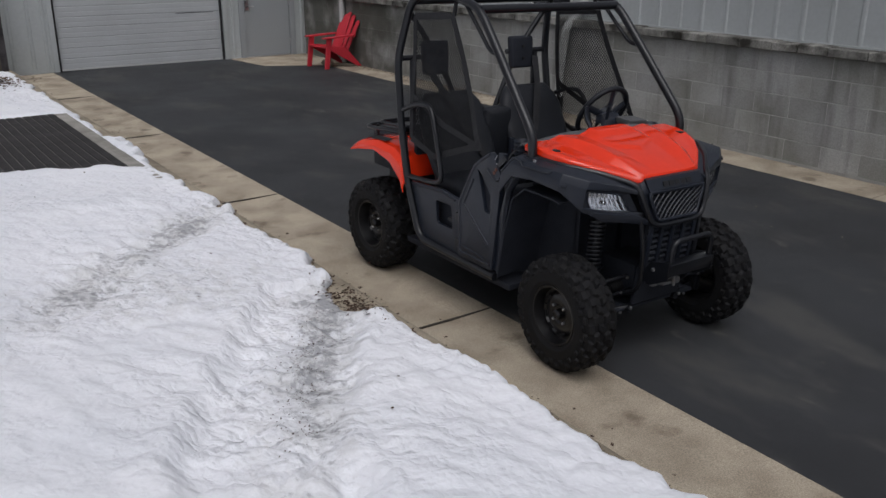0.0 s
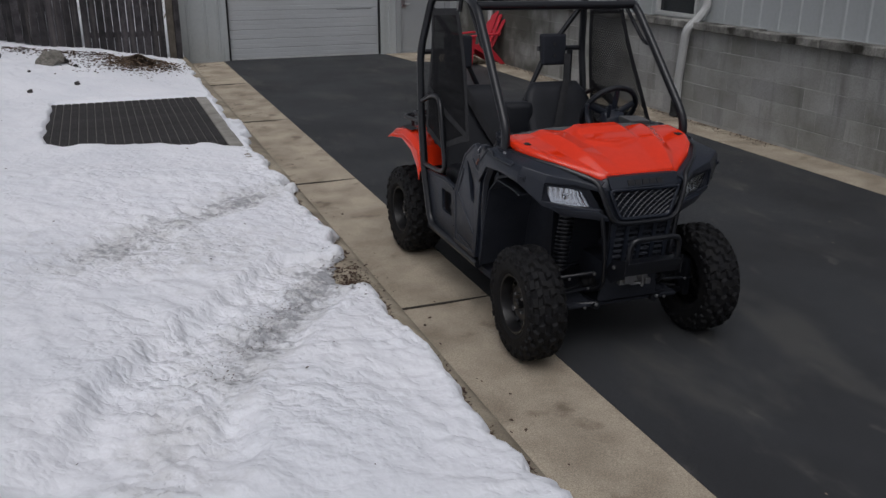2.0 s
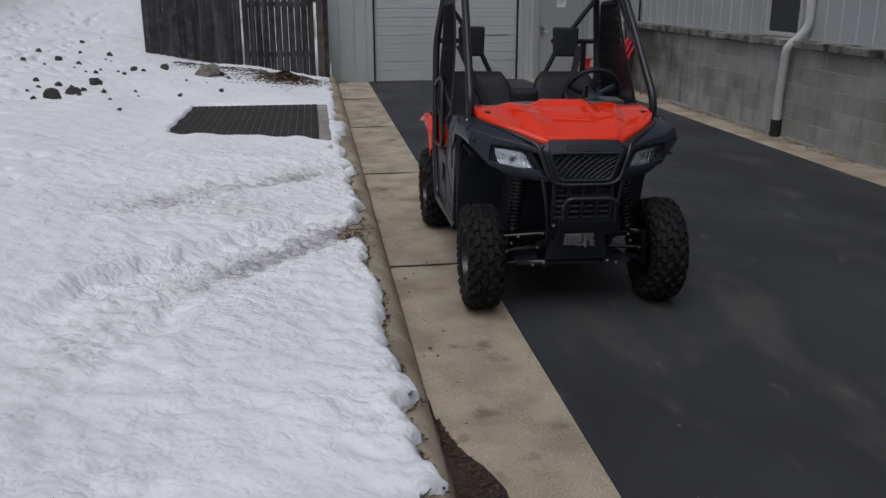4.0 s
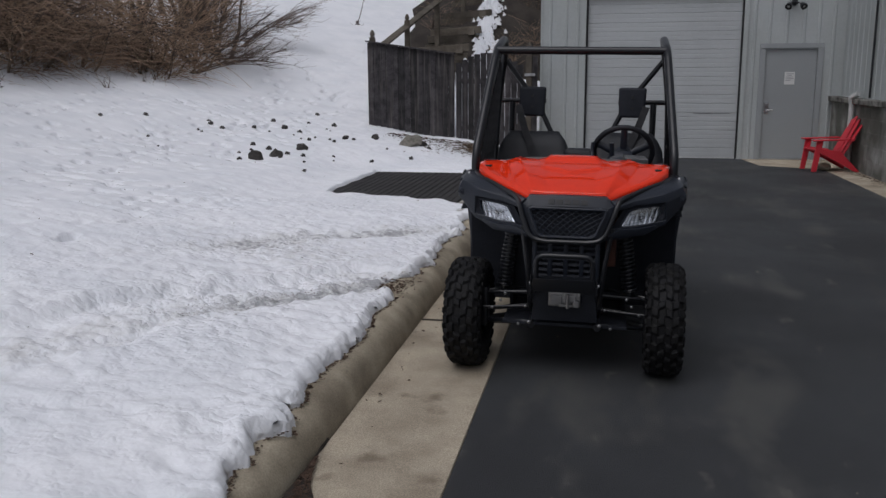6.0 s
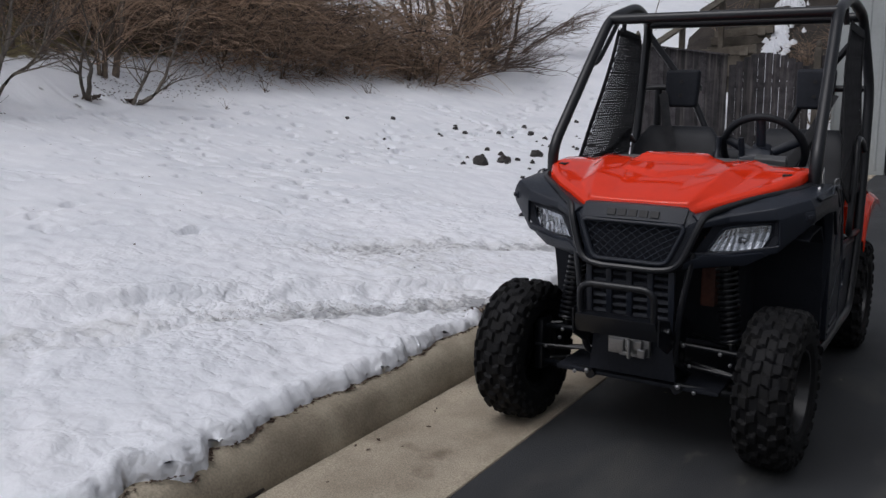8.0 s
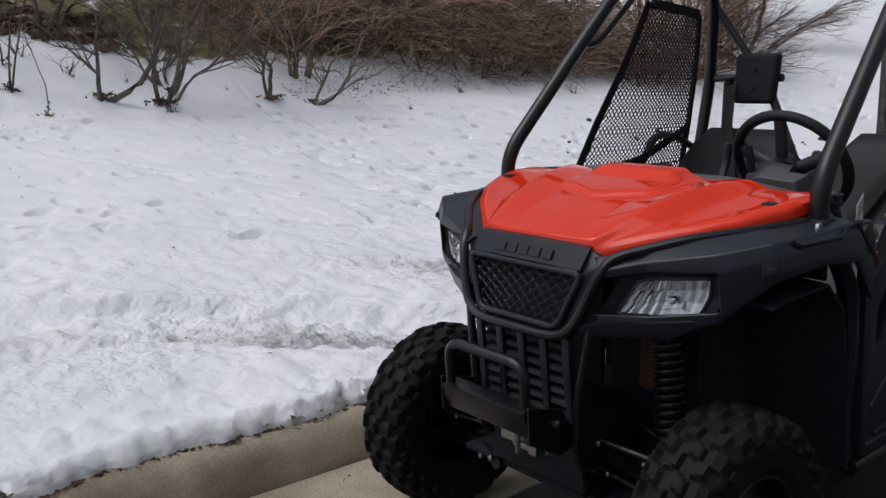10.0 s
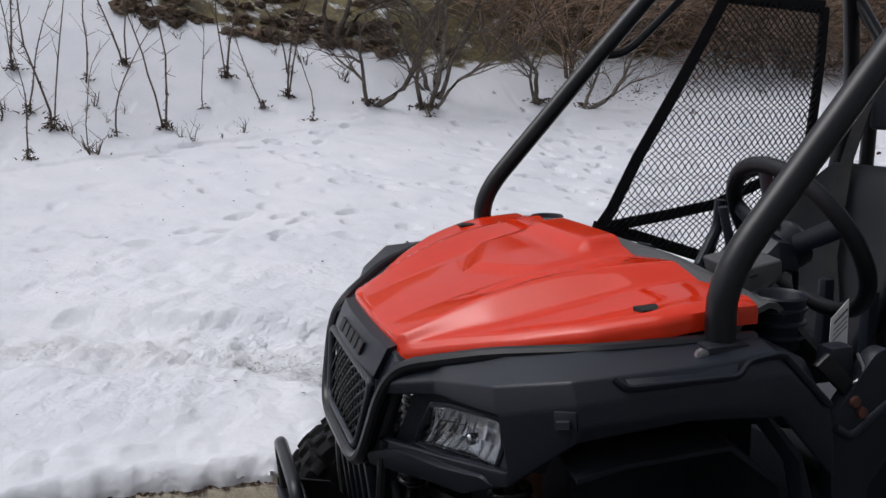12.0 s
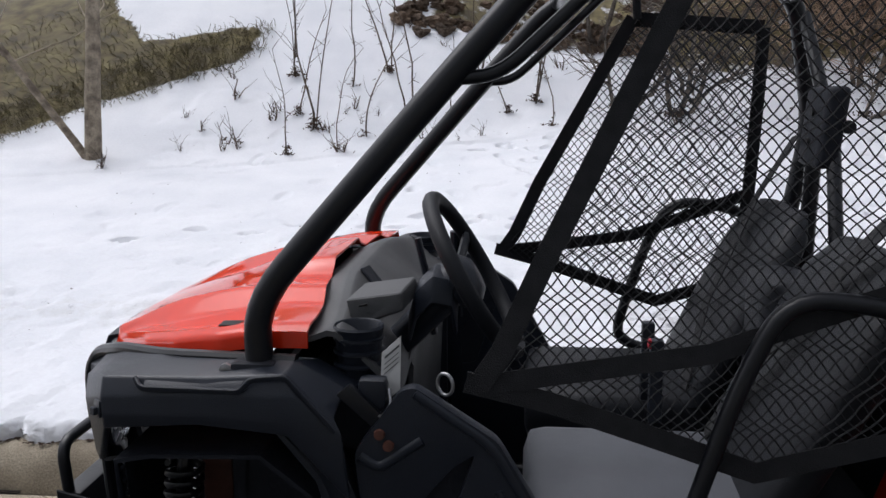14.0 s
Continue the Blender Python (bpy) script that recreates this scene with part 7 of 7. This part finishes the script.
rnd = random.Random(4)
for k in range(44):
    y = 5.0 + 7.4 * (k / 44) + rnd.uniform(-0.3, 0.3)
    x = bank_line(y) - 0.35 - rnd.uniform(0.0, 0.9) - 1.5 * (k % 3) - 1.6 * (1 - smooth01(y, 5.6, 8.2))
    plant("shrub", "dense brown leafless shrub with arching twigs", BRUSH[k % 4], x, y, rnd.uniform(0, 360), rnd.uniform(0.95, 1.3), "brush along the bank", 0.62)
for k in range(22):
    y = 4.6 + 9.4 * k / 22 + rnd.uniform(-0.5, 0.5)
    plant("shrub", "dense brown leafless shrub with arching twigs", BRUSH[(k + 1) % 4], -13.2 - rnd.uniform(0, 3.5), y, rnd.uniform(0, 360), rnd.uniform(1.2, 1.7), "brush along the bank")
for k, (x, y, s) in enumerate(((-9.3, 14.6, 1.5), (-9.0, 15.6, 1.4), (-9.6, 16.5, 1.5), (-10.6, 18.5, 1.6), (-9.9, 15.2, 1.7), (-10.5, 16.6, 1.9), (-11.2, 17.5, 1.9), (-12.0, 16.4, 2.0), (-11.6, 19.0, 2.0), (-10.2, 14.2, 1.6), (-9.9, 5.0, 1.3), (-10.3, 4.1, 1.2))):
    plant("shrub", "open bare shrub with a few crooked grey-brown stems", OPEN[k % 4], x, y, 70 * k, s, "open shrubs")
for k, (x, y, s) in enumerate(((-9.03, 1.82, 1.0), (-8.90, 2.50, 1.0), (-9.25, 2.75, 0.8), (-9.1, 4.15, 0.9), (-9.05, 4.75, 0.85), (-10.4, 1.6, 1.1), (-10.2, 3.2, 1.0))):
    plant("shrub", "leaning bare shrub with thick crooked grey stems", CROOKED[k % 4], x, y, 40 + 95 * k, s, "crooked shrubs on the bank")
for k, (x, y, s) in enumerate(((-9.45, 14.6, 0.8), (-9.6, 15.6, 1.0), (-9.9, 13.9, 1.0))):
    plant("shrub", "dark bare shrub with spreading branches", DARKSHRUB[k % 3], x, y, 30 + 77 * k, s, "dark shrubs at the end of the brush")
for k, (x, y, turn, s) in enumerate(((-9.05, 13.75, 48, 1.0), (-9.15, 16.9, 58, 0.95), (-9.3, 14.4, 80, 0.9))):
    plant("shrub", "dark bare shrub whose thin limbs all arch over to one side", FAN[k % 2], x, y, turn, s, "dark shrubs at the end of the brush")
for k, (x, y, s) in enumerate(((-9.35, 12.5, 1.1), (-9.6, 13.0, 1.15), (-10.3, 13.2, 1.3))):
    plant("shrub", "dense brown leafless shrub with arching twigs", BRUSH[k % 4], x, y, 50 + 90 * k, s, "brush along the bank", 0.6)


rnd = random.Random(19)
for k in range(9):
    y = 13.2 + 0.75 * k
    x = (-1.55, -3.9, -1.9)[k % 3] + rnd.uniform(-0.25, 0.25)
    root = thing("shrub", pose(x, y, 0.45 + (y - 12.7) * 0.60, 0, 0, 77 * k) @ Matrix.Diagonal((0.6, 0.6, 0.6, 1)))
    tagged(root, "small bare shrub on the brown slope behind the gate", "shrub", "shrubs on the slope")
    part("stem", OPEN[k % 3][0], None, root)
    for crown in OPEN[k % 3][1:]:
        part("crown", crown, None, root)


def sapling(seed, height, forks, lean=0.05):
    rnd = random.Random(seed)
    a, b = Strands(), Strands()
    for f in range(forks):
        t = rnd.uniform(0, 6.28)
        pts = grow(a, rnd, Vector((0.02 * math.cos(t), 0.02 * math.sin(t), -0.05)), Vector((lean * math.cos(t), lean * math.sin(t), 1)), height * rnd.uniform(0.6, 1.0), rnd.uniform(0.009, 0.015), 0, 0.10, 8)
        for j in range(6 if height > 1 else 2):
            q = pts[rnd.randint(3, 8)]
            t2 = rnd.uniform(0, 6.28)
            grow(b, rnd, q.copy(), Vector((math.cos(t2), math.sin(t2), 0.9)), rnd.uniform(0.15, 0.45), 0.004, 0.0, 0.14, 4)
    # a clump of dead leaves at its foot
    for j in range(rnd.randint(25, 80) if height > 1 else 11):
        t, r = rnd.gauss(seed, 1.3), abs(rnd.gauss(0, 0.062))
        p = Vector((r * math.cos(t), r * math.sin(t), rnd.uniform(-0.01, 0.10 if r < 0.06 else 0.02)))
        q = p + Vector((rnd.gauss(0, 0.026), rnd.gauss(0, 0.026), rnd.uniform(-0.03, 0.035)))
        b.add([p, q], rnd.uniform(0.005, 0.013), 0.002)
        if height > 1 and j % 4 == 0:
            p = pts[rnd.randint(1, 4)] + Vector((rnd.gauss(0, 0.012), rnd.gauss(0, 0.012), rnd.gauss(0, 0.05)))
            b.add([p, p + Vector((rnd.gauss(0, 0.03), rnd.gauss(0, 0.03), rnd.gauss(-0.02, 0.02)))], rnd.uniform(0.003, 0.008), 0.001)
    return a.mesh("stem", BARK), b.mesh("crown", LEAF)


SAPLINGS = [sapling(70 + k, 1.9, 1 + k % 2) for k in range(5)]
WEEDS = [sapling(90 + k, 0.34, 2 + k % 2, 0.35) for k in range(5)]
rnd = random.Random(8)
spots = [(-7.06, -1.82), (-7.71, -1.67), (-7.67, -1.08), (-8.0, -0.6), (-8.5, -0.2), (-8.7, 0.5), (-9.2, 0.1), (-8.6, -1.4), (-9.0, -1.0), (-8.4, 1.0), (-7.9, -1.9), (-8.6, -2.1), (-9.5, 0.9), (-9.0, 0.8), (-7.3, -1.3)]
for k, (x, y) in enumerate(spots):
    plant("sapling", "thin bare sapling with dead leaves at its foot", SAPLINGS[k % 5], x, y, 50 * k, rnd.uniform(0.75, 1.25), "saplings on the bank")
for k in range(40):
    y = rnd.uniform(-3.6, 2.6)
    x = bank_line(y) + 0.5 - abs(rnd.gauss(0, 1.3))
    plant("weed", "dry dark weed sticking out of the snow", WEEDS[k % 5], x, y, rnd.uniform(0, 360), rnd.uniform(0.3, 1.0), "weeds on the bank")
for k in range(9):
    y = rnd.uniform(2.8, 14.5)
    x = bank_line(y) + rnd.uniform(-0.3, 1.2)
    plant("weed", "dry dark weed sticking out of the snow", WEEDS[k % 3], x, y, rnd.uniform(0, 360), rnd.uniform(0.4, 0.9), "weeds on the bank")


plant("sapling", "thin bare sapling with dead leaves at its foot", SAPLINGS[0], -7.58, 22.1, 40, 1.3, "saplings on the bank")


def small_tree(x, y):
    root = thing("tree", pose(x, y, snow_height(x, y) - 0.1))
    tagged(root, "pale-barked young tree forking near the ground", "tree")
    tb, cb = Strands(), Strands()
    rnd = random.Random(21)
    for d, r, L in ((Vector((0.02, 0.05, 1)), 0.092, 3.6), (Vector((0.05, -0.62, 1)), 0.045, 3.2)):
        pts = [Vector((0, 0, 0))]
        for i in range(10):
            d = (d + Vector((rnd.gauss(0, 0.03), rnd.gauss(0, 0.03), 0.02))).normalized()
            pts.append(pts[-1] + d * L / 10)
        tb.add(pts, r, r * 0.5, 8)
        for j in range(14):
            q = pts[rnd.randint(4, 10)]
            t = rnd.uniform(0, 6.28)
            grow(cb, rnd, q.copy(), Vector((math.cos(t), math.sin(t), 0.7)), rnd.uniform(0.6, 1.4), 0.012, 0.0, 0.12, 6)
    part("trunk", tb.mesh("trunk", TANBARK), None, root)
    part("crown", cb.mesh("crown", TANBARK), None, root)


small_tree(-6.62, -3.74)


# ---- dead grass on the bank ----
def dead_grass():
    rnd = random.Random(33)
    st = Strands()
    while len(st.v) < 9 * 4200:
        y = rnd.uniform(-7.5, -2.45)
        f = rnd.uniform(-0.25, 1.0) if rnd.random() < 0.6 else rnd.uniform(-0.1, 3.2)
        x = -6.97 - 0.77 * (y + 4.96) - f
        if soil_cover(x, y) < rnd.uniform(0.02, 0.3):
            continue
        p = Vector((x, y, snow_height(x, y) - 0.01))
        L = rnd.uniform(0.06, 0.20)
        d = Vector((rnd.gauss(0.5, 0.5), rnd.gauss(0, 0.6), 0.8)).normalized()
        st.add([p, p + d * L * 0.6, p + d * L + Vector((0.35, 0, -0.25)) * L], 0.0045, 0.0015)
    tagged(new("grass", st.mesh("grass", GRASS)), "matted dead olive-brown grass on the bank", "grass", kind="stuff")


dead_grass()


# ---- fallen leaves and grit ----
def litter(name, label, spots_of, count, size, z_of, material, seed):
    rnd = random.Random(seed)
    verts, faces = [], []
    for k in range(count):
        x, y = spots_of(rnd)
        z = z_of(x, y) + 0.004
        t, s = rnd.uniform(0, 6.28), size * rnd.uniform(0.5, 1.3)
        u = Vector((math.cos(t), math.sin(t), rnd.uniform(-0.3, 0.3))) * s
        w = Vector((-math.sin(t), math.cos(t), rnd.uniform(-0.3, 0.3))) * s * 0.55
        c = Vector((x, y, z + s * 0.3))
        b = len(verts)
        verts += [tuple(c - u), tuple(c + w + Vector((0, 0, s * 0.25))), tuple(c + u), tuple(c - w), tuple(c + Vector((0, 0, -s * 0.2)))]
        faces += [(b, b + 1, b + 4), (b + 1, b + 2, b + 4), (b + 2, b + 3, b + 4), (b + 3, b, b + 4)]
    me = bpy.data.meshes.new(name)
    me.from_pydata(verts, [], faces)
    me.materials.append(material)
    tagged(new(name, me), label, "leaves", kind="stuff")


def mud_width(y):
    return max(0.004, 0.22 * smooth01(-y, 1.3, 2.2) * (1 - smooth01(-y, 4.2, 5.2)) + 0.05 * n3(0, y * 3, 4) * smooth01(-y, 1.4, 1.9) + 0.015 * n3(1, y * 11, 4))


rows = [[(-2.62 + 0.06 * i, 10.15 + 0.08 * j, snow_height(-2.62 + 0.06 * i, 10.15 + 0.08 * j) - 0.045 + (0.17 + 0.05 * n3(i * 0.5, j * 0.5, 3)) * math.exp(-((i - 12) / 6.5) ** 2 - ((j - 8) / 4.2) ** 2) * (0.6 + 0.7 * n3(i * 0.23, j * 0.3, 5))) for i in range(23)] for j in range(17)]
tagged(part("leaf_heap", sheet(rows), EARTH, smooth=60), "low heap of brown leaf mould by the gate", "leaf heap", kind="stuff")


def heap_top(x, y):
    i, j = (x + 2.62) / 0.06, (y - 10.15) / 0.08
    return snow_height(x, y) - 0.02 + max(0.02, 0.15 * math.exp(-((i - 12) / 6.5) ** 2 - ((j - 8) / 4.2) ** 2) * (0.6 + 0.7 * n3(i * 0.23, j * 0.3, 5)))


litter("leaf_litter", "brown leaf litter heaped by the gate", lambda r: (-1.92 + r.gauss(0, 0.27), 10.75 + r.gauss(0, 0.25)), 1500, 0.030, heap_top, CLOD, 1)
litter("leaf_litter", "stray brown leaves on the snow round the heap", lambda r: (-2.15 + r.gauss(0, 0.42), 10.4 + r.gauss(0, 0.42)), 700, 0.022, snow_height, CLOD, 21)
litter("leaf_litter", "dark leaves and soil along the foot of the fence", lambda r: (lambda x: (x, 11.6 - 0.35 * abs(r.gauss(0, 1))))(r.uniform(-3.9, -2.3)), 620, 0.024, snow_height, LEAF, 22)
litter("gutter_litter", "damp leaf mould lying in the gutter", lambda r: (lambda y: (-1.0 + r.random() * 0.85 * mud_width(y), y))(r.uniform(-5.0, -1.4)), 2900, 0.010, lambda x, y: 0.004, LEAF, 2)
litter("gutter_leaves", "scattered leaves at the foot of the kerb", lambda r: (-0.97 + abs(r.gauss(0, 0.09)), r.uniform(-1.5, 11.5)), 70, 0.012, lambda x, y: -0.004, LEAF, 3)
litter("gap_litter", "dead leaves and soil in the kerb gap", lambda r: (-1.24 + r.gauss(0, 0.06), 1.02 + r.gauss(0, 0.15)), 280, 0.012, lambda x, y: max(0.16, snow_height(x, y)) if x < snow_edge(y) else 0.16, LEAF, 4)
litter("kerb_soil", "dark crumbs of soil under the snow edge", lambda r: (lambda y: (snow_edge(y) + abs(r.gauss(0, 0.012)) + 0.003, y))(r.uniform(-6, 4)), 1500, 0.010, lambda x, y: 0.155 if x < -1.08 else 0.13, LEAF, 6)
litter("snow_flecks", "dark flecks of dirt on the trampled snow", lambda r: (lambda y: (-2.10 + 0.52 * y + 0.12 * y * y + r.gauss(0.02, 0.07), y))(r.choice((0.85, 0.6, 0.35, 0.05, -0.25)) + r.gauss(0, 0.10)), 330, 0.0055, lambda x, y: snow_height(x, y), LEAF, 7)
litter("field_flecks", "leaves and twigs strewn on the snow", lambda r: (r.uniform(-8.5, -1.6), r.uniform(-3.5, 11)), 220, 0.011, lambda x, y: snow_height(x, y), LEAF, 9)

litter("bank_litter", "dead leaves and broken twigs along the foot of the brush", lambda r: (lambda y: (bank_line(y) - 0.25 + r.gauss(0, 0.22), y))(r.uniform(4.5, 14.5)), 1300, 0.02, lambda x, y: snow_height(x, y), LEAF, 12)


litter("wall_litter", "brown leaves and dirt along the foot of the wall", lambda r: (4.22 - abs(r.gauss(0, 0.07)), r.uniform(3.5, 10.6)), 900, 0.012, lambda x, y: 0.008, LEAF, 16)
litter("drive_specks", "small pale grit and leaf bits on the asphalt", lambda r: (r.uniform(-0.2, 3.6), r.uniform(-4.5, 12.4)), 130, 0.008, lambda x, y: -0.003, TANBARK, 15)


rows = []
for k in range(91):
    y = -1.2 - 0.045 * k
    w = mud_width(y)
    rows.append([(-1.008 + w * i / 5, y, 0.0035 + 0.010 * (1 - i / 5) * (0.6 + n3(i, y * 9, 2))) for i in range(6)])
tagged(part("gutter_mud", sheet(rows, 0.006), EARTH), "damp dark mud washed along the gutter", "mud", kind="stuff")

# ---- block wall and ledge, piece by piece ----
block = mesh_of("block", bevelled(boxed((0, 0.0025, 0.004), (0.09, 0.4035, 0.2085)), 0.003, 1), BLOCK)
for j in range(5):
    for k in range(49):
        y = -6.9 + 0.406 * k - (0.203 if j % 2 else 0)
        if y > -7.0 and y + 0.4 < 12.68:
            part("block", block, None, wall, at=pose(WX + 0.0006 * ((k * 7 + j * 3) % 5), y, 0.036 + 0.2125 * j))
rnd = random.Random(3)
y = -6.9
while y < 12.4:
    L = rnd.uniform(0.28, 0.42)
    bm = boxed((-0.075 + rnd.uniform(-0.008, 0.008), 0.004, 0.0), (0.17, L - 0.004, 0.085 + rnd.uniform(-0.006, 0.004)))
    bmesh.ops.bevel(bm, geom=bm.edges[:], offset=0.008, segments=1, affect='EDGES')
    part("ledge_stone", bm, LEDGE, wall, at=pose(WX, y, 1.102))
    y += L
